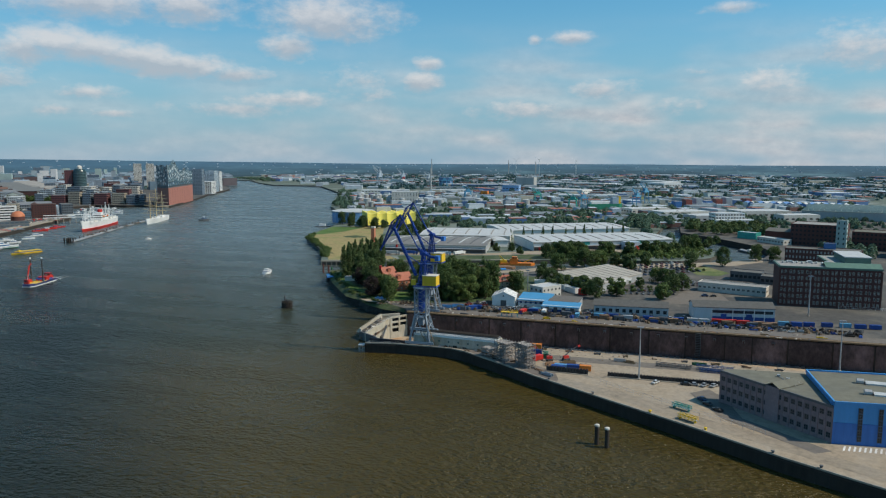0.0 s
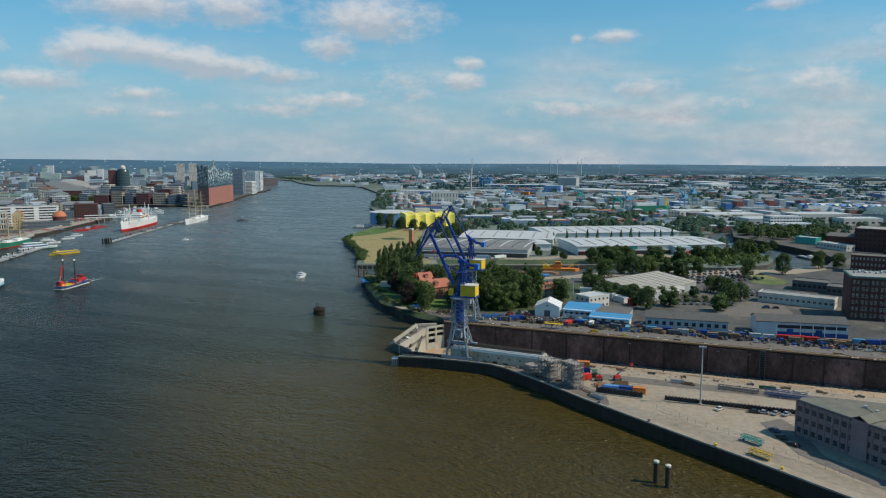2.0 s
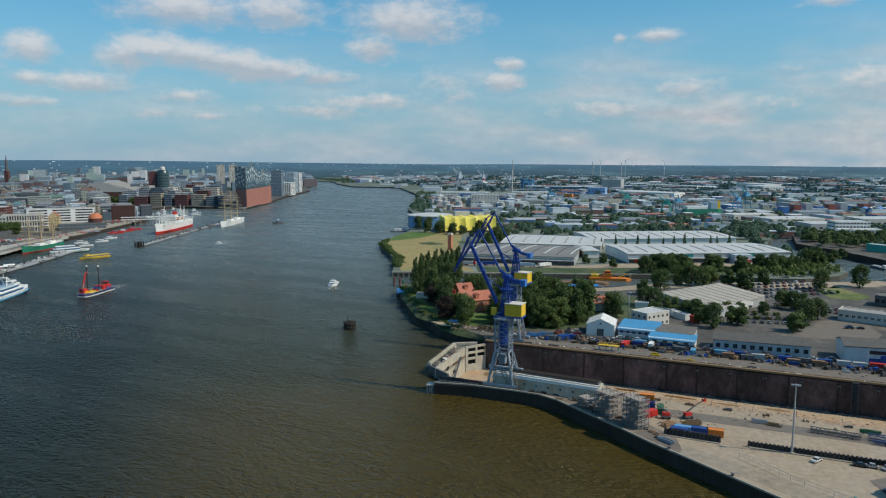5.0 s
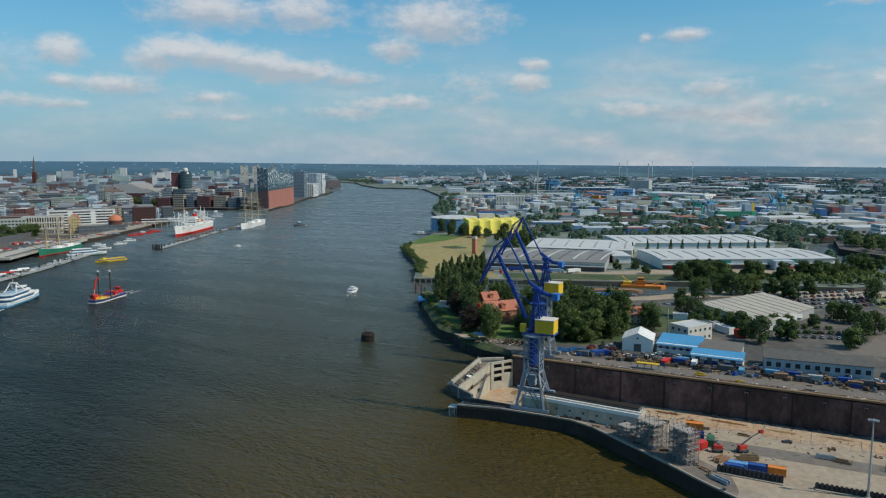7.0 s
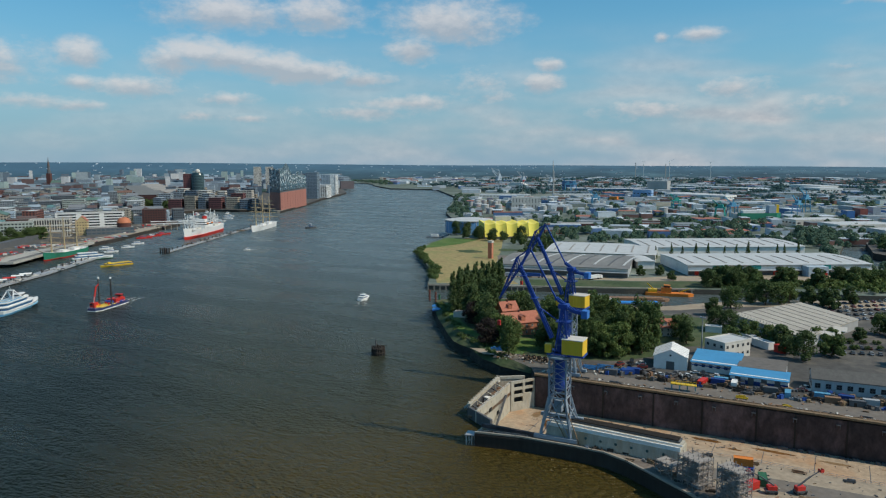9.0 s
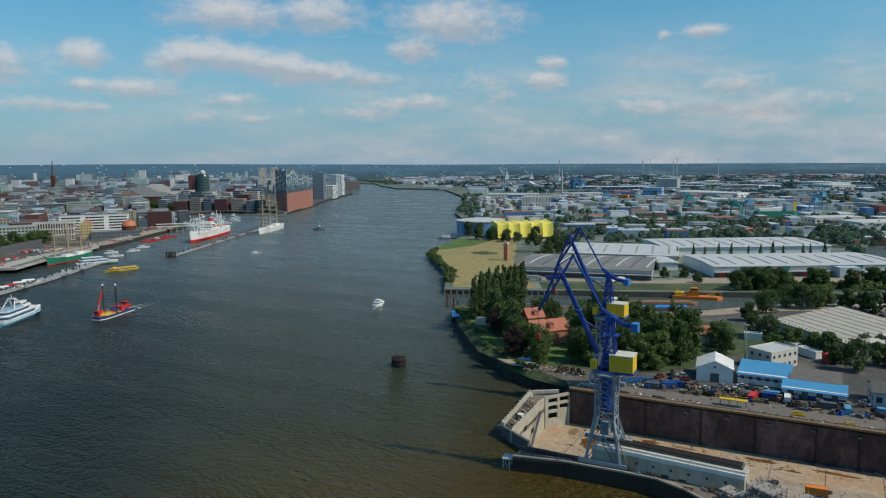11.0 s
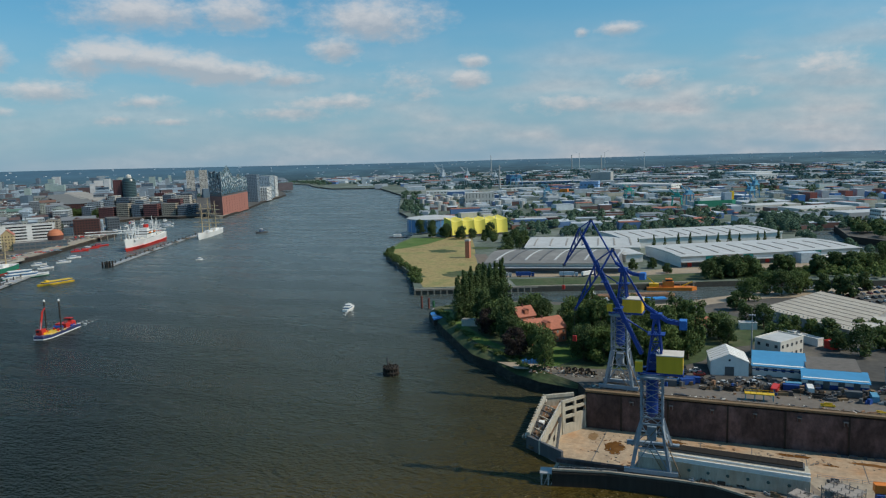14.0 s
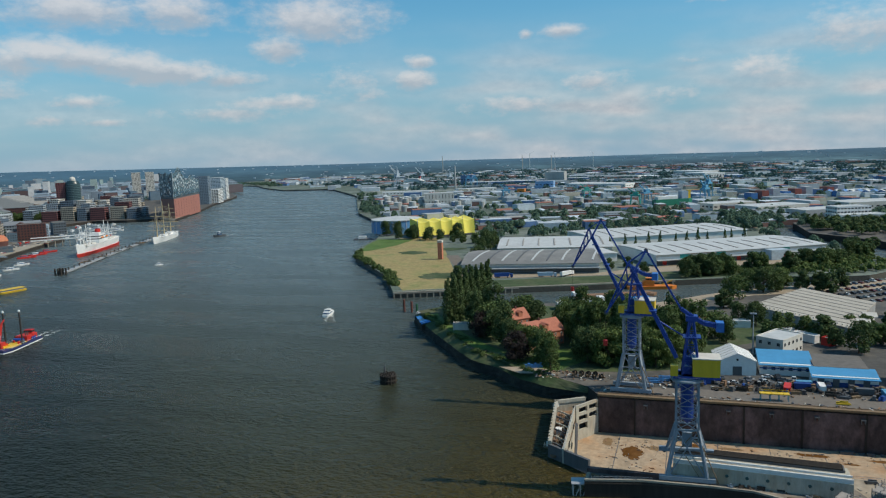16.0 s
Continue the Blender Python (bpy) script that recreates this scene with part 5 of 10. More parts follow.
def lift(x, y, rot, col, label):
    g = thing("boom_lift", x, y, QZ + 0.06, rot, label, "boom lift")
    part("chassis", Shape().box(-1.8, 1.8, -1.1, 1.1, 0.5, 1.3), SLATE, g)
    for sx in (-1.2, 1.2):
        for sy in (-1.1, 0.8):
            part("wheel", Shape().tube((sx, sy, 0.5), (sx, sy + 0.35, 0.5), 0.5, n=10), BLACK, g)
    part("turret", Shape().box(-1.6, 1.2, -0.9, 0.9, 1.3, 2.6), col, g)
    part("boom", Shape().beam((-1.2, 0, 2.4), (3.2, 0, 5.2), 0.4).beam((3.2, 0, 5.2), (6.5, 0, 6.8), 0.28), SLATE, g)
    part("basket", Shape().box(6.4, 7.6, -0.7, 0.7, 6.5, 6.65).box(6.4, 6.5, -0.7, 0.7, 6.65, 7.5).box(7.5, 7.6, -0.7, 0.7, 6.65, 7.5).box(6.5, 7.5, -0.7, -0.6, 6.65, 7.5), RED, g)


lift(88, -5, 40, RED, "red boom lift with a raised dark arm")
lift(80, -9, 200, RED, "red boom lift with a raised dark arm")


def beam_stack(x, y, rot, L, col, label, w=3.0, h=1.0, n=6, z=QZ):
    g = thing("steel_stack", x, y, z, rot, label, "steel stack")
    for k in range(n):
        part("girder", Shape().box(-L / 2 + (k % 2) * 1.2, L / 2 - (k % 3), -w / 2 + k * w / n, -w / 2 + k * w / n + w / n * 0.6, 0.25, 0.25 + h * (0.6 + 0.4 * math.sin(k * 2 + x))), col, g)
    for sx in (-L / 3, L / 3):
        part("bearer", Shape().box(sx - 0.2, sx + 0.2, -w / 2, w / 2, 0, 0.25), TIMBER, g)


def truss(x, y, rot, L, w, h, col, label):
    """A lattice boom section laid on timber bearers."""
    g = thing("lattice_girder", x, y, QZ, rot, label, "steel girder", "lattice girders on the apron")
    for sy in (-w / 2, w / 2):
        for zz in (0.4, 0.4 + h):
            part("chord", Shape().box(-L / 2, L / 2, sy - .13, sy + .13, zz - .13, zz + .13), col, g)
    n = round(L / (h * 1.1))
    for k in range(n):
        a, b = -L / 2 + L * k / n, -L / 2 + L * (k + 1) / n
        for sy in (-w / 2, w / 2):
            part("brace", Shape().beam((a, sy, 0.4 if k % 2 else 0.4 + h), (b, sy, 0.4 + h if k % 2 else 0.4), 0.16), col, g)
        part("brace", Shape().beam((a, -w / 2 if k % 2 else w / 2, 0.4 + h), (b, w / 2 if k % 2 else -w / 2, 0.4 + h), 0.16), col, g)
    for sx in (-L / 3, L / 3):
        part("bearer", Shape().box(sx - 0.2, sx + 0.2, -w / 2 - .3, w / 2 + .3, 0, 0.27), TIMBER, g)


GIRDERB = mat("girder_blue", (0.05, 0.09, 0.20), 0.6)
truss(140, 0.2, -3, 17, 2.6, 1.3, SLATE, "dark grey steel lattice girder on the apron")
truss(159, 0.4, -3, 17, 2.4, 1.9, GIRDERB, "dark blue steel lattice girder on the apron")
truss(164, -3.2, -4, 24, 2.4, 1.2, GIRDERB, "long dark blue steel lattice girder on the apron")
beam_stack(114, 2, 4, 6, GALV, "stack of pale grey steel sections", 2, 1.6)
beam_stack(119, 1, -6, 6, WALLTOP, "stack of tan steel sections", 2, 1.0)
beam_stack(152, 8, -2, 7, CGREEN, "stack of green and brown steel sections", 2, 1.4)
beam_stack(90, -11, 25, 7, WALLTOP, "pile of tan scrap steel sections", 3, 1.6)
beam_stack(82, -16, 60, 6, RUST, "pile of rusty scrap steel", 3, 1.6)
beam_stack(84, -33, -32, 7, SILVER, "stack of pale grey steel sections", 2.5, 1.2)
for k in range(11):
    xx = 58 + k * 14.5
    beam_stack(xx, 11.6, 2 + 7 * math.sin(k * 2.1), 3.5 + 1.2 * math.sin(k), (SLATE, WALLTOP, RUST)[k % 3], "small stack of %s steel" % ("dark", "tan", "rusty")[k % 3], 1.6, 0.8, 4)


def guard_rail(pts, z, name="guard_rail", label="thin grey steel guard rail", material=GALV, h=1.1):
    g = thing(name, pts[0][0], pts[0][1], z, 0, label, "railing")
    o = Vector((pts[0][0], pts[0][1], 0))
    post = Shape().box(-.06, .06, -.06, .06, 0, h).mesh("post")
    for a, b in zip(pts, pts[1:]):
        a, b = Vector((*a, 0)) - o, Vector((*b, 0)) - o
        n = max(1, int((b - a).length / 4))
        for k in range(n + 1):
            p = a.lerp(b, k / n)
            part("post", post, material, g, m=pose(p.x, p.y, 0))
        for zz in (h, h * 0.5):
            part("rail", Shape().beam(a + Vector((0, 0, zz)), b + Vector((0, 0, zz)), 0.08), material, g)


guard_rail([(54, 13.4), (170, 13.4)], QZ)
guard_rail([(-22, -6.6), (-7, -3.3), (-4, -3.1)], QZ)
guard_rail([(109, -37), (125, -49), (141, -58), (152, -66), (175, -80)], QZ, "wire_fence", "thin wire fence along the quay track", GALV, 2.0)
for k, (x, y) in enumerate(((60, -22.4), (86, -40), (108, -54), (133, -69.5), (154, -82), (176, -97), (190, -105))):
    g = thing("bollard", x, y, QZ, 0, "yellow mooring bollard on the quay edge" if k in (3, 4) else "dark iron mooring bollard on the quay edge", "bollard", "quay bollards")
    part("post", Shape().lathe(0, 0, [(0.55, 0), (0.4, 0.3), (0.4, 0.8), (0.65, 1.0), (0.6, 1.25), (0.2, 1.3)], 12), YELLOW if k in (3, 4) else SLATE, g)


def gangway(x, y, rot, col, label):
    g = thing("gangway", x, y, QZ, rot, label, "gangway")
    part("deck", Shape().box(-4, 4, -0.9, 0.9, 0.9, 1.1), GALV, g)
    for sy in (-0.9, 0.9):
        part("side_truss", lattice_face(Shape().beam((-4, sy, 1), (4, sy, 1), 0.2).beam((-4, sy, 2.4), (4, sy, 2.4), 0.2), (-4, sy, 1), (4, sy, 1), (-4, sy, 2.4), (4, sy, 2.4), 5, 0.15), col, g)
    for sx in (-3.4, 3.2):
        part("stand", Shape().box(sx, sx + 0.3, -0.8, 0.8, 0, 0.9), col, g)


gangway(147.5, -77.5 + 4, -31, YELLOW, "yellow steel gangway section on the quay")
gangway(145, -61, -30, TEAL, "teal steel frame on the quay")
for i, (x, y, r) in enumerate(((133, -29, 60), (146, -27, 0), (149.5, -26.5, 0), (154, -26, 60), (158, -25.5, 60), (153, -46, -45), (155, -52, -45), (159, -58, -45))):
    car((0, 1, 2, 2, 2, 4, 1, 1)[i], x, y, QZ + 0.1, r, False, True)


def brick_shed():
    g = thing("brick_shed", 178, -55, QZ, 0, "three-storey mauve brick shed with a mossy flat roof", "building")
    q = [(-18, 9), (19, -24.5), (15, 17), (-16, 13)]
    H = 13.4
    part("wall", Shape().prism(q, -1, H), MAUVE, g)
    inner = [(x * 0.985, y * 0.985) for x, y in q]
    part("roof", Shape().prism(inner, H - 0.3, H + 0.25), OLIVEROOF, g, "mossy olive roof felt")
    L = math.hypot(37, 33.5)
    ang = math.degrees(math.atan2(-33.5, 37))
    part("eaves", Shape().box(0, L, -0.25, 0.35, H - 0.4, H + 0.5), SLATE, g, m=pose(-18, 9, 0, 0, 0, ang))
    for k in range(17):
        for fl in range(3):
            u = (k + 0.5) * L / 17
            c = Vector((-18, 9, 0)) + Vector((math.cos(radians(ang)), math.sin(radians(ang)), 0)) * u
            if k == 8:
                continue
            window_part(g, 1.7, 2.0, pose(c.x, c.y, 1.6 + fl * 4.0, 0, 0, ang), SLATE)
    pil = Shape().box(-0.25, 0.25, -0.25, 0.1, 0, H - 0.4).mesh("pilaster")
    for k in range(18):
        c = Vector((-18, 9, 0)) + Vector((math.cos(radians(ang)), math.sin(radians(ang)), 0)) * (k * L / 17)
        part("pilaster", pil, MAUVE, g, m=pose(c.x, c.y, 0, 0, 0, ang))
    mid = Vector((0.5, -7.75, 0))
    part("gable_bay", Shape().box(-3, 3, -0.5, 6, 0, H + 0.6), MAUVE, g, m=pose(mid.x, mid.y, 0, 0, 0, ang))
    part("gable_roof", Shape().gable(-3.3, 3.3, -0.8, 14, H + 0.7, 1.6, 0.3, "y"), OLIVEROOF, g, m=pose(mid.x, mid.y, 0, 0, 0, ang))
    for x, y in ((4, 8), (7, 4), (10, 0)):
        part("roof_vent", Shape().box(x - 0.6, x + 0.6, y - 0.6, y + 0.6, H, H + 1.2), GALV, g)
    part("roof_pipe", Shape().tube((4, 8, H + 0.6), (9, -4, H + 0.6), 0.15), GALV, g)


brick_shed()


def blue_hall():
    g = thing("blue_hall", 228, -56, QZ, 0, "tall blue clad assembly hall with long roof lights", "building")
    q = [(-31, -24), (40, -14), (42, 26), (-35, 16)]
    H = 15.2
    BH = mat("hall_blue_cladding", (0.055, 0.27, 0.58), 0.5, var=0.15, scale=0.5, streak=True)
    part("wall", Shape().prism(q, -1, H), BH, g)
    part("plinth_band", Shape().prism([(-31.1, -24.15), (40.1, -14.15), (40, -14), (-31, -24)], -1, 8), mat("hall_dark_blue", (0.032, 0.15, 0.44), 0.5, streak=True), g)
    part("roof", Shape().prism([(x * 0.985, y * 0.97) for x, y in q], H - 0.5, H + 0.2), OLIVEROOF, g)
    rim = Shape()
    for a, b in zip(q, q[1:] + q[:1]):
        rim.beam((*a, H + 0.2), (*b, H + 0.2), 0.6, 1.0)
    part("roof_edge", rim, BH, g)
    for y in (-10, 4):
        part("roof_light", Shape().gable(-16, 36, y - 1.6, y + 1.6, H + 0.8, 0.7, 0.6), LIGHTROOF, g, "pale ridge roof light")
        part("vent_cowl", Shape().tube((-19, y, H + 1.0), (-16.5, y, H + 1.0), 1.1, n=10), GALV, g)
    ang = math.degrees(math.atan2(10, 71))
    for u in (7.5, 14.2, 31, 45, 60):
        c = Vector((-31, -24)) + Vector((math.cos(radians(ang)), math.sin(radians(ang)))) * u
        for sx in (-1.3, 1.3):
            for k in range(6):
                window_part(g, 1.5, 2.0, pose(c.x + sx, c.y - 0.1, 1.4 + k * 2.1, 0, 0, ang), SLATE)
    g2 = thing("road_marking", 199.5, -86, QZ + 0.07, 6, "white hatched loading zone on the ground", "road marking")
    for k in range(11):
        part("stripe", Shape().add([(k * 1.7, 0, 0), (k * 1.7 + 0.7, 0, 0), (k * 1.7 + 2.4, 4.5, 0), (k * 1.7 + 1.7, 4.5, 0)], [(0, 1, 2, 3)]), WHITE, g2)


blue_hall()


# clutter on the narrow quay head and along the quay
rnd = random.Random(14)
for k in range(14):
    x = -20 + k * 3.6 + rnd.uniform(-1, 1)
    y = -4.0 + 0.12 * (x + 20) + rnd.uniform(-0.5, 0.5)
    if x > -6:
        continue
    beam_stack(x, y, rnd.uniform(-15, 15), rnd.uniform(1.5, 3.4), rnd.choice((SLATE, RUST, WALLTOP, TIMBER)), "low pile of worn timber and steel on the quay", rnd.uniform(0.8, 1.6), rnd.uniform(0.3, 0.9), 3)
for k in range(22):
    x = 18 + k * 3.0
    y = -1.0 if x < 30 else 0.6 - (x - 30) * 0.58
    beam_stack(x + rnd.uniform(-1, 1), y + rnd.uniform(-1, 1) * (0.5 if x < 30 else 2.5), rnd.uniform(-40, 40), rnd.uniform(1.5, 4.5), rnd.choice((SLATE, RUST, WALLTOP, TIMBER, GALV, SILVER)), "pile of scaffold parts and scrap on the quay", rnd.uniform(1, 2.2), rnd.uniform(0.4, 1.4), 4)
structure("quay_grime", Shape().prism([(-23, -6.8), (-7, -3.2), (13, -2.1), (25, -2.4), (34, -5.8), (47, -14), (58, -21.2), (68, -28), (78, -35.2), (92, -43.6), (86, -26), (60, -8), (52, 8), (51, -2.0), (20, 0.2), (1, 0.1), (-23, -1.5)], QZ - 1, QZ + 0.04, side=False),
          mat("grimy_quay_concrete", (0.15, 0.125, 0.105), 0.9, var=0.4, scale=0.5, bump=0.15, second=(0.23, 0.19, 0.15)), "grimy dark stained quay concrete", "pavement")


def rubble(name, label, spots, count, seed, z, size, materials):
    """Loose small debris strewn over a surface, each bit a turned block."""
    r = random.Random(seed)
    bits = [Shape() for m in materials]
    for k in range(count):
        x0, x1, y0, y1 = r.choice(spots)
        e = r.uniform(*size)
        bits[r.randrange(len(bits))].block(r.uniform(x0, x1), r.uniform(y0, y1), z, e * r.uniform(0.6, 2.4), e * r.uniform(0.3, 0.8), e * r.uniform(0.2, 0.6), r.uniform(0, 180))
    for b, m, l in zip(bits, materials, label):
        tagged(part(name, b, m), l, "debris", "", "stuff")


rubble("dock_debris", ["dark steel scraps strewn over the dock floor", "rusty planks strewn over the dock floor", "pale concrete crumbs on the dock floor"],
       [(-20, 60, 56, 65), (-24, 40, 20, 36), (-26, 0, 34, 62), (60, 200, 58, 66), (60, 300, 17, 24), (0, 56, 24, 30)], 620, 5, -8.5, (0.22, 0.7), (SLATE, RUST, COPING))
rubble("quay_debris", ["dark scraps strewn over the quay apron", "tan timber offcuts strewn over the apron", "pale stones strewn over the quay apron"],
       [(54, 180, -2, 12), (62, 100, -22, -2), (18, 50, -1.8, 0)], 240, 6, QZ + 0.04, (0.2, 0.75), (SLATE, WALLTOP, COPING))
rubble("yard_debris", ["dark parts strewn along the dockside roadway", "rusty parts strewn along the dockside roadway", "pale bits strewn along the dockside roadway"],
       [(-28, 220, 71.5, 74), (-10, 220, 80, 96), (-60, 0, 84, 96)], 700, 7, YZ + 0.09, (0.3, 1.0), (SLATE, RUST, OFFW))

# ---- shipyard south of the dock ----
def tent_hall():
    g = thing("tent_hall", 25, 114, YZ, 8, "white fabric storage hall with a pitched roof", "hall")
    part("wall", Shape().box(-7.8, 7.8, -8.5, 8.5, -0.5, 6.2), WHITE, g)
    part("roof", Shape().gable(-8.2, 8.2, -8.8, 8.8, 6.3, 3.6, 0.25, "y"), WHITE, g)
    part("gable", Shape().add([(-7.8, -8.49, 6.2), (7.8, -8.49, 6.2), (0, -8.49, 9.7)], [(0, 1, 2)]), WHITE, g)
    part("door", Shape().box(-1.9, 1.9, -8.62, -8.45, -0.3, 4.0), SLATE, g, "dark open doorway")
    part("vent", Shape().lathe(0, 0, [(0.5, 0), (0.5, 0.2)], 12), GLASS, g, m=pose(0, -8.5, 7.0, 90, 0, 0))
    for k in range(6):
        part("roof_rib", Shape().gable(-8.25, 8.25, -8 + k * 3.2 - .06, -8 + k * 3.2 + .06, 6.42, 3.6, 0.25, "y"), OFFW, g)


tent_hall()
building("office_block", "two-storey off-white flat office block", "building", 47, 146, 13, 19, 8.6, -33, YZ, OFFW, "flat", LIGHTROOF, floors=2, bay=3.6, win=(1.5, 1.5), near=True, frame_mat=SLATE)


def blue_sheds():
    g = thing("workshop", 46, 119, YZ, 0, "white workshop with a bright blue metal roof", "workshop")
    part("wall", Shape().box(-10.5, 10.5, -9.5, 8, -1, 5.0), WHITE, g)
    part("roof", Shape().add([(-11, -11, 4.7), (11, -11, 4.7), (11, 8.5, 6.6), (-11, 8.5, 6.6), (-11, -11, 4.4), (11, -11, 4.4), (11, 8.5, 4.4), (-11, 8.5, 4.4)],
                             [(0, 1, 2, 3), (4, 5, 1, 0), (5, 6, 2, 1), (6, 7, 3, 2), (7, 4, 0, 3)]), SKYBLUE, g)
    part("band", Shape().box(-10.6, 10.6, -9.65, -9.45, 2.7, 3.2), CBLUE, g)
    for k in range(6):
        window_part(g, 1.6, 1.4, pose(-8.5 + k * 3.4, -9.5, 2.2), SLATE)
    g = thing("workshop", 66.5, 111, YZ, 0, "workshop with a brown felt roof and a blue canopy", "workshop")
    part("wall", Shape().box(-10, 10, -4, 16, -1, 5.2), GREYM, g)
    part("roof", Shape().box(-10.3, 10.3, -4, 16.3, 5.2, 5.6), mat("brown_roof_felt", (0.14, 0.128, 0.115), 0.9, var=0.3, scale=0.3), g, "brown-grey roof felt")
    part("front_wall", Shape().box(-12, 12, -13, -4, -1, 4.3), WHITE, g)
    part("canopy_roof", Shape().add([(-12.5, -14.3, 3.9), (12.5, -14.3, 3.9), (12.5, -3.5, 5.6), (-12.5, -3.5, 5.6), (-12.5, -14.3, 3.6), (12.5, -14.3, 3.6)],
                                    [(0, 1, 2, 3), (4, 5, 1, 0), (4, 0, 3), (1, 5, 2)]), SKYBLUE, g)
    part("blue_plinth", Shape().box(-12.1, 12.1, -13.15, -13.0, -0.5, 1.9), CBLUE, g)
    for k in range(4):
        part("roller_door", Shape().box(-10 + k * 5.5, -7.6 + k * 5.5, -13.2, -13.1, -0.4, 3.2), SLATE, g)
    building("shed", "long grey corrugated shed with a felt roof", "shed", 110, 110, 46, 15, 6.0, 6, YZ, mat("pale_blue_cladding", (0.42, 0.46, 0.48), 0.7, streak=True), "gable", mat("mossy_dark_roof", (0.105, 0.103, 0.096), 0.9, var=0.3, scale=0.5), 2.8, 1, 4.0, (2.2, 2.2), near=True, frame_mat=SLATE)
    g = building("shed", "long white and blue shed with a felt roof", "shed", 170.8, 118, 48, 16, 8.0, 10, YZ, mat("off_white_cladding", (0.52, 0.55, 0.57), 0.7, var=0.2, scale=0.4, streak=True), "gable", mat("mossy_dark_roof", (0.105, 0.103, 0.096), 0.9), 2.8)
    part("blue_band", Shape().box(-13, 24.1, -8.14, -7.9, -0.2, 2.5), CBLUE, g, "blue painted lower wall band")
    part("window_band", Shape().box(-13, 23, -8.16, -7.9, 4.6, 6.4), mat("dark_strip_glazing", (0.022, 0.026, 0.034), 0.3, var=0.3, scale=0.6), g, "dark strip of glazing")
    part("gutter", Shape().box(-24.2, 24.2, -8.45, -8.2, 7.75, 8.0), SLATE, g, "dark roof gutter")
    for x in (-13, -0.6, 6, 12, 18):
        part("white_post", Shape().box(x - 0.22, x + 0.22, -8.24, -7.95, -0.2, 7.7), WHITE, g)
    for x in (-6, 9):
        part("blue_door", Shape().box(x - 1.7, x + 1.7, -8.22, -8.0, -0.2, 4.2), CBLUE, g, "blue sliding door")


blue_sheds()


def grand_brick():
    """The long six-storey brick office: paired windows between piers, copper eaves, a rear wing."""
    W, D, H = 62, 26, 27.0
    g = thing("brick_office", 233.5, 186.5, YZ, 3.2, "large dark red brick office block with a green copper roof edge", "building")
    q = [(-W / 2, -D / 2), (W / 2, -D / 2), (W / 2, 52), (W / 2 - 26, 52), (W / 2 - 26, D / 2), (-W / 2, D / 2)]
    part("wall", Shape().prism(q, -1, H), BRICK, g)
    part("roof", Shape().prism([(x * 0.985, y * 0.985) for x, y in q], H - 0.5, H + 0.25), MIDROOF, g)
    eaves = Shape()
    for a, b in zip(q, q[1:] + q[:1]):
        eaves.beam((*a, H - 0.2), (*b, H - 0.2), 1.3, 1.2)
    part("cornice", eaves, COPPER, g, "green copper roof edge")
    part("roof_slope", Shape().gable(-3, W / 2 + 0.2, -D / 2 - 0.5, -D / 2 + 13, H + 0.4, 2.6, 0.4), mat("copper_green_sheet", (0.10, 0.19, 0.145), 0.6, var=0.2, scale=0.4, streak=True), g, "green copper roof slope")
    part("roof_house", Shape().box(W / 2 - 17, W / 2 - 1, 10, 44, H, H + 4.5), COPPER, g, "green copper roof house")
    part("roof_house_top", Shape().box(W / 2 - 17.6, W / 2 - 0.4, 9.4, 44.6, H + 4.5, H + 5.1), LIGHTROOF, g)
    pier = Shape().box(-0.45, 0.45, -0.5, 0, 0, H - 1.6).mesh("pier")
    n = 12
    bay = W / n
    for k in range(n + 1):
        part("pier", pier, BRICK, g, m=pose(-W / 2 + k * bay, -D / 2, 0))
    for k in range(7):
        part("pier", pier, BRICK, g, m=pose(W / 2, -D / 2 + k * 10.8, 0, 0, 0, 90))
    lint = Shape().box(-W / 2, W / 2, -0.16, 0, 0, 0.5).mesh("string_course")
    for fl in range(6):
        zz = 1.6 + fl * 4.15
        part("string_course", lint, BRICK, g, m=pose(0, -D / 2, zz + 3.1))
        for k in range(n):
            for sx in (-1.1, 1.1):
                window_part(g, 1.2, 2.3, pose(-W / 2 + (k + 0.5) * bay + sx, -D / 2 - 0.02, zz), OFFW if (k * 5 + fl * 3 + (sx > 0)) % 9 == 0 else BRICK)
        for k in range(6):
            window_part(g, 1.2, 2.3, pose(W / 2 + 0.02, -D / 2 + 5.4 + k * 10.8, zz, 0, 0, 90), BRICK)
    ridge = Shape().lathe(0, 0, [(0.7, 0), (0.7, 1.0), (1.0, 1.1), (0.2, 1.6)], 10).mesh("roof_vent")
    for k in range(9):
        part("roof_vent", ridge, GALV, g, m=pose(-W / 2 + 4 + k * 3.1, 2.5 + 2 * (k % 2), H + 0.2))
    for x, y in ((-22, 7), (-9, 8), (2, 6)):
        part("roof_hatch", Shape().box(x - 1.6, x + 1.6, y - 1.2, y + 1.2, H, H + 1.7), GREYM, g)
    # a white site fence at the foot
    guard_rail([(240, 170), (262, 171.5), (290, 173)], YZ, "site_fence", "white boarded site fence at the office's foot", WHITE, 2.0)


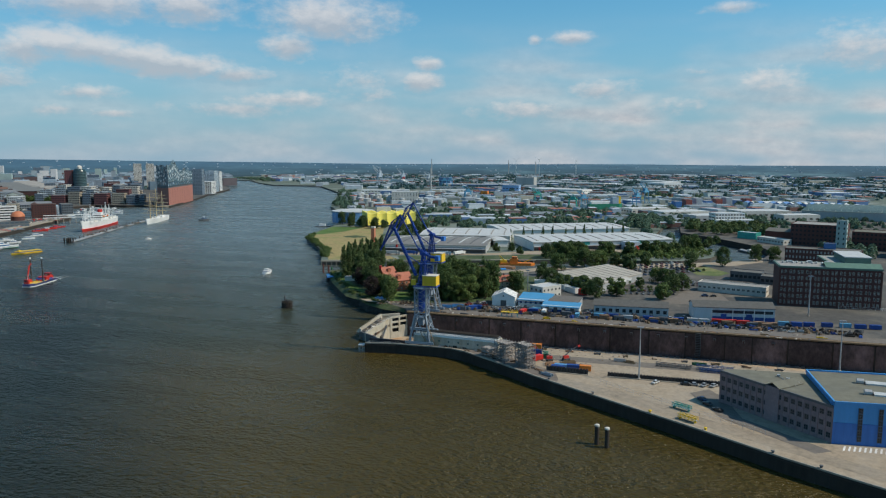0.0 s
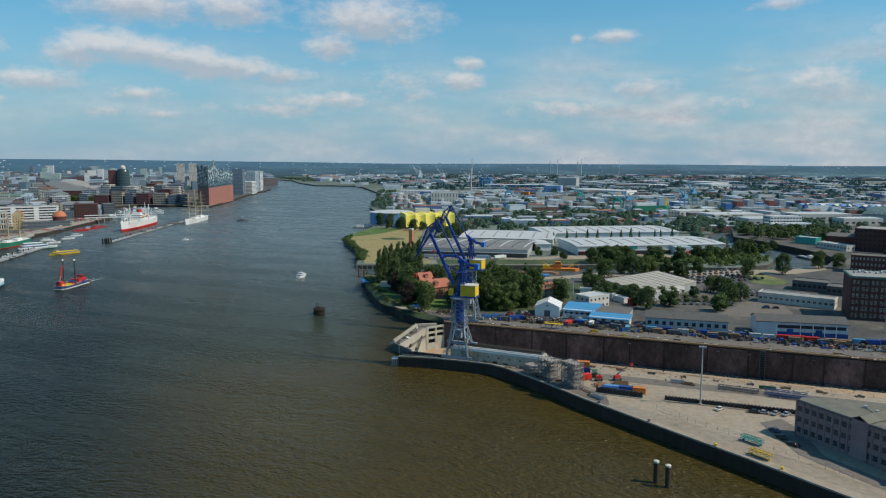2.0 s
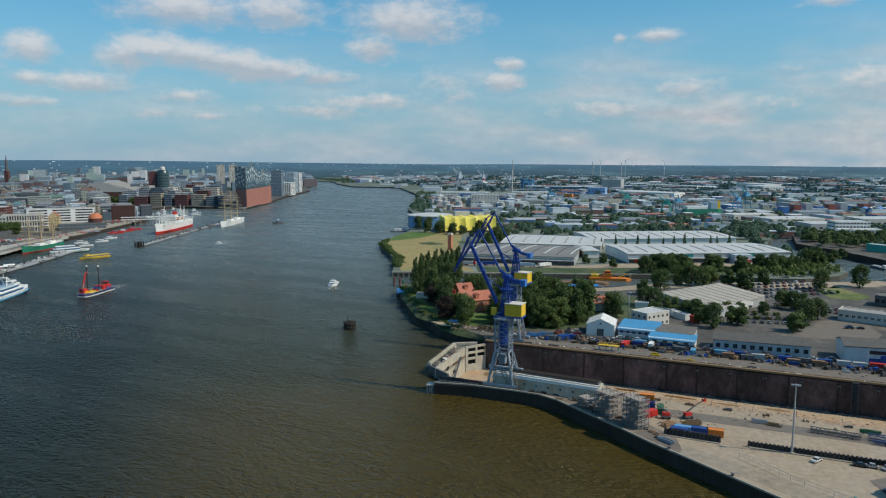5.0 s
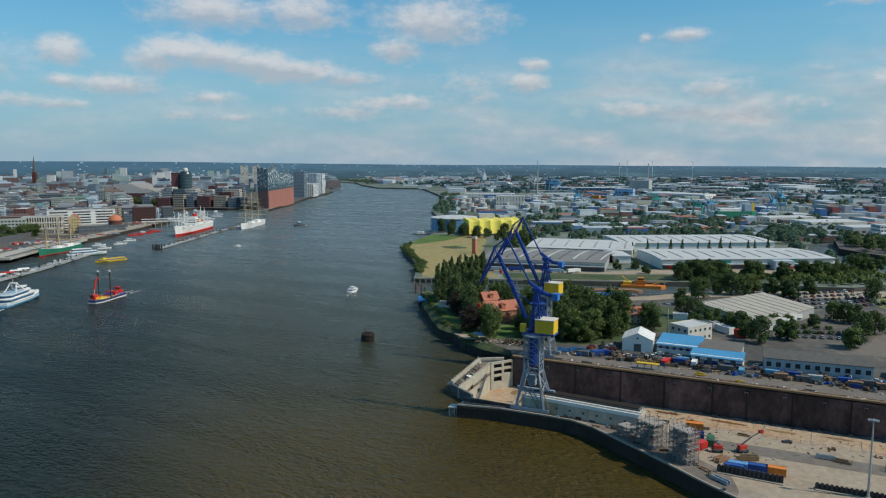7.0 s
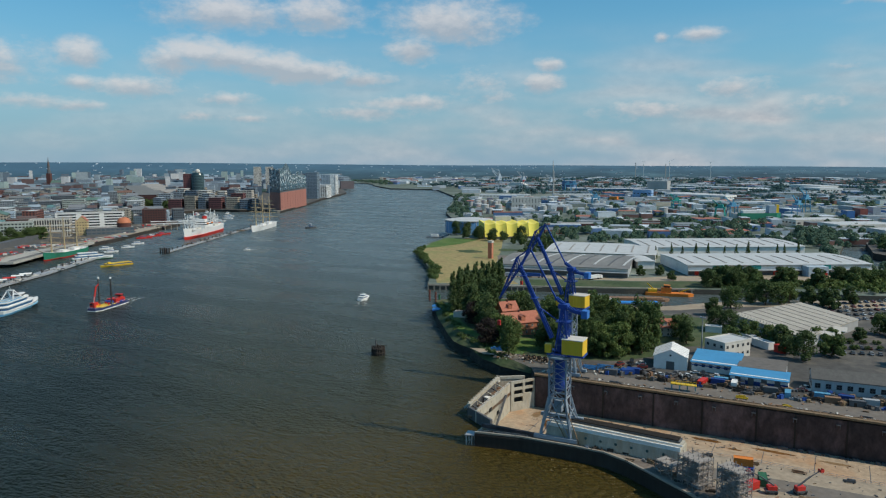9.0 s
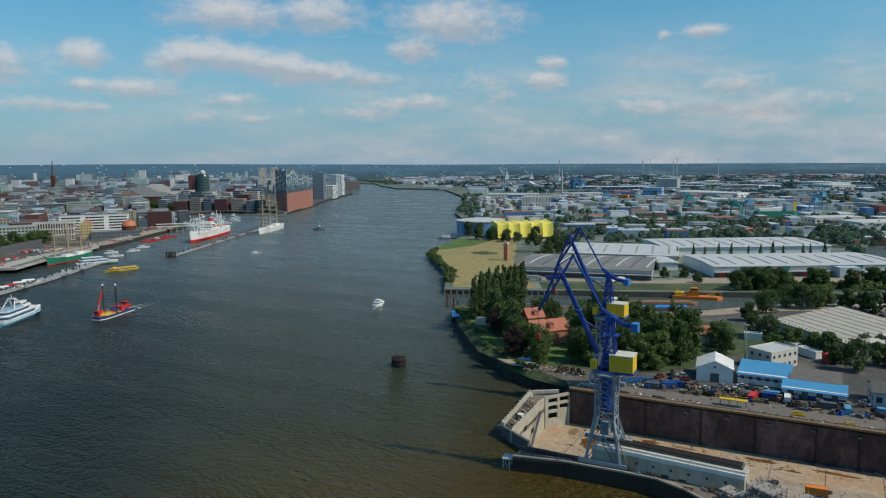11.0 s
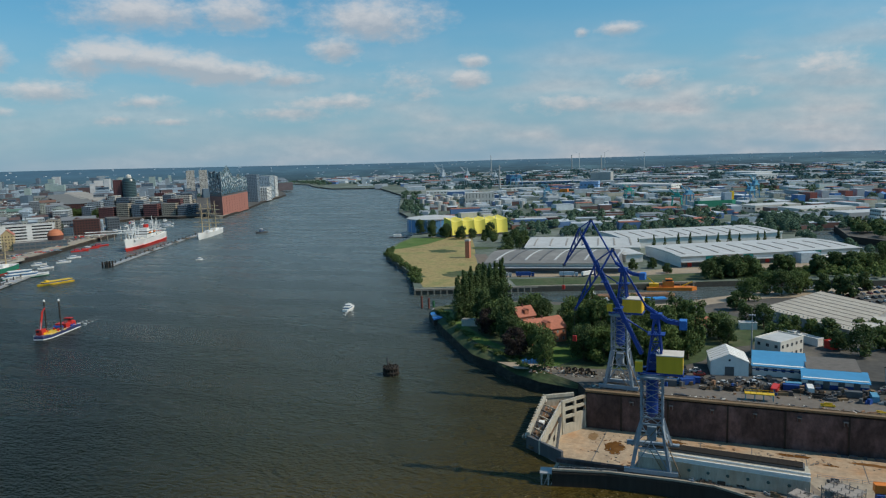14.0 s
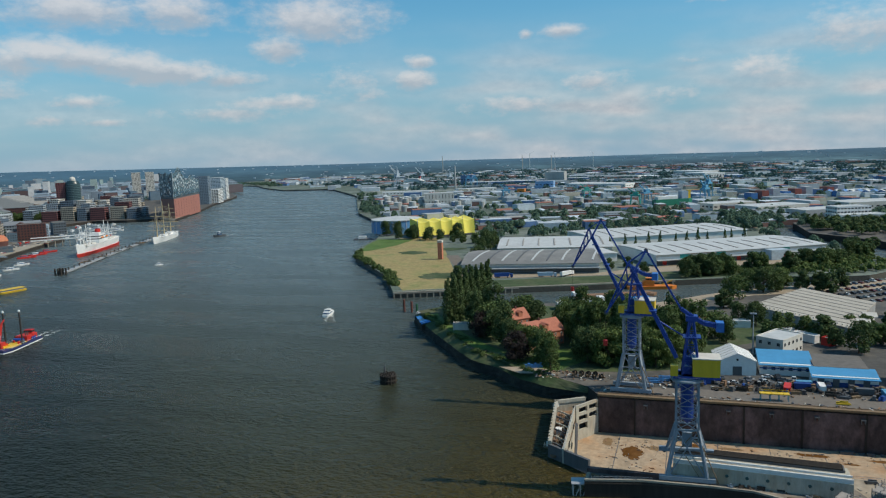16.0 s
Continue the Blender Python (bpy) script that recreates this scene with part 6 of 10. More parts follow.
grand_brick()
building("brick_wing", "long low dark brick factory wing with white windows", "building", 262, 388, 64, 20, 15, -8, YZ, BRICK, "flat", DARKROOF, floors=3, bay=2.8, win=(1.4, 2.2), glass=mat("pale_blinds", (0.30, 0.29, 0.27), 0.5))
building("stair_block", "blue plant room on the brick wing", "building", 268, 392, 10, 8, 20, -8, YZ, mat("plant_blue", (0.06, 0.16, 0.36), 0.6), "flat", DARKROOF)
building("brick_factory", "tall red brick factory with a pale stair tower", "building", 285, 566, 56, 40, 24, -16, YZ, BRICK, "flat", MIDROOF, floors=5, bay=4, win=(2, 2))
building("brick_factory", "lower stepped red brick factory range", "building", 340, 540, 50, 34, 19, -16, YZ, BRICK, "flat", OLIVEROOF, floors=4, bay=4, win=(2, 2))
building("workshop_hall", "low olive-roofed workshop beside the factory", "building", 372, 470, 70, 40, 11, -16, YZ, GREYM, "gable", OLIVEROOF, 3)
building("workshop_hall", "blue clad workshop block", "building", 352, 420, 18, 14, 19, -16, YZ, mat("plant_blue", (0.06, 0.16, 0.36), 0.6), "flat", MIDROOF)
building("stair_tower", "pale green and white stair tower", "building", 297, 506, 10, 9, 33, -16, YZ, mat("pale_teal", (0.35, 0.45, 0.42), 0.6), "flat", MIDROOF, floors=6, bay=4, win=(1.2, 2.4))
building("brick_hall", "low dark brick hall beside the canal", "building", 262, 590, 60, 30, 12, -22, YZ, BRICK, "gable", DARKROOF, 3)
building("curved_shed", "white single-storey shed with a row of dark windows", "building", 176, 210, 48, 13, 6.5, -14, YZ, OFFW, "flat", MIDROOF, floors=1, bay=3.2, win=(2.0, 1.6), near=True)
building("flat_office", "dark glazed flat-roofed office pavilion", "building", 190, 275, 24, 16, 7, -14, YZ, SLATE, "flat", DARKROOF, floors=1, bay=3, win=(2.4, 2.2))
building("flat_office", "dark glazed flat-roofed office pavilion", "building", 212, 262, 24, 16, 6, -14, YZ, SLATE, "flat", DARKROOF, floors=1, bay=3, win=(2.4, 2.2))
building("canal_shed", "teal canal-side shed with a flat roof", "building", 212, 606, 24, 13, 7.5, -32, YZ, TEAL, "flat", LIGHTROOF)
building("canal_shed", "long white canal-side shed", "building", 236, 560, 40, 12, 6, -50, YZ, OFFW, "flat", LIGHTROOF, floors=1, bay=4, win=(2, 1.6))


def flat_hall():
    g = thing("market_hall", 76, 234, YZ, 0, "wide low hall with a pale ribbed roof", "hall")
    q = [(-36, -8), (6, -55), (32, 11), (-1, 51)]
    part("wall", Shape().prism(q, -1, 5.4), GREYM, g)
    part("roof", Shape().prism([(x * 1.01, y * 1.01) for x, y in q], 5.4, 6.0), mat("tan_ribbed_roof", (0.42, 0.385, 0.325), 0.85, var=0.2, scale=0.3), g)
    for k in range(1, 9):
        a = Vector((-36, -8)).lerp(Vector((-1, 51)), k / 9)
        b = Vector((6, -55)).lerp(Vector((32, 11)), k / 9)
        part("roof_seam", Shape().beam((*a, 6.03), (*b, 6.03), 0.6 if k % 3 else 1.1, 0.3), mat("roof_seam_grey", (0.30, 0.28, 0.25), 0.85), g)
    for k in range(22):
        a = Vector((-36, -8)).lerp(Vector((6, -55)), (k + 0.5) / 22)
        part("eaves_vent", Shape().block(a.x + 1, a.y + 1, 6.0, 0.5, 0.5, 1.0, -48), OFFW, g)
    for k in range(3):
        a = Vector((6, -55)).lerp(Vector((32, 11)), 0.3 + 0.12 * k)
        part("dock_porch", Shape().gable(a.x - 1, a.x + 6, a.y - 4, a.y + 4, 4.8, 1.8, 0.3), OFFW, g)
    for k in range(14):
        a = Vector((-36, -8)).lerp(Vector((6, -55)), (k + 0.5) / 14)
        part("wall_post", Shape().block(a.x, a.y, 0, 0.5, 0.5, 5.4, -48), OFFW, g)


flat_hall()


def house(x, y, rot, w, d, h, rise, label, wall=BRICK2):
    g = building("old_house", label, "house", x, y, w, d, h, rot, YZ, wall, "gable", TILE, rise, 2, 3.2, (1.1, 1.6), near=True)
    part("chimney", Shape().box(-0.5, 0.5, -0.4, 0.4, h + rise * 0.6, h + rise + 1.2), BRICK, g)
    part("dormer", Shape().box(-1.3, 1.3, -d / 2 + 0.6, -d / 4, h, h + rise * 0.72), wall, g)
    part("dormer_roof", Shape().gable(-1.6, 1.6, -d / 2 + 0.3, -d / 6, h + rise * 0.72, 0.9, 0.2, "y"), TILE, g)


house(-68, 140, 49, 22, 14, 7.5, 5.2, "old red brick house with a red tiled roof")
house(-86, 164, 49, 11, 11, 8, 5, "old red brick house with a red tiled roof and dormer")
house(8, 176, 25, 14, 10, 5, 4.5, "small house with an orange tiled roof", OFFW)
building("garage", "low white garage with a flat roof", "garage", -118, 163, 9, 6, 3, 14, YZ, OFFW, "flat", MIDROOF)
building("kiosk", "small white flat-roofed pavilion", "pavilion", -68, 226, 12, 8, 4, 20, YZ, WHITE, "flat", LIGHTROOF)
building("kiosk", "small white flat-roofed pavilion", "pavilion", -58, 238, 14, 7, 3.5, 20, YZ, WHITE, "flat", LIGHTROOF)
building("hut", "small white site hut among the trees", "hut", 33, 196, 9, 5, 3.4, 10, YZ, WHITE, "flat", LIGHTROOF)
building("hut", "small white site hut among the trees", "hut", 52, 184, 12, 4, 3.4, -42, YZ, WHITE, "flat", LIGHTROOF)
building("hut", "small white site hut among the trees", "hut", 62, 172, 12, 4, 3.4, -42, YZ, WHITE, "flat", LIGHTROOF)
building("hut", "small red site hut among the trees", "hut", 71, 165, 5, 4, 3.4, -42, YZ, RED, "flat", MIDROOF)

# blue covered boat ramp on the embankment's edge
g = thing("boat_ramp", -150, 189, 4.6, 120, "boat ramp under bright blue and white sheet roofs", "boat ramp")
part("plinth", Shape().box(-11, 11, -4, 4, -2.5, 0.2), TIMBER, g)
for k, (x0, x1) in enumerate(((-10.5, -1.8), (1.8, 10.5))):
    part("sheet_roof", Shape().add([(x0, -4.2, 2.6), (x1, -4.2, 2.6), (x1, 4.0, 1.0), (x0, 4.0, 1.0), (x0, -4.2, 2.3), (x1, -4.2, 2.3), (x1, 4.0, 0.7), (x0, 4.0, 0.7)], [(0, 1, 2, 3), (7, 6, 5, 4), (0, 4, 5, 1), (1, 5, 6, 2), (2, 6, 7, 3), (3, 7, 4, 0)]), mat("ramp_blue", (0.04, 0.22, 0.56), 0.5), g, "bright blue sheet roof")
part("white_panel", Shape().box(-1.7, 1.7, -3.9, 3.6, 0.2, 1.5), WHITE, g)
for x in (-10, -2.2, 2.2, 10):
    part("post", Shape().box(x - .12, x + .12, -3.8, -3.6, 0.2, 2.3), GALV, g)
g = thing("jetty", -160, 222, 0, 14, "old grey timber jetty beside the canal mouth", "jetty")
part("deck", Shape().box(-8, 24, -4, 4, 2.4, 2.9), GALV, g)
for k in range(9):
    part("pile", Shape().tube((-7 + k * 3.8, -3.6, -4), (-7 + k * 3.8, -3.6, 3.4), 0.3, n=7), TIMBER, g)
for k, (x, y) in enumerate(((-182, 233), (-176, 232), (-171, 229))):
    g = thing("guide_pile", x, y, -4, 0, "rusty red mooring pile" if k < 2 else "green steel mooring pile", "mooring pile", "guide piles at the canal mouth")
    part("shaft", Shape().tube((0, 0, 0), (0, 0, 12.5 - k), 0.8, n=12), mat("rust_red_pile", (0.15, 0.055, 0.04), 0.8) if k < 2 else CGREEN, g)

# clutter along the dock's south side
rnd = random.Random(21)
COL = [(CBLUE, "blue steel shipping container"), (SLATE, "dark grey steel shipping container"), (GREYM, "grey steel shipping container"), (RUST, "rusty brown steel shipping container"), (mat("container_sky", (0.10, 0.30, 0.45), 0.6), "pale blue steel shipping container"), (WHITE, "white steel site office container"), (RED, "red steel shipping container")]
for x, y, i, r in ((3, 84, 1, 8), (12, 91, 0, 5), (10, 88, 0, 30), (44, 88, 6, 80), (50, 92, 0, 4), (57, 92, 5, 90), (51, 95, 4, 3), (72, 90, 1, 2), (79, 88, 4, 92), (92, 92, 4, 4), (101, 93, 0, 4), (110, 92, 2, 6),
                   (122, 94, 0, 5), (131, 94, 1, 7), (140, 96, 0, 6), (148, 97, 2, 6), (155, 97, 2, 8), (163, 99, 6, 7), (170, 100, 6, 7), (177, 100, 6, 8), (168, 96, 3, 6), (186, 100, 3, 7), (193, 100, 3, 7), (200, 105, 4, 8), (207, 106, 0, 8), (214, 108, 0, 8),
                   (224, 110, 0, 8), (234, 112, 4, 8), (242, 112, 0, 8), (250, 113, 0, 8), (96, 88, 3, 10), (105, 88, 1, 4), (126, 90, 3, 3), (137, 92, 3, 3), (182, 96, 1, 4), (190, 96, 3, 4)):
    container(x, y, YZ + 0.1, r + rnd.uniform(-3, 3), COL[i][0], COL[i][1], 6.06 if i != 6 else 7.5)
for k in range(52):
    x = -4 + k * 4.6 + rnd.uniform(-2, 2)
    y = wall_y(x) + rnd.choice((6, 13, 16, 19, 21)) + rnd.uniform(-1, 1)
    if y - wall_y(x) > 12:
        m, l = rnd.choice(((SLATE, "dark"), (RUST, "rusty"), (WALLTOP, "tan"), (CBLUE, "blue"), (TIMBER, "blackened"), (GREYM, "grey")))
        beam_stack(x, y + 2, rnd.uniform(-20, 20), rnd.uniform(2.5, 6), m, "pile of %s steel parts in the yard" % l, rnd.uniform(1.5, 3), rnd.uniform(0.8, 2), 4, YZ + 0.08)
    elif k % 3 == 0:
        beam_stack(x, y - 1.5, rnd.uniform(-4, 4), rnd.uniform(3, 6), rnd.choice((SLATE, WALLTOP, YELLOW)), "low stack of steel plate beside the dock", 1.6, 0.5, 3, YZ + 0.09)


def gantry(x, y, rot, col, label):
    g = thing("work_platform", x, y, YZ + 0.1, rot, label, "work platform")
    for sx in (-5, -1.6, 1.6, 5):
        for sy in (-1, 1):
            part("post", Shape().box(sx - .12, sx + .12, sy - .12, sy + .12, 0, 2.6), col, g)
    part("deck", Shape().box(-5.4, 5.4, -1.3, 1.3, 2.6, 2.9), YELLOW, g)
    s = Shape()
    for sy in (-1.25, 1.25):
        s.box(-5.4, 5.4, sy - .05, sy + .05, 3.7, 3.85)
        for k in range(6):
            s.box(-5.4 + k * 2.1, -5.3 + k * 2.1, sy - .05, sy + .05, 2.9, 3.7)
    part("rail", s, YELLOW, g)


gantry(38, 75.5, 3, mat("gantry_teal", (0.10, 0.32, 0.36), 0.6), "yellow-railed work platform on teal posts")
beam_stack(62, 76, 3, 5, YELLOW, "yellow lifting frame beside the dock", 2, 1.4, 4, YZ + 0.09)
# blue tubular racks under the second crane
for k in range(4):
    g = thing("pipe_rack", -8 + k * 6, 88 + (k % 2) * 4, YZ, 6, "rack of blue steel tubes", "pipe rack", "blue pipe racks")
    for i in range(6):
        part("tube", Shape().tube((-4, -1.4 + i * .55, 0.5 + (i % 3) * .5), (4, -1.4 + i * .55, 0.5 + (i % 3) * .5), 0.24, n=7), mat("rack_blue", (0.05, 0.20, 0.42), 0.5), g)
    for sx in (-3, 3):
        part("stand", Shape().box(sx - .15, sx + .15, -1.8, 2, 0, 0.3).box(sx - .15, sx + .15, -1.8, -1.6, 0, 2.2).box(sx - .15, sx + .15, 1.8, 2, 0, 2.2), SLATE, g)
# cable drums at the bend
for k in range(9):
    g = thing("cable_drum", -42 + (k % 5) * 3.0, 88 + (k // 5) * 3.2, YZ, 10 * k, "empty wooden cable drum", "cable drum", "cable drums")
    part("drum", Shape().tube((-0.5, 0, 1.1), (0.5, 0, 1.1), 0.6, n=12), WALLTOP, g)
    for sx in (-0.65, 0.5):
        part("flange", Shape().tube((sx, 0, 1.1), (sx + 0.15, 0, 1.1), 1.1, n=14), TIMBER, g)
g = thing("sheet_stack", -66, 97, YZ, 20, "row of blue plastic sheeted crates", "crates")
for k in range(8):
    part("crate", Shape().box(k * 1.4, k * 1.4 + 1.2, -0.8, 0.8, 0, 1.6 + 0.5 * (k % 2)), mat("sheet_blue", (0.04, 0.18, 0.42), 0.6), g)
structure("earth_patch", Shape().prism([(-78, 96), (-66, 88), (-48, 92), (-60, 100)], YZ - 1, YZ + 0.06, side=False), SAND, "bare tan earth beside the embankment", "ground")
guard_rail([(-104, 124), (-86, 116), (-70, 108), (-58, 99), (-40, 96)], YZ, "garden_wall_rail", "low dark garden fence", SLATE, 1.2)

# parked cars
for k in range(60):
    row, i = divmod(k, 12)
    car(rnd.randrange(6), 104 + i * 4.4 - row * 5, 268 + row * 11 + i * 3.6, YZ + 0.02, 120 + rnd.uniform(-4, 4), rnd.random() < 0.12)
for k in range(22):
    car(rnd.randrange(6), 92 + (k % 11) * 4.2, 176 + (k // 11) * 13 + (k % 11) * 1.1, YZ + 0.02, 100 + rnd.uniform(-6, 6))
for k in range(26):
    car(rnd.randrange(6), 128 + (k % 13) * 4.0, 236 + (k // 13) * 12 - (k % 13) * 0.8, YZ + 0.02, 75 + rnd.uniform(-6, 6))
for x, y, r, v in ((38, 104, 10, False), (42, 103, 100, True), (14, 101, 20, True), (8, 103, 80, False), (3, 100, 60, True), (46, 99, 30, False), (30, 99, 95, False), (35, 98, 85, False), (156, 186, 10, True), (162, 188, 10, False), (-105, 184, 40, False), (-110, 188, 40, False), (84, 99, 5, False), (100, 98, 95, False), (143, 104, 5, True)):
    car(rnd.randrange(6), x, y, YZ + 0.1, r, v)

# trees
for k in range(20):
    tree("poplar", -128.5 + 0.2 * k + 2.6 * (k % 3), 171 + k * 3.4, YZ, 1.02 + 0.10 * math.sin(k * 2.3), 40 * k, "row of poplars")
av = [(-68, 140, 14, 14), (-86, 164, 8, 8), (-68, 226, 8, 6), (-58, 238, 8, 5), (8, 176, 10, 8), (33, 196, 6, 5)]
for i, (x, y, s, t) in enumerate(((-108, 158, 1.0, "b"), (-98, 152, 1.1, "a"), (-92, 143, 0.95, "b"), (-84, 130, 1.05, "b"), (-78, 124, 0.9, "b"), (-104, 172, 1.0, "b"), (-99, 166, 1.1, "b"), (-60, 110, 0.95, "a"), (-57, 104, 0.8, "a"), (-70, 117, 0.9, "c"),
                                   (-86, 182, 1.0, "a"), (-76, 172, 0.9, "b"), (-50, 148, 1.0, "c"), (-56, 162, 1.05, "a"))):
    tree(("tall_" if i % 3 == 0 and t != "c" else "broad_") + t, x, y, YZ, s * 1.08, 37 * i, "trees round the old houses")
tree("broad_p", -72, 105, YZ, 0.9, 20, "trees round the old houses")
tree("tall_a", -53, 91, YZ, 0.75, 20, "trees round the old houses")
tree("broad_p", -99, 145, YZ, 0.9, 70, "trees round the old houses")
grove([(-44, 112), (-26, 104), (-4, 112), (8, 128), (12, 150), (-2, 162), (-24, 176), (-50, 186), (-62, 178), (-46, 150)], 7.6, 3, YZ, ["tall_a", "broad_c", "tall_b", "tall_a", "broad_b"], (0.85, 1.2), av, "dense trees behind the dock")
for i, (x, y, s, t) in enumerate(((33, 273, 1.0, "broad_a"), (26, 244, 1.1, "small_b"), (43, 297, 1.0, "broad_a"), (53, 297, 1.05, "broad_b"), (61, 303, 1.0, "broad_a"), (67, 313, 0.9, "broad_c"), (79, 316, 1.2, "small_b"),
                                  (89, 311, 1.2, "small_b"), (94, 304, 1.25, "small_b"), (105, 329, 1.2, "small_b"), (145, 322, 0.95, "broad_b"), (41, 201, 0.8, "broad_b"), (32, 204, 0.75, "broad_b"), (53, 188, 1.1, "small_a"),
                                  (70, 176, 1.2, "small_b"), (63, 184, 1.0, "small_a"), (82, 153, 0.95, "broad_b"))):
    tree(t, x, y, YZ, s, 41 * i, "trees round the market hall")
for i, (x, y, s, t) in enumerate(((95, 168, 1.2, "small_a"), (87, 201, 0.8, "small_a"), (95, 202, 0.8, "small_a"), (108, 214, 0.7, "small_b"), (119, 235, 0.8, "broad_a"), (125, 234, 0.75, "broad_b"), (130, 230, 0.8, "broad_a"),
                                  (133, 196, 0.85, "broad_b"), (128, 165, 1.2, "small_a"), (140, 208, 0.8, "broad_b"), (19, 170, 0.9, "broad_a"), (24, 160, 0.8, "broad_b"), (173, 348, 1.1, "broad_b"), (205, 395, 1.0, "broad_b"),
                                  (222, 405, 0.9, "broad_a"), (74, 163, 0.9, "small_b"), (46, 172, 1.0, "small_a"))):
    tree(t, x, y, YZ, s, 53 * i, "trees by the car park")
# low hedges between the parking bays
for i, (x, y) in enumerate(((100, 186), (106, 189), (112, 192), (118, 195), (104, 204), (110, 206), (116, 208), (98, 224), (150, 310), (156, 312), (144, 306), (138, 222), (144, 220))):
    tree("bush", x, y, YZ, 0.75 + 0.1 * math.sin(i * 2), 31 * i, "hedges in the car park")

# a dense line of dark clutter and vehicles in front of the sheds
rnd = random.Random(63)
heap = [Shape() for i in range(6)]
for k in range(230):
    x = 0 + k * 1.05 + rnd.uniform(-1, 1)
    y = wall_y(x) + rnd.choice((15, 18, 21, 24, 26)) + rnd.uniform(-1.5, 1.5)
    if 14 < x < 40 and y > 98:
        continue
    i = rnd.choice((0, 0, 1, 2, 2, 3, 3, 4, 5))
    for q in range(3):
        heap[i].block(x + rnd.uniform(-1.2, 1.2), y + rnd.uniform(-0.7, 0.7), YZ + 0.06, rnd.uniform(0.6, 2.4), rnd.uniform(0.4, 1.4), rnd.uniform(0.4, 2.0), rnd.uniform(0, 90))
for s_, m, l in zip(heap, (mat("blackened_plank", (0.045, 0.042, 0.042), 0.7), RUST, TIMBER, SLATE, WALLTOP, CBLUE), ("dark heaps of steel parts in the yard", "rusty heaps of steel parts in the yard", "blackened timber heaps in the yard", "dark heaps of machine parts in the yard", "tan heaps of steel sections in the yard", "blue painted machine parts in the yard")):
    tagged(part("yard_clutter", s_, m), l, "scrap", "", "stuff")
rnd = random.Random(64)
for k in range(16):
    x = 20 + k * 13 + rnd.uniform(-4, 4)
    car(rnd.randrange(6), x, wall_y(x) + 30 + rnd.uniform(-2, 2), YZ + 0.05, rnd.uniform(0, 180), rnd.random() < 0.4)

for i, (x, y, r, v) in enumerate(((36, 95, 20, True), (42, 94, 100, False), (48, 101, 85, True), (53, 99, 10, False), (30, 92, 60, True), (24, 93, 15, False), (60, 97, 95, True), (12, 106, 8, True), (7, 108, 100, True))):
    car((0, 2, 0, 1, 5, 0, 4, 0, 1)[i], x, y, YZ + 0.1, r, v, True)

# shrubs on the stone embankment
rnd = random.Random(57)
for k in range(46):
    i = 1 + int(rnd.random() * 8)
    t = rnd.random()
    p = SHORE[i].lerp(SHORE[i + 1], t).lerp(BANK_TOP[i].lerp(BANK_TOP[i + 1], t), rnd.uniform(0.75, 1.25))
    tree("bush", p.x, p.y, YZ - 1.6, rnd.uniform(0.55, 1.0), rnd.uniform(0, 360), "shrubs on the embankment")

# ---- peninsula and port ----
def warehouse(name, label, x0, y0, rot, w, d, h, wall, roof_mat, rise=2.0, lights=0, doors=0, dock_band=True, curved=False, z=PZ):
    """A wide warehouse from its near left corner; the roof falls to both long sides."""
    g = thing(name, x0, y0, z, rot, label, "warehouse", "port warehouses")
    part("wall", Shape().box(0, w, 0, d, -1, h), wall, g)
    n = 8
    s = Shape()
    prof = [(-1.5 + (d + 3) * i / n, h + 0.15 + rise * math.sin(math.pi * i / n)) for i in range(n + 1)]
    vs = [(x, y, z_) for x in (-1.2, w + 1.2) for y, z_ in prof]
    fs = [(i, n + 1 + i, n + 2 + i, i + 1) for i in range(n)]
    fs += [tuple(range(n + 1)), tuple(range(2 * n + 1, n, -1)), (0, n, 2 * n + 1, n + 1)]
    part("roof", s.add(vs, fs), roof_mat, g)
    for k in range(lights):
        x = w * (k + 0.5) / lights
        r = Shape()
        last = n - 1 if curved else n // 2 + 1
        strip, quads = [], []
        for i in range(1, last + 1):
            xx = x + (i * 1.6 if curved else 0)
            strip += [(xx - 0.8, prof[i][0], prof[i][1] - 0.1), (xx - 0.8, prof[i][0], prof[i][1] + 0.37), (xx + 0.8, prof[i][0], prof[i][1] + 0.37), (xx + 0.8, prof[i][0], prof[i][1] - 0.1)]
        for i in range(last - 1):
            quads += [(4 * i + j, 4 * i + j + 1, 4 * i + j + 5, 4 * i + j + 4) for j in range(3)]
        quads += [(3, 2, 1, 0), tuple(4 * (last - 1) + j for j in range(4))]
        r.add(strip, [q[::-1] for q in quads])
        part("roof_light", r, SLATE if (curved and k % 2) else LIGHTROOF if curved else MIDROOF, g)
    for k in range(doors):
        x = w * (k + 0.5) / doors
        part("dock_door", Shape().box(x - 1.7, x + 1.7, -0.2, -0.05, 0.6, 3.9), SLATE, g)
    if dock_band:
        # dark slab on the wall stands in for the shade of a loading recess
        part("loading_recess", Shape().box(0.5, w - 0.5, -0.14, -0.01, 0.4, 4.5), SLATE, g, "dark panel standing in for a loading recess's shade")
        part("canopy", Shape().box(-0.5, w + 0.5, -4.2, 0, 4.6, 5.2), GREYM, g)
        part("fascia", Shape().box(-0.2, w + 0.2, -0.25, 0, h - 2.0, h - 0.4), OFFW, g)
    return g


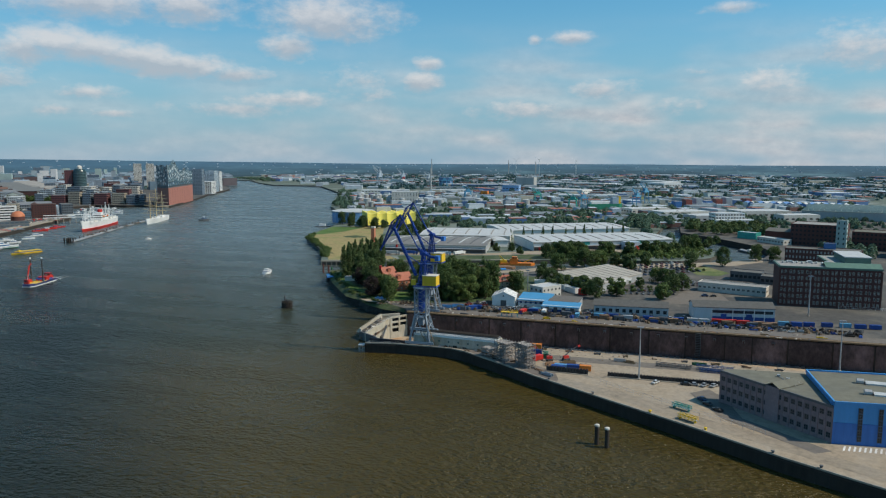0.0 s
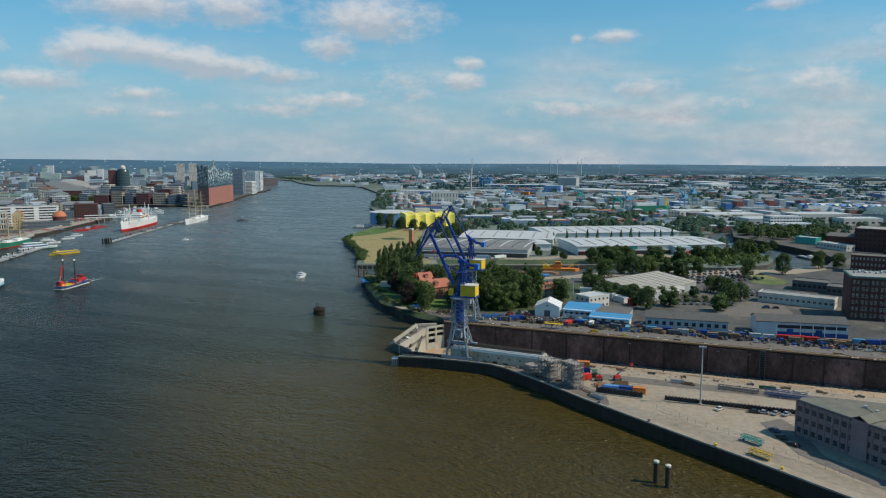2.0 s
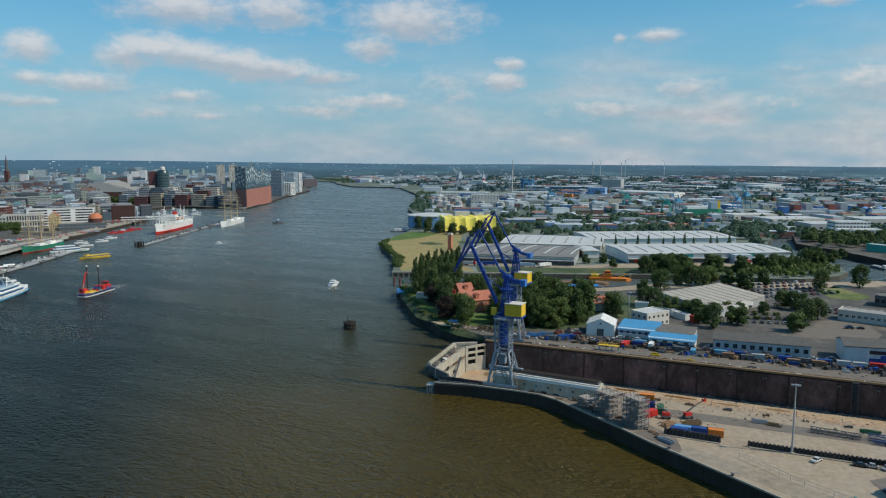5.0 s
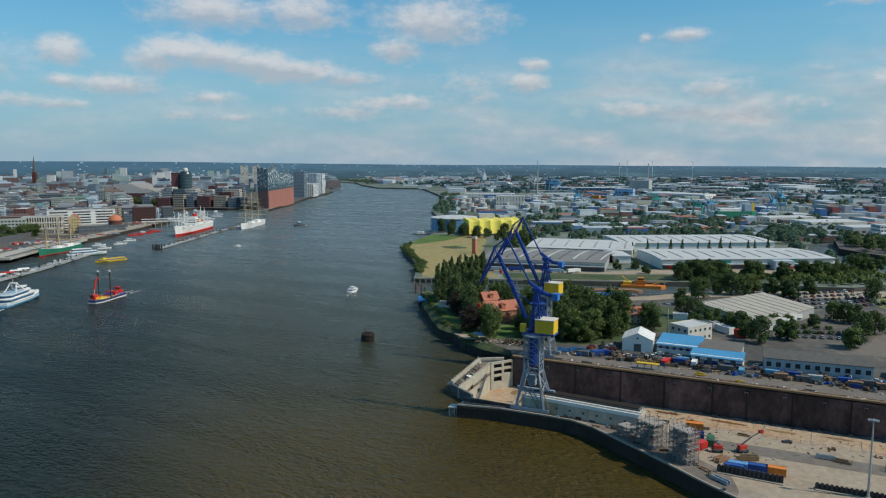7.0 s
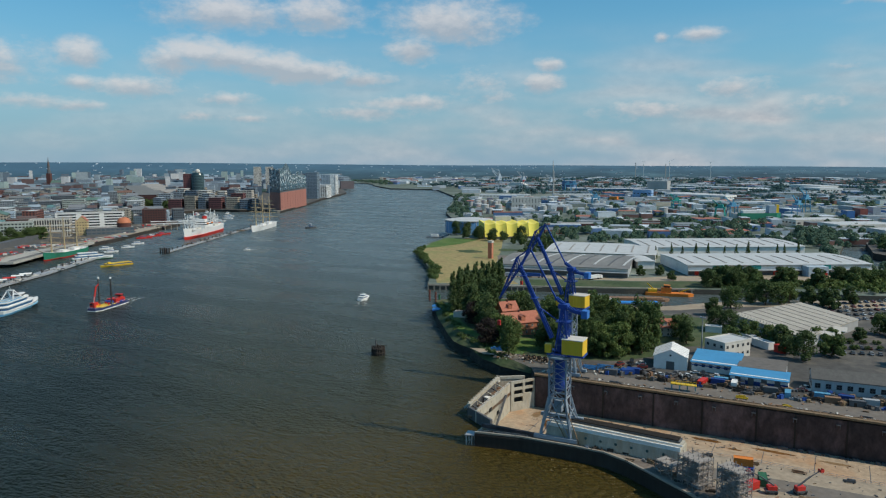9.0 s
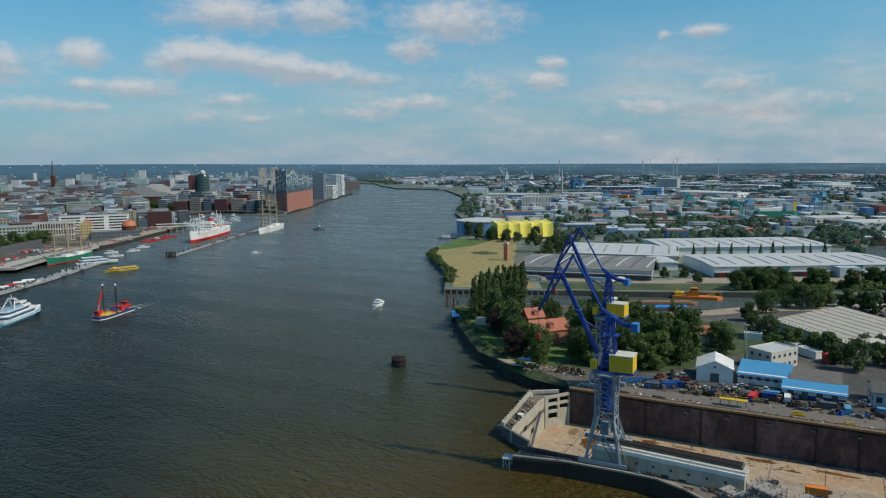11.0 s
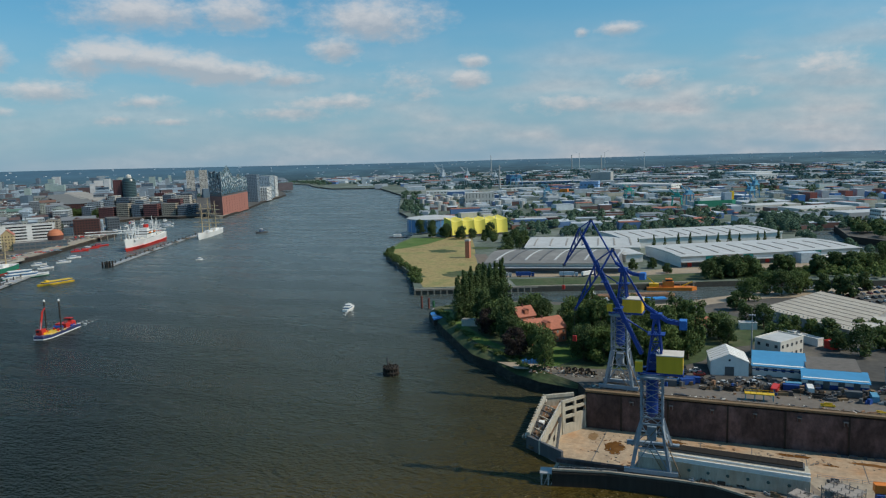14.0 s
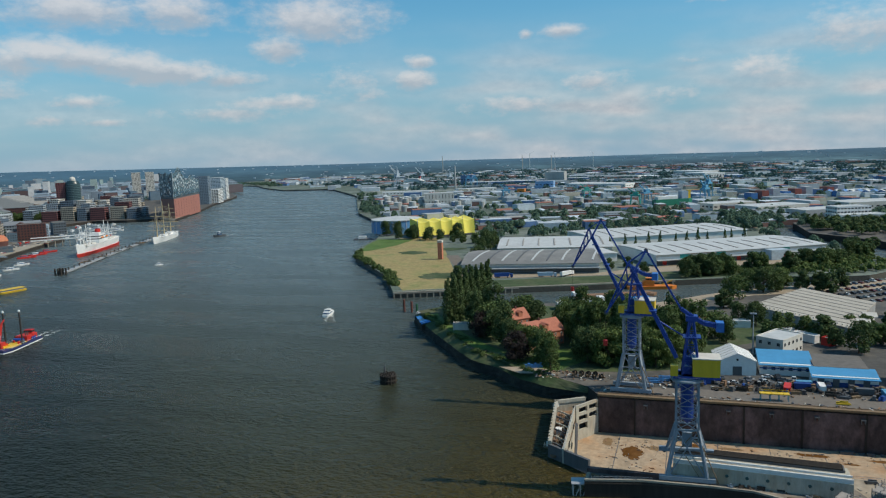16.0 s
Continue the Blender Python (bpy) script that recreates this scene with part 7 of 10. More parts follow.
warehouse("warehouse", "long grey warehouse with curved roof lights", -180, 362, 11, 116, 88, 8.5, GREYM, mat("grey_curved_roof", (0.19, 0.188, 0.18), 0.8, var=0.22, scale=0.25, second=(0.23, 0.225, 0.21)), 2.5, 9, 18, True, True)
warehouse("warehouse", "low hall with a pale sheet roof", -176, 470, 11, 112, 92, 8, OFFW, LIGHTROOF, 2.2, 7, 0, False)
whr = warehouse("warehouse", "large white-roofed distribution warehouse with green doors", -22, 424, 30, 168, 78, 9.5, WHITE, LIGHTROOF, 1.4, 11, 0)
for x in (27, 62, 126):
    part("green_door", Shape().box(x - 4.5, x + 4.5, -0.45, -0.3, 5.4, 9.0), TEAL, whr, "green loading door")
for k in range(26):
    part("loading_bay", Shape().box(6 + k * 6, 9.6 + k * 6, -0.5, -0.3, 0.4, 4.0), SLATE if k > 14 or k % 3 else RED, whr)
part("annex", Shape().box(104, 122, -12, -0.6, -1, 9), mat("pale_blue_render", (0.42, 0.50, 0.55), 0.7), whr)
warehouse("warehouse", "white-roofed distribution warehouse with roof lights", -88, 540, 30, 176, 84, 9.5, WHITE, LIGHTROOF, 1.4, 11, 0, False)
warehouse("warehouse", "narrow white-roofed loading hall", -58, 452, 118, 70, 16, 7, WHITE, LIGHTROOF, 0.8, 0, 0, False)
rnd = random.Random(31)
for k in range(12):
    u = k * 13.5 + rnd.uniform(-4, 4)
    c, s_ = math.cos(radians(30)), math.sin(radians(30))
    tree("cone", -72 + u * c + 4, 520 + u * s_, PZ, rnd.uniform(1.2, 1.6), 30 * k, "row of slim trees between the warehouses")


def theatre():
    g = thing("theatre", -318, 616, PZ, 37, "bright yellow theatre with a tented roof", "theatre")
    Y = mat("theatre_yellow", (0.85, 0.72, 0.12), 0.6, var=0.1, scale=0.15, streak=True)
    for k in range(5):
        n, vs, fs = 8, [], []
        for i in range(n + 1):
            t = i / n
            z, y, x = 18.6 + 1.9 * abs(2 * t - 1) ** 1.5, 1.8 * math.sin(math.pi * t), k * 15 + 15 * t
            vs += [(x + (0.5 - t) * 1.0, y - 4.5, 2.5), (x, y - 1.5, z), (x, 38, z + 2), (x, 38, 1)]
        fs = [(4 * i + j, 4 * i + 4 + j, 4 * i + 5 + j, 4 * i + 1 + j) for i in range(n) for j in range(3)]
        fs += [(0, 1, 2, 3), (4 * n + 3, 4 * n + 2, 4 * n + 1, 4 * n)]
        part("tent_bay", Shape().add(vs, fs), Y, g)
    part("dark_base", Shape().box(0, 75, -3.6, 36, 0.5, 2.6), SLATE, g)
    for k in range(6):
        part("mast", Shape().tube((k * 15, -1.5, 0), (k * 15, 0, 24), 0.35, n=8), WHITE, g)
    part("plinth", Shape().box(-1, 76, -3, 40, -1, 1.0), SLATE, g)
    part("stage_tower", Shape().box(22, 44, 30, 46, 0, 27).box(52, 66, 30, 46, 0, 24), GREYM, g, "grey stage tower")
    g = thing("theatre_annex", -378, 690, PZ, 30, "round blue-glazed theatre with a white roof ring", "theatre")
    part("wall", Shape().lathe(0, 0, [(34, 0), (34, 16), (33, 17)], 40), mat("annex_blue", (0.13, 0.30, 0.55), 0.4), g)
    part("roof", Shape().lathe(0, 0, [(35, 17), (35, 18.2), (20, 20), (2, 20.5)], 40), LIGHTROOF, g)
    for k in range(24):
        a = 2 * math.pi * k / 24
        part("fin", Shape().beam((34.5 * math.cos(a), 34.5 * math.sin(a), 0), (34.5 * math.cos(a), 34.5 * math.sin(a), 17), 0.5), WHITE, g)


theatre()
g = thing("brick_column", -229, 446, PZ, 0, "free-standing orange brick column", "column")
part("shaft", Shape().box(-2.2, 2.2, -2.2, 2.2, 0, 17), BRICK2, g)
part("cap", Shape().box(-2.4, 2.4, -2.4, 2.4, 17, 19), OFFW, g, "pale cap")


def pier():
    """The concrete pier front along the canal with its dark bays."""
    g = structure("pier_front", Shape(), COPING, "concrete pier front with dark bays", "wall")
    s, d = Shape(), Vector((203, 81, 0)).normalized()
    L = math.hypot(203, 81)
    ang = math.degrees(math.atan2(81, 203))
    s.box(0, L, -1.2, 0.6, PZ - 0.9, PZ + 0.5)
    g.data = s.mesh("pier_front")
    g.data.materials.append(COPING)
    g.matrix_basis = pose(-208, 275, 0, 0, 0, ang)
    post = Shape().box(-0.5, 0.5, -1.1, 0, -2, PZ - 0.9).mesh("pillar")
    for k in range(44):
        part("pillar", post, COPING, g, m=pose(0.6 + k * L / 43.5, 0, 0))
    g = structure("pier_rail", Shape().box(0, 58, -0.1, 0.1, 0.9, 1.05), GALV, "thin grey steel pier railing", "railing")
    g.matrix_basis = pose(-208, 275.6, PZ + 0.5, 0, 0, ang)


pier()


def lorry(x, y, rot, col, label):
    g = thing("lorry", x, y, PZ + 0.2, rot, label, "lorry", "parked lorries")
    part("trailer", Shape().box(-8, 4.6, -1.25, 1.25, 1.1, 4.0), col, g)
    part("cab", Shape().box(5.0, 7.4, -1.2, 1.2, 0.6, 3.4), col, g)
    part("windscreen", Shape().box(7.38, 7.45, -1.05, 1.05, 2.0, 3.1), GLASS, g)
    for sx in (-6.5, -5.2, -3.9, 3.2, 6.2):
        part("axle", Shape().tube((sx, -1.2, 0.5), (sx, 1.2, 0.5), 0.5, n=10), BLACK, g)


for x, y, r, m, l in ((-140, 350, 14, CBLUE, "blue articulated lorry on the canal road"), (-105, 358, 14, mat("lorry_pale", (0.35, 0.45, 0.55), 0.5), "pale blue articulated lorry on the road"), (-158, 344, 14, GREYM, "grey articulated lorry on the canal road"), (-172, 372, 100, WHITE, "white box lorry parked in the yard"), (-90, 366, 60, WHITE, "white box lorry parked in the yard"),
                      (2, 430, 120, ORANGE, "orange lorry at the loading bays"), (10, 435, 120, ORANGE, "orange lorry at the loading bays"), (20, 440, 120, RED, "red lorry at the loading bays"), (28, 444, 120, RED, "red lorry at the loading bays"), (96, 482, 120, WHITE, "white lorry at the loading bays"), (84, 476, 120, RED, "red lorry at the loading bays"), (-168, 392, 100, WHITE, "white box lorry parked in the yard")):
    lorry(x, y, r, m, l)


def barge(x, y, rot, L, W, hull, cover, label, z=0.0):
    g = thing("barge", x, y, z, rot, label, "barge")
    q = [(-L / 2, -W / 2), (L / 2 - 4, -W / 2), (L / 2, 0), (L / 2 - 4, W / 2), (-L / 2, W / 2)]
    part("hull", Shape().prism(q, -1, 2.0), hull, g)
    part("hatch_cover", Shape().gable(-L / 2 + 7, L / 2 - 6, -W / 2 + .8, W / 2 - .8, 2.7, 0.7, 0.8), cover, g)
    part("wheelhouse", Shape().box(-L / 2 + 1, -L / 2 + 5, -W / 2 + 1.2, W / 2 - 1.2, 2, 5), WHITE, g)
    part("windows", Shape().box(-L / 2 + 5, -L / 2 + 5.05, -W / 2 + 1.5, W / 2 - 1.5, 3.4, 4.6), GLASS, g)


barge(-36, 290, 27, 44, 9, SLATE, mat("tarpaulin_blue", (0.03, 0.22, 0.55), 0.6), "moored barge with a bright blue cover")
barge(-46, 305, 24, 64, 9, RUST, RUST, "rusty brown barge moored in the canal")
g = thing("dredger", -22, 341, 0, 12, "orange harbour dredger in the canal", "ship")
part("hull", Shape().prism([(-18, -4), (15, -4), (19, 0), (15, 4), (-18, 4)], -1, 2.4), ORANGE, g)
part("wheelhouse", Shape().box(-6, 2, -3, 3, 2.4, 6.5).box(-4, 1, -2.4, 2.4, 6.5, 8.6), ORANGE, g)
part("wheelhouse_windows", Shape().box(-4.1, 1.1, -2.5, 2.5, 7.0, 8.0), GLASS, g)
part("excavator", Shape().box(-16, -9, -2.5, 2.5, 2.4, 5).beam((-12, 0, 5), (-17, 0, 9.5), 0.8).beam((8, 0, 3), (16, 0, 6.5), 0.8), YELLOW, g)
barge(203, 522, 118, 26, 7, SLATE, GREYM, "small moored barge with a grey cover")

# bushes and trees of the canal bank
grove([(20, 378), (70, 402), (125, 440), (152, 500), (134, 470), (66, 424), (10, 398)], 6.5, 11, PZ, ["bush", "bush", "small_b", "small_a"], (0.9, 1.5), (), "scrub on the canal bank")
grove([(-2, 366), (20, 376), (34, 402), (4, 396)], 8, 12, PZ, ["broad_b", "small_b"], (0.8, 1.0), (), "trees on the canal bank")
grove([(120, 460), (158, 500), (174, 560), (150, 520)], 8, 13, PZ, ["broad_b", "small_b", "bush"], (0.8, 1.1), (), "trees at the canal bend")
grove([(-345, 632), (-290, 590), (-215, 560), (-205, 500), (-196, 420), (-188, 430), (-196, 570), (-240, 610), (-300, 650)], 15, 14, PZ, ["small_b", "broad_b", "small_a"], (0.8, 1.2), [(-229, 446, 12, 12)], "trees round the field")
for x, y, s in ((-372, 640, 1.2), (-360, 650, 1.1), (-181, 352, 0.9), (-178, 378, 0.9), (-60, 405, 0.9), (-45, 415, 0.9), (-30, 392, 0.8), (-92, 400, 0.7), (-296, 596, 1.0), (-320, 606, 1.1), (-340, 606, 1.0), (-270, 630, 1.1)):
    tree("broad_b" if s > 0.95 else "small_b", x, y, PZ, s, 11 * x, "single trees on the peninsula")
for k in range(52):
    t = k / 51
    pts = [(-221, 300), (-248, 350), (-290, 404), (-322, 444), (-345, 490)]
    i = min(3, int(t * 4))
    f = t * 4 - i
    x, y = pts[i][0] + (pts[i + 1][0] - pts[i][0]) * f, pts[i][1] + (pts[i + 1][1] - pts[i][1]) * f
    tree("bush", x + 3 + 3 * math.sin(k * 3), y + 3, PZ - 1.2, 1.15 + 0.4 * math.sin(k), 20 * k, "shore bushes")

g = thing("landing_stage", -404, 636, 0, 20, "floating landing stage with a grey gangway", "landing stage")
part("pontoon", Shape().box(-12, 12, -5, 5, -0.5, 1.2), SLATE, g)
part("shelter", Shape().box(-6, 4, -3, 3, 1.2, 4.5), WHITE, g)
part("gangway", Shape().beam((10, 0, 1.6), (40, 6, 4.5), 2.2, 1.6), GALV, g)


def gantry_crane(x, y, rot, h, col, label, z=PZ):
    g = thing("gantry_crane", x, y, z, rot, label, "crane", "far harbour cranes")
    for sx in (-9, 9):
        for sy in (-6, 6):
            part("leg", Shape().beam((sx, sy, 0), (sx * 0.75, sy * 0.7, h * 0.62), 1.4), col, g)
    part("portal", Shape().box(-9, 9, -5, 5, h * 0.6, h * 0.68), col, g)
    part("house", Shape().box(-4, 5, -3.5, 3.5, h * 0.68, h * 0.82), col, g)
    part("boom", Shape().beam((0, 0, h * 0.7), (-h * 0.45, 0, h * 1.08), 1.8).beam((2, 0, h * 0.82), (0, 0, h), 1.5).beam((0, 0, h), (-h * 0.45, 0, h * 1.08), 0.6), col, g)


CRANEBLUE = mat("far_crane_blue", (0.10, 0.30, 0.45), 0.6)
CRANEGREY = mat("far_crane_grey", (0.35, 0.42, 0.48), 0.6)
for x, y, r, h, c in ((-640, 1888, 20, 44, CRANEBLUE), (-625, 1905, 20, 44, CRANEBLUE), (-880, 1900, 70, 62, CRANEGREY), (-905, 1960, 60, 70, CRANEGREY), (-830, 1990, 60, 60, CRANEGREY), (-740, 2010, 60, 50, CRANEGREY), (38, 1330, 60, 42, CRANEBLUE), (-70, 1120, 40, 34, CRANEBLUE), (-88, 1100, 0, 30, TEAL), (-200, 1290, 30, 30, TEAL), (-380, 1320, 30, 32, CRANEBLUE), (30, 1200, 60, 36, CRANEBLUE)):
    gantry_crane(x, y, r, h, c, "far blue harbour crane" if c is CRANEBLUE else "far green harbour crane" if c is TEAL else "far grey harbour crane")


def tank(x, y, r, h):
    g = thing("storage_tank", x, y, PZ, 0, "pale cylindrical storage tank", "tank", "storage tanks")
    part("shell", Shape().lathe(0, 0, [(r, 0), (r, h)], 20), TANK, g)
    part("lid", Shape().lathe(0, 0, [(r + 0.15, h), (r + 0.15, h + 0.5), (r * 0.3, h + r * 0.18), (0.2, h + r * 0.2)], 20), LIGHTROOF, g)


for k, (x, y) in enumerate(scatter([(-640, 1180), (-500, 1020), (-300, 1080), (-120, 1000), (-80, 1100), (-380, 1350), (-650, 1330)], 26, 44)[:30]):
    tank(x, y, 4 + 5 * abs(math.sin(k * 3.3)), 7 + 7 * abs(math.cos(k * 1.7)))
for k in range(7):
    tank(-600 + 14 * k, 1170 + 6 * k, 6, 16)
building("silo_block", "pale grey silo block with flat tops", "building", -480, 1160, 60, 30, 26, 20, PZ, OFFW, "flat", LIGHTROOF, floors=2, bay=6, win=(1, 8))
building("silo", "wide pale cylindrical silo hall", "building", -402, 2060, 62, 50, 36, 0, PZ, TANK, "flat", LIGHTROOF)

# far sheds with known places
for x, y, w, d, h, r, wm, rm, l in ((-715, 1580, 140, 40, 9, 22, WHITE, LIGHTROOF, "long pale dock shed"), (-550, 1670, 105, 36, 9, 25, WHITE, LIGHTROOF, "long pale dock shed"), (-540, 2030, 230, 60, 12, 11, mat("blue_shed_wall", (0.12, 0.2, 0.33), 0.6), LIGHTROOF, "long blue dock shed"), (-290, 2350, 330, 40, 11, -32, WHITE, LIGHTROOF, "very long pale transit shed"), (-240, 1790, 175, 50, 11, -26, WHITE, LIGHTROOF, "large shed with a white flat roof"), (20, 2450, 150, 70, 16, -50, WHITE, LIGHTROOF, "far white hall with a flat roof"), (-695, 2060, 40, 26, 34, 0, mat("blue_shed_wall", (0.12, 0.2, 0.33), 0.6), LIGHTROOF, "tall pale blue silo tower"), (-377, 1460, 18, 14, 16, 0, ORANGE, MIDROOF, "slim orange-red plant tower block"), (-372, 1730, 50, 26, 22, 0, mat("facade_blue_white", (0.25, 0.40, 0.62), 0.5), LIGHTROOF, "blue and white facade block"), (-225, 1740, 170, 60, 12, -20, WHITE, LIGHTROOF, "large shed with a white flat roof"),
                                  (-110, 1480, 150, 40, 10, 10, WHITE, LIGHTROOF, "large shed with a white flat roof"), (60, 1020, 80, 40, 11, 35, OFFW, LIGHTROOF, "pale industrial hall with a flat roof"), (120, 950, 90, 50, 12, 35, OFFW, LIGHTROOF, "pale industrial hall with a flat roof"), (165, 860, 60, 40, 13, 30, GREYM, LIGHTROOF, "grey industrial hall with a flat roof"),
                                  (45, 2240, 120, 70, 16, -60, WHITE, LIGHTROOF, "far white hall with a flat roof"), (-420, 2150, 220, 40, 12, 10, mat("blue_shed_wall", (0.12, 0.2, 0.33), 0.6), LIGHTROOF, "long blue dock shed"), (-850, 2350, 200, 40, 10, 70, BRICK, LIGHTROOF, "long red-brown quay shed"), (-1050, 2250, 160, 40, 10, 75, BRICK, MIDROOF, "long red-brown quay shed"),
                                  (250, 980, 90, 50, 14, 25, OFFW, LIGHTROOF, "pale flat-roofed hall beyond the canal"), (300, 900, 60, 30, 14, 25, OFFW, LIGHTROOF, "pale flat-roofed hall beyond the canal"), (-180, 900, 60, 26, 9, 20, BRICK, MIDROOF, "low brick depot with a grey roof"), (-140, 760, 70, 20, 8, 20, OFFW, LIGHTROOF, "low pale depot with a flat roof"), (-40, 800, 60, 24, 8, 25, BRICK, TILE, "low depot with a red roof"), (-250, 800, 50, 26, 9, 20, BRICK, MIDROOF, "low brick depot with a grey roof")):
    building("industrial_hall", l, "hall", x, y, w, d, h, r, PZ, wm, "flat", rm, floors=1, bay=9, win=(5, 2.2), parapet=0)
g = building("white_office", "white terraced office block beyond the canal", "building", 192, 790, 44, 24, 18, 22, YZ, WHITE, "flat", LIGHTROOF, floors=4, bay=4, win=(3, 1.8))
building("white_office", "white low office wing beyond the canal", "building", 200, 765, 60, 22, 10, 22, YZ, WHITE, "flat", LIGHTROOF, floors=2, bay=4, win=(3, 1.8))
for k in range(9):
    building("container_stack", "stack of %s shipping containers" % ("blue", "red", "grey")[k % 3], "containers", 110 + k * 20, 1215 + k * 14, 13, 26, 13 + 3 * (k % 3), 22, PZ, (mat("stack_blue", (0.06, 0.18, 0.42), 0.6), mat("stack_red", (0.32, 0.09, 0.07), 0.6), mat("stack_grey", (0.4, 0.42, 0.45), 0.6))[k % 3], "flat", (MIDROOF, BRICK, LIGHTROOF)[k % 3], parapet=0, group="container stacks")
g = thing("saw_tooth_factory", 420, 1010, YZ, -14, "wide factory hall with rows of pale saw-tooth roof lights", "factory")
part("wall", Shape().box(-90, 120, -80, 90, -1, 13), GREYM, g)
part("roof", Shape().box(-91, 121, -81, 91, 13, 13.5), mat("sage_roof_sheet", (0.27, 0.31, 0.27), 0.8, var=0.2, scale=0.1), g, "sage green sheet roof")
for row in range(8):
    tooth = Shape()
    for k in range(26):
        x, y = -88 + k * 8, -76 + row * 20
        tooth.add([(x, y, 13.5), (x + 7, y, 13.5), (x + 7, y, 17.2), (x, y, 17.2), (x, y + 9, 13.5), (x + 7, y + 9, 13.5)], [(0, 1, 2, 3), (3, 2, 5, 4), (0, 3, 4), (1, 5, 2)])
    part("saw_tooth_row", tooth, mat("sawtooth_roof", (0.50, 0.54, 0.49), 0.7), g, kind="stuff")
for k in range(16):
    building("arched_store", "blue and white arched storage hall", "hall", 250 + k * 12, 1290 - k * 2, 11, 40, 9, -15, PZ, (WHITE, mat("stack_blue", (0.06, 0.18, 0.42)))[k % 2], "gable", (mat("arch_blue", (0.10, 0.22, 0.45), 0.6), LIGHTROOF)[k % 2], 3, ridge="y", group="arched storage halls")


def far_ship(x, y, rot, L, W, hull, label, decks, z=0.0, tower=0.25):
    g = thing("ship", x, y, z, rot, label, "ship")
    q = [(-L / 2, -W / 2), (L * 0.36, -W / 2), (L / 2, 0), (L * 0.36, W / 2), (-L / 2, W / 2)]
    part("hull", Shape().prism(q, -1, 9), hull, g)
    for k in range(decks):
        f = 1 - 0.13 * k
        part("deck", Shape().box(-L * 0.42 * f, L * 0.32 * f, -W * 0.45, W * 0.45, 9 + 3.2 * k, 9 + 3.2 * k + 2.7), WHITE, g)
    part("funnel", Shape().box(-L * tower, -L * tower + 8, -3, 3, 9 + 3.2 * decks, 9 + 3.2 * decks + 9), RED if decks > 4 else YELLOW, g)
    part("mast", Shape().tube((L * 0.15, 0, 9 + 3.2 * decks), (L * 0.15, 0, 9 + 3.2 * decks + 12), 0.5), WHITE, g)


far_ship(-955, 2230, 172, 130, 24, mat("liner_navy", (0.03, 0.06, 0.14), 0.5), "white and navy liner moored at a far quay", 5, 0)
structure("far_basin", Shape().prism([(-990, 2080), (-905, 2105), (-700, 2560), (-860, 2560)], 0, PZ + 0.1, side=False), WATER, "grey-blue harbour basin water surface", "water")
structure("far_meadow", Shape().prism([(3, 1491), (146, 1568), (240, 1640), (150, 1754), (9, 1692)], 0, PZ + 0.2, side=False), mat("dry_meadow", (0.17, 0.19, 0.07), 0.95, var=0.3, scale=0.05, bump=0, second=(0.12, 0.15, 0.05)), "yellow-green meadow beyond the dock basin", "grass")
structure("dock_basin", Shape().prism([(20, 1320), (210, 1380), (330, 1460), (330, 1500), (180, 1440), (30, 1390)], 0, PZ + 0.1, side=False), WATER, "grey-blue harbour basin water surface", "water")
g = thing("ship_hull", -25, 1110, PZ, 30, "green-hulled ship under repair in a dock", "ship")
g.scale = (0.78, 0.8, 0.8)
part("hull", Shape().prism([(-45, -9), (35, -9), (48, 0), (35, 9), (-45, 9)], 0, 14), SHIPGREEN, g)
part("cover", Shape().box(-40, 8, -8, 8, 14, 20), WHITE, g)
part("bridge", Shape().box(18, 34, -8, 8, 14, 30), mat("ship_grey_blue", (0.30, 0.38, 0.46), 0.6), g)
part("funnel", Shape().box(36, 42, -4, 4, 14, 32), YELLOW, g)

# chimneys and wind turbines near the skyline
for x, y, h in ((-1250, 3420, 96), (-700, 3600, 80), (-880, 3700, 85), (-640, 1760, 70)):
    g = thing("chimney", x, y, PZ, 0, "slim grey industrial chimney", "chimney", "far chimneys")
    part("stack", Shape().tube((0, 0, 0), (0, 0, h), 3.0, 1.8, 12), TANK, g)
for x, y, h in ((-690, 3650, 72), (-860, 3800, 70), (-500, 3750, 66)):
    g = thing("wind_turbine", x, y, 20, 0, "white three-bladed wind turbine at rest", "wind turbine", "far wind turbines")
    part("tower", Shape().tube((0, 0, -20), (0, 0, h), 1.3, 0.7, 10), WHITE, g)
    part("nacelle", Shape().box(-2, 2, -5, 4, h, h + 4), WHITE, g)
    for k in range(3):
        a = radians(30 + 120 * k)
        part("blade", Shape().beam((0, -5.5, h + 2), (28 * math.cos(a), -5.5, h + 2 + 28 * math.sin(a)), 1.0, 0.5), WHITE, g)

# ---- north bank ----
building("curved_office", "white office block with ribbon windows", "building", -880, 436, 92, 22, 28, 52, NZ, WHITE, "flat", MIDROOF, floors=7, bay=30, win=(24, 1.9))
building("cream_office", "cream colonnaded office block with tall windows", "building", -868, 366, 50, 24, 24, 48, NZ, OFFW, "flat", MIDROOF, floors=3, bay=3.0, win=(1.8, 6.0))
building("gabled_house", "narrow ochre house with a stepped gable", "house", -845, 398, 14, 16, 20, 48, NZ, mat("ochre_render", (0.55, 0.42, 0.22), 0.8), "gable", TILE, 7, 5, 3, (1.2, 1.8), ridge="y")
building("grey_office", "grey-green office block on the embankment", "building", -868, 300, 70, 24, 24, 54, NZ, mat("grey_green_render", (0.36, 0.40, 0.36), 0.8), "flat", MIDROOF, floors=6, bay=4, win=(2.6, 1.8))
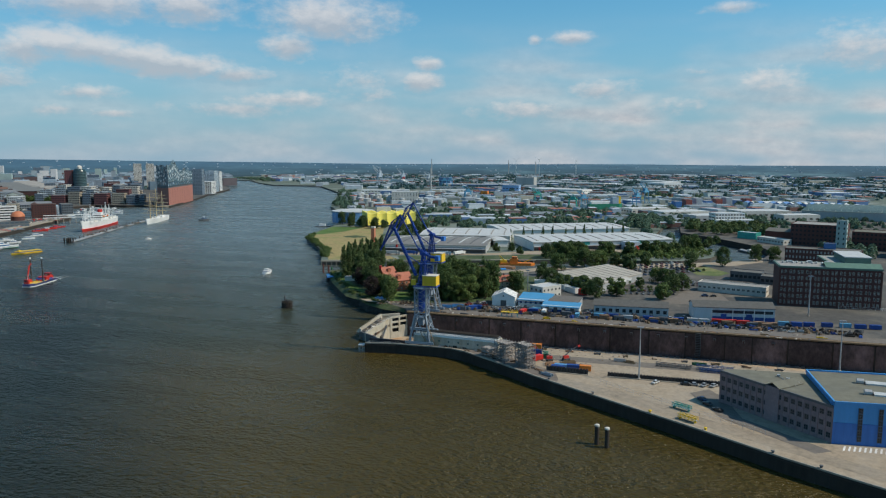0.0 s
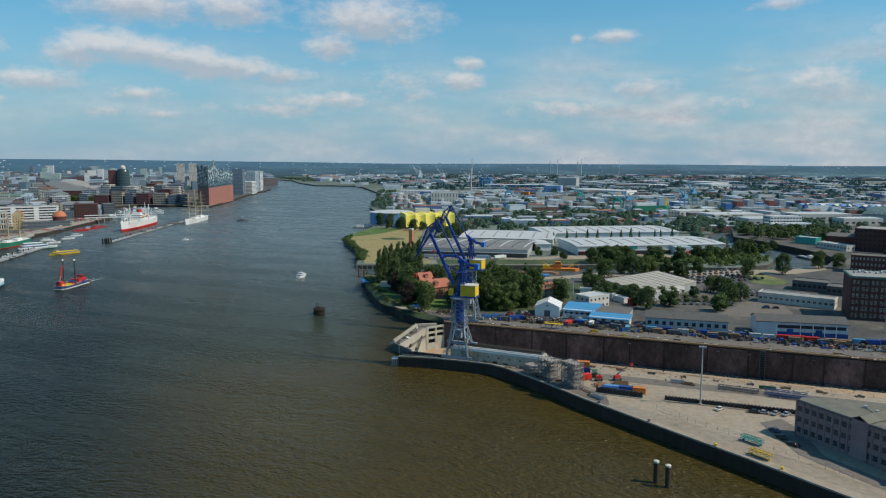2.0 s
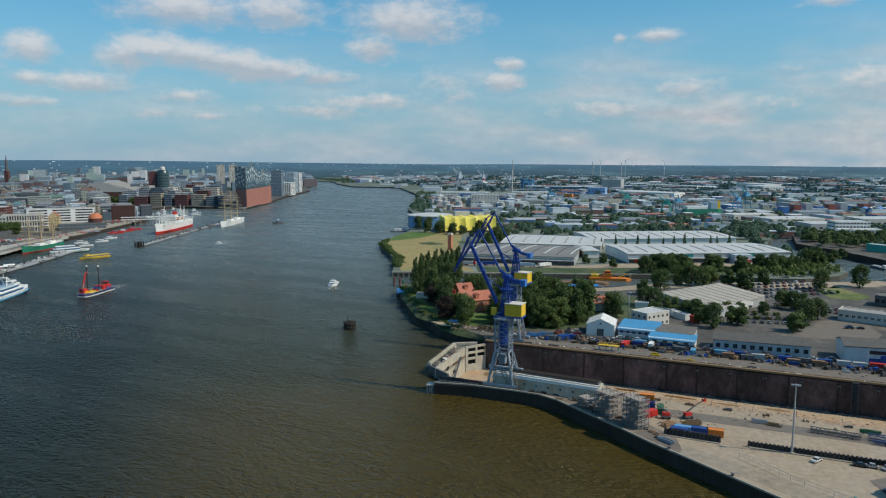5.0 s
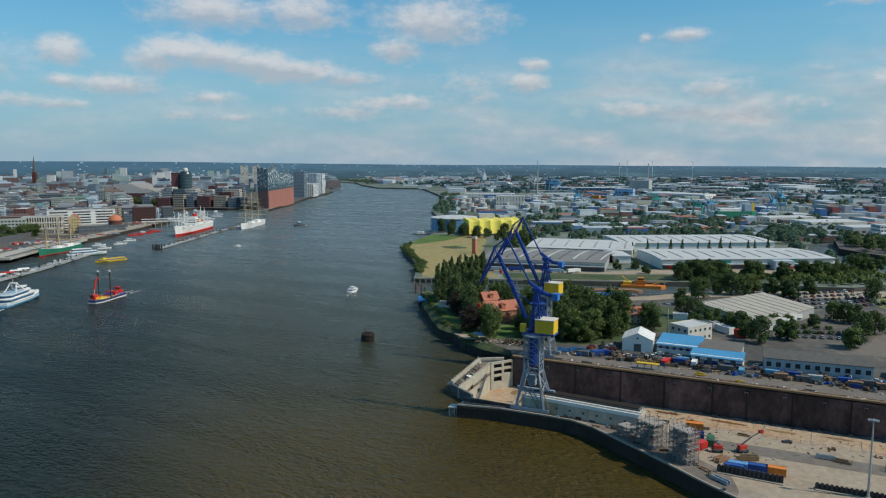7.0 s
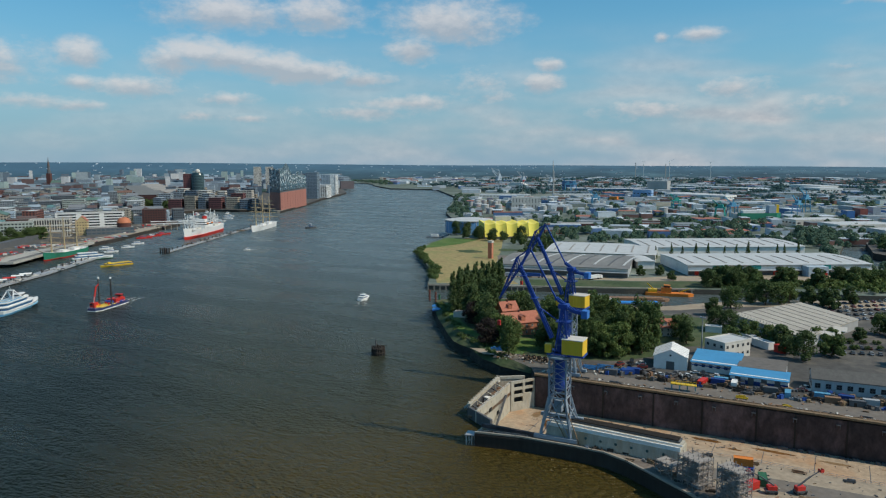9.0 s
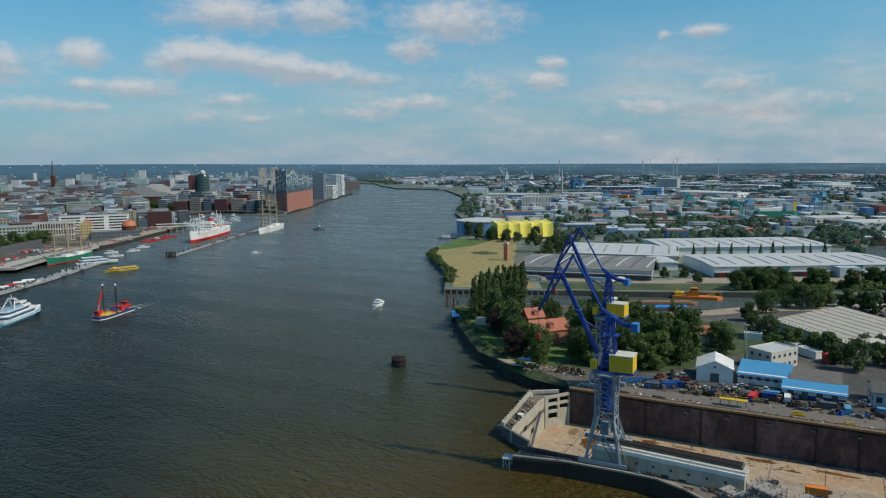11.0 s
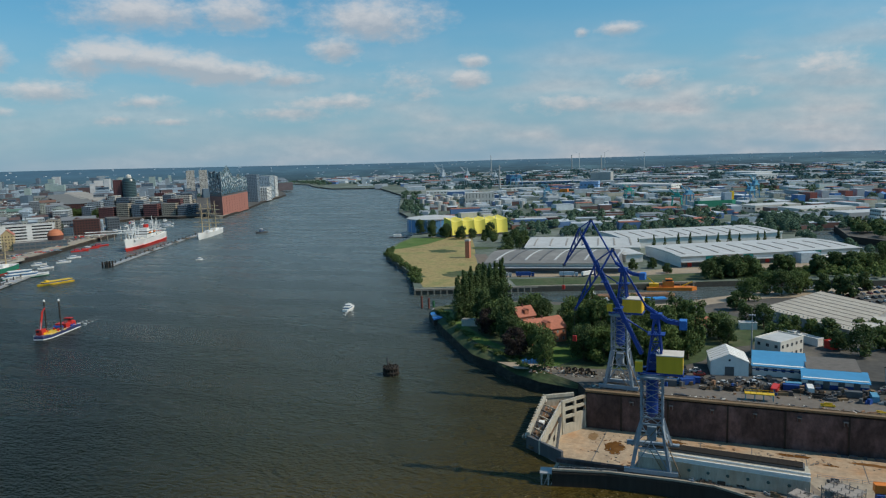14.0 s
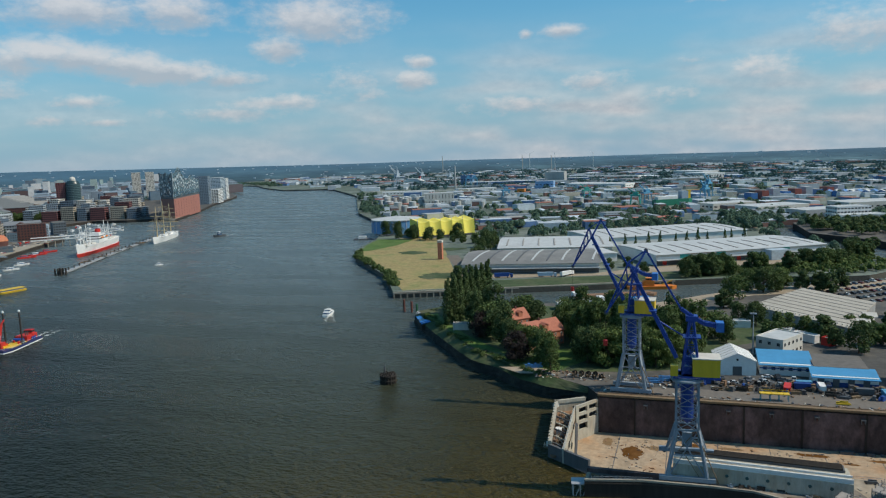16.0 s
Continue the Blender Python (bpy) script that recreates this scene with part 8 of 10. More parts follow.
building("curved_terminal", "low dark glazed terminal building", "building", -822, 425, 62, 22, 9, 56, NZ, SLATE, "flat", MIDROOF, floors=2, bay=6, win=(5, 2.2), glass=BLUEGLASS)


def dome_tower():
    g = thing("dome_tower", -814, 442, NZ, 0, "round brick tower with an orange dome", "tower")
    part("wall", Shape().lathe(0, 0, [(9.4, 0), (9.4, 14.5), (9.8, 15)], 28), BRICK, g)
    part("dome", Shape().lathe(0, 0, [(9.9, 15), (9.7, 16.2), (8.4, 19.0), (6.0, 21.6), (3.2, 22.8), (0.6, 23.1)], 28), mat("dome_orange", (0.50, 0.17, 0.08), 0.6), g, "orange dome")
    part("lantern", Shape().lathe(0, 0, [(1.2, 22.6), (1.2, 24), (0.2, 25)], 12), SLATE, g)


dome_tower()


hall_rnd = random.Random(12)
# the one pale tone paints bright glints onto some panes
HALLGLASS = island_mat("bent_hall_glass", [(0.07, 0.13, 0.16), (0.12, 0.20, 0.23), (0.04, 0.08, 0.11), (0.10, 0.17, 0.20), (0.06, 0.11, 0.14), (0.50, 0.56, 0.57)], 0.12)


def concert_hall():
    """Glass hall with a peaked wave roof on a brick warehouse."""
    g = thing("concert_hall", -935, 915, NZ, 0, "glass concert hall with a peaked roof on a red brick base", "concert hall")
    q = [(-42, 14), (14, -16), (-78, 178), (-118, 190)]
    part("brick_base", Shape().prism(q, -2, 37), mat("dull_red_brick", (0.36, 0.15, 0.115), 0.9, var=0.2, scale=0.2), g, "red brick warehouse base")
    part("plaza_gap", Shape().prism([(x * 0.97 - 1, y * 0.98) for x, y in q], 37, 41), SLATE, g)
    # glass body, its roof rising and falling in waves
    rows = []
    n = 14
    for j in range(2):
        a, b = (Vector(q[0]), Vector(q[3])) if j == 0 else (Vector(q[1]), Vector(q[2]))
        rows.append([a.lerp(b, i / n) for i in range(n + 1)])
    def top(i, j):
        u = i / n
        if j:
            return 70 + 28 * math.exp(-((u - 0.22) / 0.15) ** 2) + 14 * math.exp(-(u / 0.07) ** 2) + 10 * math.exp(-((u - 0.68) / 0.1) ** 2)
        return 66 + 22 * math.exp(-(u / 0.12) ** 2)
    s = Shape()
    m = [[Vector((p.x, p.y)) for p in r] for r in rows]
    grid = []
    for i in range(n + 1):
        line = []
        for k in range(5):
            v = k / 4
            p = m[0][i].lerp(m[1][i], v)
            sag = 4 * abs(math.sin(2 * math.pi * v))
            line.append((p.x, p.y, top(i, 0) * (1 - v) + top(i, 1) * v - sag))
        grid.append(line)
    vs = [p for line in grid for p in line]
    fs = [(i * 5 + k, i * 5 + k + 1, (i + 1) * 5 + k + 1, (i + 1) * 5 + k) for i in range(n) for k in range(4)]
    part("roof", Shape().add(vs, fs), LIGHTROOF, g, "pale wave-shaped roof")
    for j in range(2):
        for i in range(n):
            p, r = m[j][i], m[j][i + 1]
            bay = Shape()
            out = Vector((r.y - p.y, p.x - r.x)).normalized() * (1 if j else -1)
            for c in range(3):
                for k in range(9):
                    a, b = p.lerp(r, c / 3 + .01), p.lerp(r, (c + 1) / 3 - .01)
                    za = [41 + (top(i, j) * (1 - f) + top(i + 1, j) * f - 41) * q / 9 for f in (c / 3, (c + 1) / 3) for q in (k, k + 1)]
                    o = [out * hall_rnd.uniform(0, 0.7) for q in range(4)]
                    bay.add([(a.x + o[0].x, a.y + o[0].y, za[0]), (b.x + o[1].x, b.y + o[1].y, za[2]), (b.x + o[2].x, b.y + o[2].y, za[3] - .3), (a.x + o[3].x, a.y + o[3].y, za[1] - .3)], [(0, 1, 2, 3)])
            part("glass_bay", bay, HALLGLASS, g, kind="stuff")
    for i in (0, n):
        line = grid[i]
        end, d0 = Shape(), (Vector(line[4][:2]) - Vector(line[0][:2])).normalized()
        out = Vector((d0.y, -d0.x)) * (1 if i == 0 else -1)
        for k in range(4):
            for c in range(3):
                a, b = (Vector(line[k]).lerp(Vector(line[k + 1]), f) for f in (c / 3 + 0.01, (c + 1) / 3 - 0.01))
                for fl in range(11):
                    o = [out * hall_rnd.uniform(0, 0.7) for w in range(4)]
                    za = [41 + (e.z - 41) * f / 11 for e in (a, b) for f in (fl, fl + 1)]
                    end.add([(a.x + o[0].x, a.y + o[0].y, za[0]), (b.x + o[1].x, b.y + o[1].y, za[2]), (b.x + o[2].x, b.y + o[2].y, za[3] - .3), (a.x + o[3].x, a.y + o[3].y, za[1] - .3)], [(0, 1, 2, 3)])
        part("glass_end", end, HALLGLASS, g, kind="stuff")
    # mullions and pale window surrounds
    fr = Shape()
    for i in range(n + 1):
        p = m[1][i]
        fr.beam((p.x + .2, p.y - .2, 41), (p.x + .2, p.y - .2, top(i, 1)), 0.3)
        for z in range(46, 80, 6):
            if i < n and (i * 7 + z) % 3 == 0:
                r = m[1][i].lerp(m[1][i + 1], 0.5)
                fr.block(r.x + 0.3, r.y - 0.3, z, 2.2, 1.0, 2.4, 115)
    part("mullions", fr, mat("pale_frame", (0.55, 0.6, 0.62), 0.4), g, kind="stuff")
    w = Shape()
    d = (Vector(q[2]) - Vector(q[1])).normalized()
    L = (Vector(q[2]) - Vector(q[1])).length
    ang = math.degrees(math.atan2(d.y, d.x))
    for k in range(9):
        for fl in range(6):
            w.box(10 + k * 21, 11.4 + k * 21, -0.12, 0.02, 4 + fl * 5.4, 7 + fl * 5.4)
    part("slot_windows", w, GLASS, g, kind="stuff", m=pose(q[1][0], q[1][1], 0, 0, 0, ang))
    e = structure("quay_apron", Shape().prism([(-918, 884), (-913, 887), (-1008, 1072), (-1040, 1120), (-1052, 1112), (-960, 900)], NZ - 6, NZ + 0.4), COPING, "pale concrete quay under the concert hall", "quay")


concert_hall()
def round_tower():
    g = thing("glass_tower", -1243, 975, NZ, 0, "round dark teal glass office tower with a pale cap", "tower")
    part("core", Shape().lathe(0, 0, [(14.5, 0), (14.5, 70), (12.5, 74), (11, 76)], 28), mat("dark_tower_glass", (0.025, 0.055, 0.065), 0.3), g)
    band = Shape().lathe(0, 0, [(14.9, 0), (14.9, 1.1)], 28).mesh("floor_band")
    for k in range(19):
        part("floor_band", band, mat("teal_band", (0.11, 0.17, 0.18), 0.5), g, m=pose(0, 0, 3 + 3.6 * k))
    part("podium", Shape().lathe(0, 0, [(17, 0), (17, 14), (16, 14.5)], 28), mat("tan_office", (0.38, 0.33, 0.26)), g, "tan stone podium")
    part("cap", Shape().lathe(0, 0, [(6, 76), (6, 80), (4.5, 83), (1, 84.5)], 18), OFFW, g, "pale round cap")


round_tower()
building("brick_tower", "slim dark red tower beside the glass tower", "tower", -1266, 968, 18, 24, 72, 30, NZ, mat("plum_brick", (0.16, 0.06, 0.06), 0.8), "flat", SLATE, floors=18, bay=4, win=(1.6, 1.8))
building("riverside_block", "white terraced apartment block by the river", "building", -1185, 1370, 40, 60, 34, 25, NZ, WHITE, "flat", LIGHTROOF, floors=9, bay=5, win=(3.4, 2))
building("riverside_tower", "glazed apartment tower by the river", "building", -1226, 1450, 26, 60, 62, 25, NZ, mat("pale_glazed", (0.40, 0.46, 0.50), 0.4), "flat", LIGHTROOF, floors=17, bay=4, win=(2.8, 2), glass=BLUEGLASS)
building("riverside_tower", "glazed apartment tower by the river", "building", -1262, 1520, 26, 40, 58, 25, NZ, WHITE, "flat", LIGHTROOF, floors=16, bay=4, win=(2.8, 2), glass=BLUEGLASS)
building("riverside_tower", "tall grey tower behind the concert hall", "building", -1160, 1300, 30, 30, 70, 25, NZ, mat("blue_grey_office", (0.17, 0.21, 0.25), 0.5), "flat", MIDROOF, floors=18, bay=4, win=(2.8, 2), glass=BLUEGLASS)
OFFICES = [(mat("blue_grey_office", (0.17, 0.21, 0.25), 0.5), "blue-grey glazed"), (mat("tan_office", (0.38, 0.33, 0.26), 0.7), "tan"), (mat("silver_office", (0.34, 0.38, 0.41), 0.5), "silver"), (mat("plum_brick", (0.16, 0.06, 0.06), 0.8), "dark brick"), (OFFW, "off-white")]
rnd = random.Random(41)
for row in range(7):
    for k in range(7):
        u, v = -115 + k * 32 + 10 * (row % 2), 22 + row * 40
        x, y = -1083 + 0.9 * u - 0.7 * v + rnd.uniform(-3, 3), 866 + 0.44 * u + 0.72 * v + rnd.uniform(-3, 3)
        if x > -1008 - (y - 929) * 0.43 or math.hypot(x + 1243, y - 975) < 40 or math.hypot(x + 1266, y - 968) < 32:
            continue
        m, l = OFFICES[(k * 3 + row * 2 + (k // 3)) % 5]
        h = rnd.choice((20, 24, 27, 31, 34)) + (5 if row > 1 else 0)
        building("office_block", "%s riverside office block with ribbon windows" % l, "building", x, y, rnd.uniform(23, 30), rnd.uniform(15, 21), h, 26 + rnd.choice((0, 90)) + rnd.uniform(-6, 6), NZ, m, "flat", rnd.choice((MIDROOF, LIGHTROOF, DARKROOF)), floors=max(4, int(h / 3.7)), bay=3.2, win=(2.5, 1.9), group="riverside offices")
for x, y in ((-1580, 1535), (-1548, 1556)):
    building("office_block", "pale tall tower slab in the city", "building", x, y, 24, 22, 82, 40, NZ, OFFW, "flat", LIGHTROOF, floors=22, bay=3.5, win=(2.2, 1.8))
for k in range(7):
    building("brick_warehouse", "old brick warehouse with a copper-edged roof", "warehouse", -1290 - k * 62, 880 + k * 42, 54, 26, 27, 36, NZ, BRICK, "gable", mat("slate_roof", (0.16, 0.17, 0.17), 0.7), 7, 6, 4, (1.6, 2.4), ridge="x", group="brick warehouse row")
    building("brick_warehouse", "old brick warehouse with a steep roof", "warehouse", -1340 - k * 62, 960 + k * 44, 54, 26, 28, 36, NZ, BRICK, "gable", MIDROOF, 7, 6, 4, (1.6, 2.4), ridge="x", group="brick warehouse row")


def church(x, y, h, label):
    g = thing("church", x, y, NZ, 30, label, "church")
    part("nave", Shape().box(8, 60, -12, 12, 0, 22), BRICK, g)
    part("nave_roof", Shape().gable(8, 60, -13, 13, 22, 12, 0.4), COPPER, g)
    part("tower", Shape().box(-7, 7, -7, 7, 0, h * 0.5), BRICK, g)
    part("belfry", Shape().lathe(0, 0, [(6.5, h * .5), (6, h * .62), (4.2, h * .64), (4.2, h * .72)], 8), SLATE, g)
    part("spire", Shape().lathe(0, 0, [(4.4, h * .72), (2.0, h * .86), (0.2, h)], 8), mat("spire_brown", (0.13, 0.09, 0.075), 0.7), g, "dark brown spire")


church(-2430, 1365, 118, "brick church with a tall dark spire")

# city blocks
rnd = random.Random(77)
WALLS = [mat("cool_render", (0.38, 0.41, 0.42), 0.8), BRICK, mat("tan_office", (0.38, 0.33, 0.26)), mat("steel_grey_facade", (0.25, 0.285, 0.31), 0.6), WHITE, mat("grey_green_render", (0.36, 0.40, 0.36)), mat("red_brick_wall", (0.19, 0.075, 0.06), 0.9), mat("dark_office", (0.10, 0.12, 0.14))]
ROOFS = [mat("cool_roof_felt", (0.19, 0.205, 0.22), 0.9), DARKROOF, DARKROOF, LIGHTROOF]
WORD = {0: "off-white", 1: "dark brick", 2: "tan", 3: "grey", 4: "white", 5: "grey-green", 6: "red brick", 7: "dark glazed"}
NEAR_CITY = [(-920, 330), (-1000, 480), (-900, 560), (-960, 690), (-1180, 760), (-1700, 1180), (-2100, 900), (-1900, 250), (-1300, 60), (-960, 180)]
keep = [(-880, 436, 60, 60), (-868, 366, 45, 40), (-868, 300, 50, 45), (-1246, 976, 50, 50)]
CANAL = [(-1042, 702), (-1080, 712), (-1180, 735), (-1300, 795), (-1450, 905), (-1700, 1090), (-1960, 1275), (-1985, 1240), (-1720, 1050), (-1470, 860), (-1320, 750), (-1190, 690), (-1090, 655), (-1000, 662)]
structure("inner_canal", Shape().prism(CANAL, NZ - 4, NZ + 0.12, side=False), WATER, "grey inner canal between the warehouses", "water")
blocks = []
for x, y in scatter(NEAR_CITY, 46, 51, keep):
    if inside((x, y), CANAL) or inside((x + 14, y - 18), CANAL) or inside((x - 14, y + 18), CANAL):
        continue
    blocks.append((x, y))
    i = rnd.choice((0, 1, 3, 6, 2, 3, 5, 5, 7, 7, 3))
    h = rnd.choice((14, 17, 20, 23, 26))
    flat = rnd.random() < 0.62
    building("city_block", "%s city block with a %s roof" % (WORD[i], "flat" if flat else "pitched"), "building", x, y, rnd.uniform(26, 52), rnd.uniform(16, 28), h, 48 + rnd.choice((0, 90)) + rnd.uniform(-8, 8), NZ, WALLS[i], "flat" if flat else "gable",
             rnd.choice(ROOFS) if flat else rnd.choice((mat("slate_roof", (0.16, 0.17, 0.17)), DARKROOF, COPPER, mat("cool_roof_felt", (0.19, 0.205, 0.22)), mat("brown_tile_roof", (0.16, 0.095, 0.075), 0.8))), 5, int(h / 3.5), 3.6, (2.3, 2.0), group="city blocks")


def far_blocks(name, poly, gap, seed, hs, ws, z, wall_cols, roof_cols, label, rot=48, limit=900, z_of=None):
    r = random.Random(seed)
    w, t = Shape(), Shape()
    for x, y in scatter(poly, gap, seed)[:limit]:
        a, b, h, ro = r.uniform(*ws), r.uniform(*ws) * 0.6, r.uniform(*hs), rot + r.choice((0, 90)) + r.uniform(-12, 12)
        zz = z_of(x, y) if z_of else z
        w.block(x, y, zz - 1, a, b, h + 1, ro)
        t.block(x, y, zz + h, a * 0.97, b * 0.97, 0.8, ro)
    tagged(part(name, w, island_mat(name + "_walls", wall_cols)), label, "buildings", "", "stuff")
    tagged(part(name + "_roofs", t, island_mat(name + "_roof_felt", roof_cols)), "flat and pitched roofs of " + label, "roofs", "", "stuff")


def city_infill(name, poly, gap, seed, taken, label):
    """Small houses between the large blocks: walls, roofs, rows of windows and roof boxes, too many to count."""
    r = random.Random(seed)
    w, t, gl, bx = Shape(), Shape(), Shape(), Shape()
    for x, y in scatter(poly, gap, seed):
        if any((x - a) ** 2 + (y - b) ** 2 < 22 ** 2 for a, b in taken) or any(abs(x - a) < c * .8 and abs(y - b) < d * .8 for a, b, c, d in keep):
            continue
        a, b, h = r.uniform(10, 27), r.uniform(9, 15), r.choice((9, 12, 13, 16, 17, 19, 22))
        ro = 48 + r.choice((0, 90)) + r.uniform(-10, 10)
        m = pose(x, y, NZ, 0, 0, ro)
        w.block(x, y, NZ - 1, a, b, h + 1, ro)
        if r.random() < 0.5:
            v = [m @ Vector(q) for q in ((-a / 2 - .3, -b / 2 - .3, h), (a / 2 + .3, -b / 2 - .3, h), (a / 2 + .3, b / 2 + .3, h), (-a / 2 - .3, b / 2 + .3, h), (-a / 2, 0, h + b * .32), (a / 2, 0, h + b * .32))]
            t.add(v, [(0, 1, 5, 4), (2, 3, 4, 5), (1, 2, 5), (3, 0, 4), (3, 2, 1, 0)])
        else:
            t.block(x, y, NZ + h, a + .5, b + .5, 0.5, ro)
            for k in range(r.randint(1, 4)):
                c = m @ Vector((r.uniform(-.4, .4) * a, r.uniform(-.35, .35) * b, 0))
                bx.block(c.x, c.y, NZ + h + .5, r.uniform(1.5, 5), r.uniform(1.5, 4), r.uniform(1, 3), ro)
        for fl in range(int(h / 3.3)):
            z0 = 1.2 + fl * 3.3
            for sy in (-1, 1):
                for k in range(int(a / 2.8)):
                    u = -a / 2 + (k + .5) * a / int(a / 2.8)
                    v = [m @ Vector(q) for q in ((u - .75, sy * (b / 2 + .05), z0), (u + .75, sy * (b / 2 + .05), z0), (u + .75, sy * (b / 2 + .05), z0 + 1.7), (u - .75, sy * (b / 2 + .05), z0 + 1.7))]
                    gl.add(v, [(0, 1, 2, 3) if sy < 0 else (3, 2, 1, 0)])
            for sx in (-1, 1):
                for k in range(int(b / 3)):
                    u = -b / 2 + (k + .5) * b / int(b / 3)
                    v = [m @ Vector(q) for q in ((sx * (a / 2 + .05), u - .7, z0), (sx * (a / 2 + .05), u + .7, z0), (sx * (a / 2 + .05), u + .7, z0 + 1.7), (sx * (a / 2 + .05), u - .7, z0 + 1.7))]
                    gl.add(v, [(0, 1, 2, 3) if sx > 0 else (3, 2, 1, 0)])
    tagged(part(name, w, island_mat(name + "_render", HAZY_CITYW)), label, "buildings", "", "stuff")
    tagged(part(name + "_roofs", t, island_mat(name + "_roofing", HAZY_CITYR)), "small city roofs of mixed felt, slate and copper", "roofs", "", "stuff")
    tagged(part(name + "_windows", gl, GLASS), "rows of small dark windows of city houses", "windows", "", "stuff")
    tagged(part(name + "_roof_boxes", bx, island_mat(name + "_plant", [(0.5, 0.5, 0.5), (0.3, 0.31, 0.32), (0.62, 0.63, 0.62)])), "pale plant rooms and vents on city roofs", "roof boxes", "", "stuff")


# city wall and roof colours, less red and more blue for painted haze
HAZY_CITYW = [(0.249, 0.302, 0.347), (0.120, 0.079, 0.078), (0.344, 0.422, 0.483), (0.163, 0.206, 0.247), (0.073, 0.110, 0.152), (0.146, 0.120, 0.126), (0.396, 0.480, 0.557), (0.116, 0.173, 0.221)]
HAZY_CITYR = [(0.129, 0.161, 0.194), (0.069, 0.086, 0.105), (0.258, 0.322, 0.373), (0.112, 0.077, 0.074), (0.103, 0.206, 0.215), (0.370, 0.442, 0.504), (0.090, 0.115, 0.147)]
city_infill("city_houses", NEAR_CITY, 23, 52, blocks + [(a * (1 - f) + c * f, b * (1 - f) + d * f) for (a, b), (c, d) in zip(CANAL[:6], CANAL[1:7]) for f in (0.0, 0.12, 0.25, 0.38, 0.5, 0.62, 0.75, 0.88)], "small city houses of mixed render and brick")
far_blocks("far_city", [(-1950, 200), (-2150, 900), (-1750, 1230), (-1250, 1250), (-1450, 1900), (-1750, 2250), (-2700, 3450), (-3700, 3000), (-3700, 600), (-2600, 0)], 44, 61, (12, 30), (26, 62), NZ, HAZY_CITYW, HAZY_CITYR, "distant city blocks beyond the river", limit=1300)
far_blocks("far_high_rise", [(-2000, 800), (-1900, 1500), (-2600, 2900), (-3500, 2800), (-3500, 900)], 170, 63, (38, 62), (24, 44), NZ, [(0.25, 0.3, 0.33), (0.5, 0.5, 0.5), (0.12, 0.16, 0.2), (0.3, 0.38, 0.36)], HAZY_CITYR, "distant office towers of the city", limit=50)
# port colours, cooled the same way to paint in haze
HAZY_PORTW = [(0.473, 0.518, 0.546), (0.344, 0.384, 0.420), (0.215, 0.115, 0.095), (0.103, 0.192, 0.357), (0.430, 0.403, 0.336), (0.533, 0.595, 0.630)]
HAZY_PORTR = [(0.387, 0.432, 0.473), (0.258, 0.288, 0.304), (0.155, 0.168, 0.179), (0.499, 0.557, 0.598), (0.310, 0.125, 0.084), (0.310, 0.365, 0.410), (0.189, 0.211, 0.221)]
far_blocks("port_sheds", [(-560, 1000), (-380, 720), (-200, 700), (130, 760), (250, 1000), (420, 1000), (600, 1900), (-200, 2100), (-640, 1640), (-760, 1400)], 40, 65, (4, 10), (12, 56), PZ, HAZY_PORTW, HAZY_PORTR, "distant port sheds with pale roofs", 25, 420)
far_blocks("far_port", [(-1500, 2250), (-900, 1750), (-400, 1800), (900, 1800), (2600, 2600), (2300, 3300), (0, 3900), (-2300, 3300)], 72, 66, (5, 12), (18, 110), PZ, HAZY_PORTW, HAZY_PORTR, "far pale industrial sheds of the port", 25, 560)
far_blocks("far_right_sheds", [(420, 500), (900, 520), (1800, 1300), (2600, 2500), (1000, 1800), (480, 1000)], 80, 67, (7, 18), (24, 80), YZ, HAZY_PORTW, HAZY_PORTR, "far factory buildings with pale roofs", -22, 240)


def rise_z(x, y):
    r = math.hypot(x - 50, y + 250)
    return 3.0 + rise_top(math.degrees(math.atan2(x - 50, y + 250))) * max(0, min(1, (r - 3900) / 1080)) ** 1.15


RING = [(50 + 4960 * math.sin(radians(a)), -250 + 4960 * math.cos(radians(a))) for a in range(-75, 31, 5)] + [(50 + 3950 * math.sin(radians(a)), -250 + 3950 * math.cos(radians(a))) for a in range(30, -76, -5)]
# blue-pale walls: haze painted in, and shaded sides lightened by colour
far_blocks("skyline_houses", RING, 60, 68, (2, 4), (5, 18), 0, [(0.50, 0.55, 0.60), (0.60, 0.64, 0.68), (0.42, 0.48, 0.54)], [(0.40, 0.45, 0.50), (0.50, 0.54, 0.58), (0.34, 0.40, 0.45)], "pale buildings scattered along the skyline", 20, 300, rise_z)


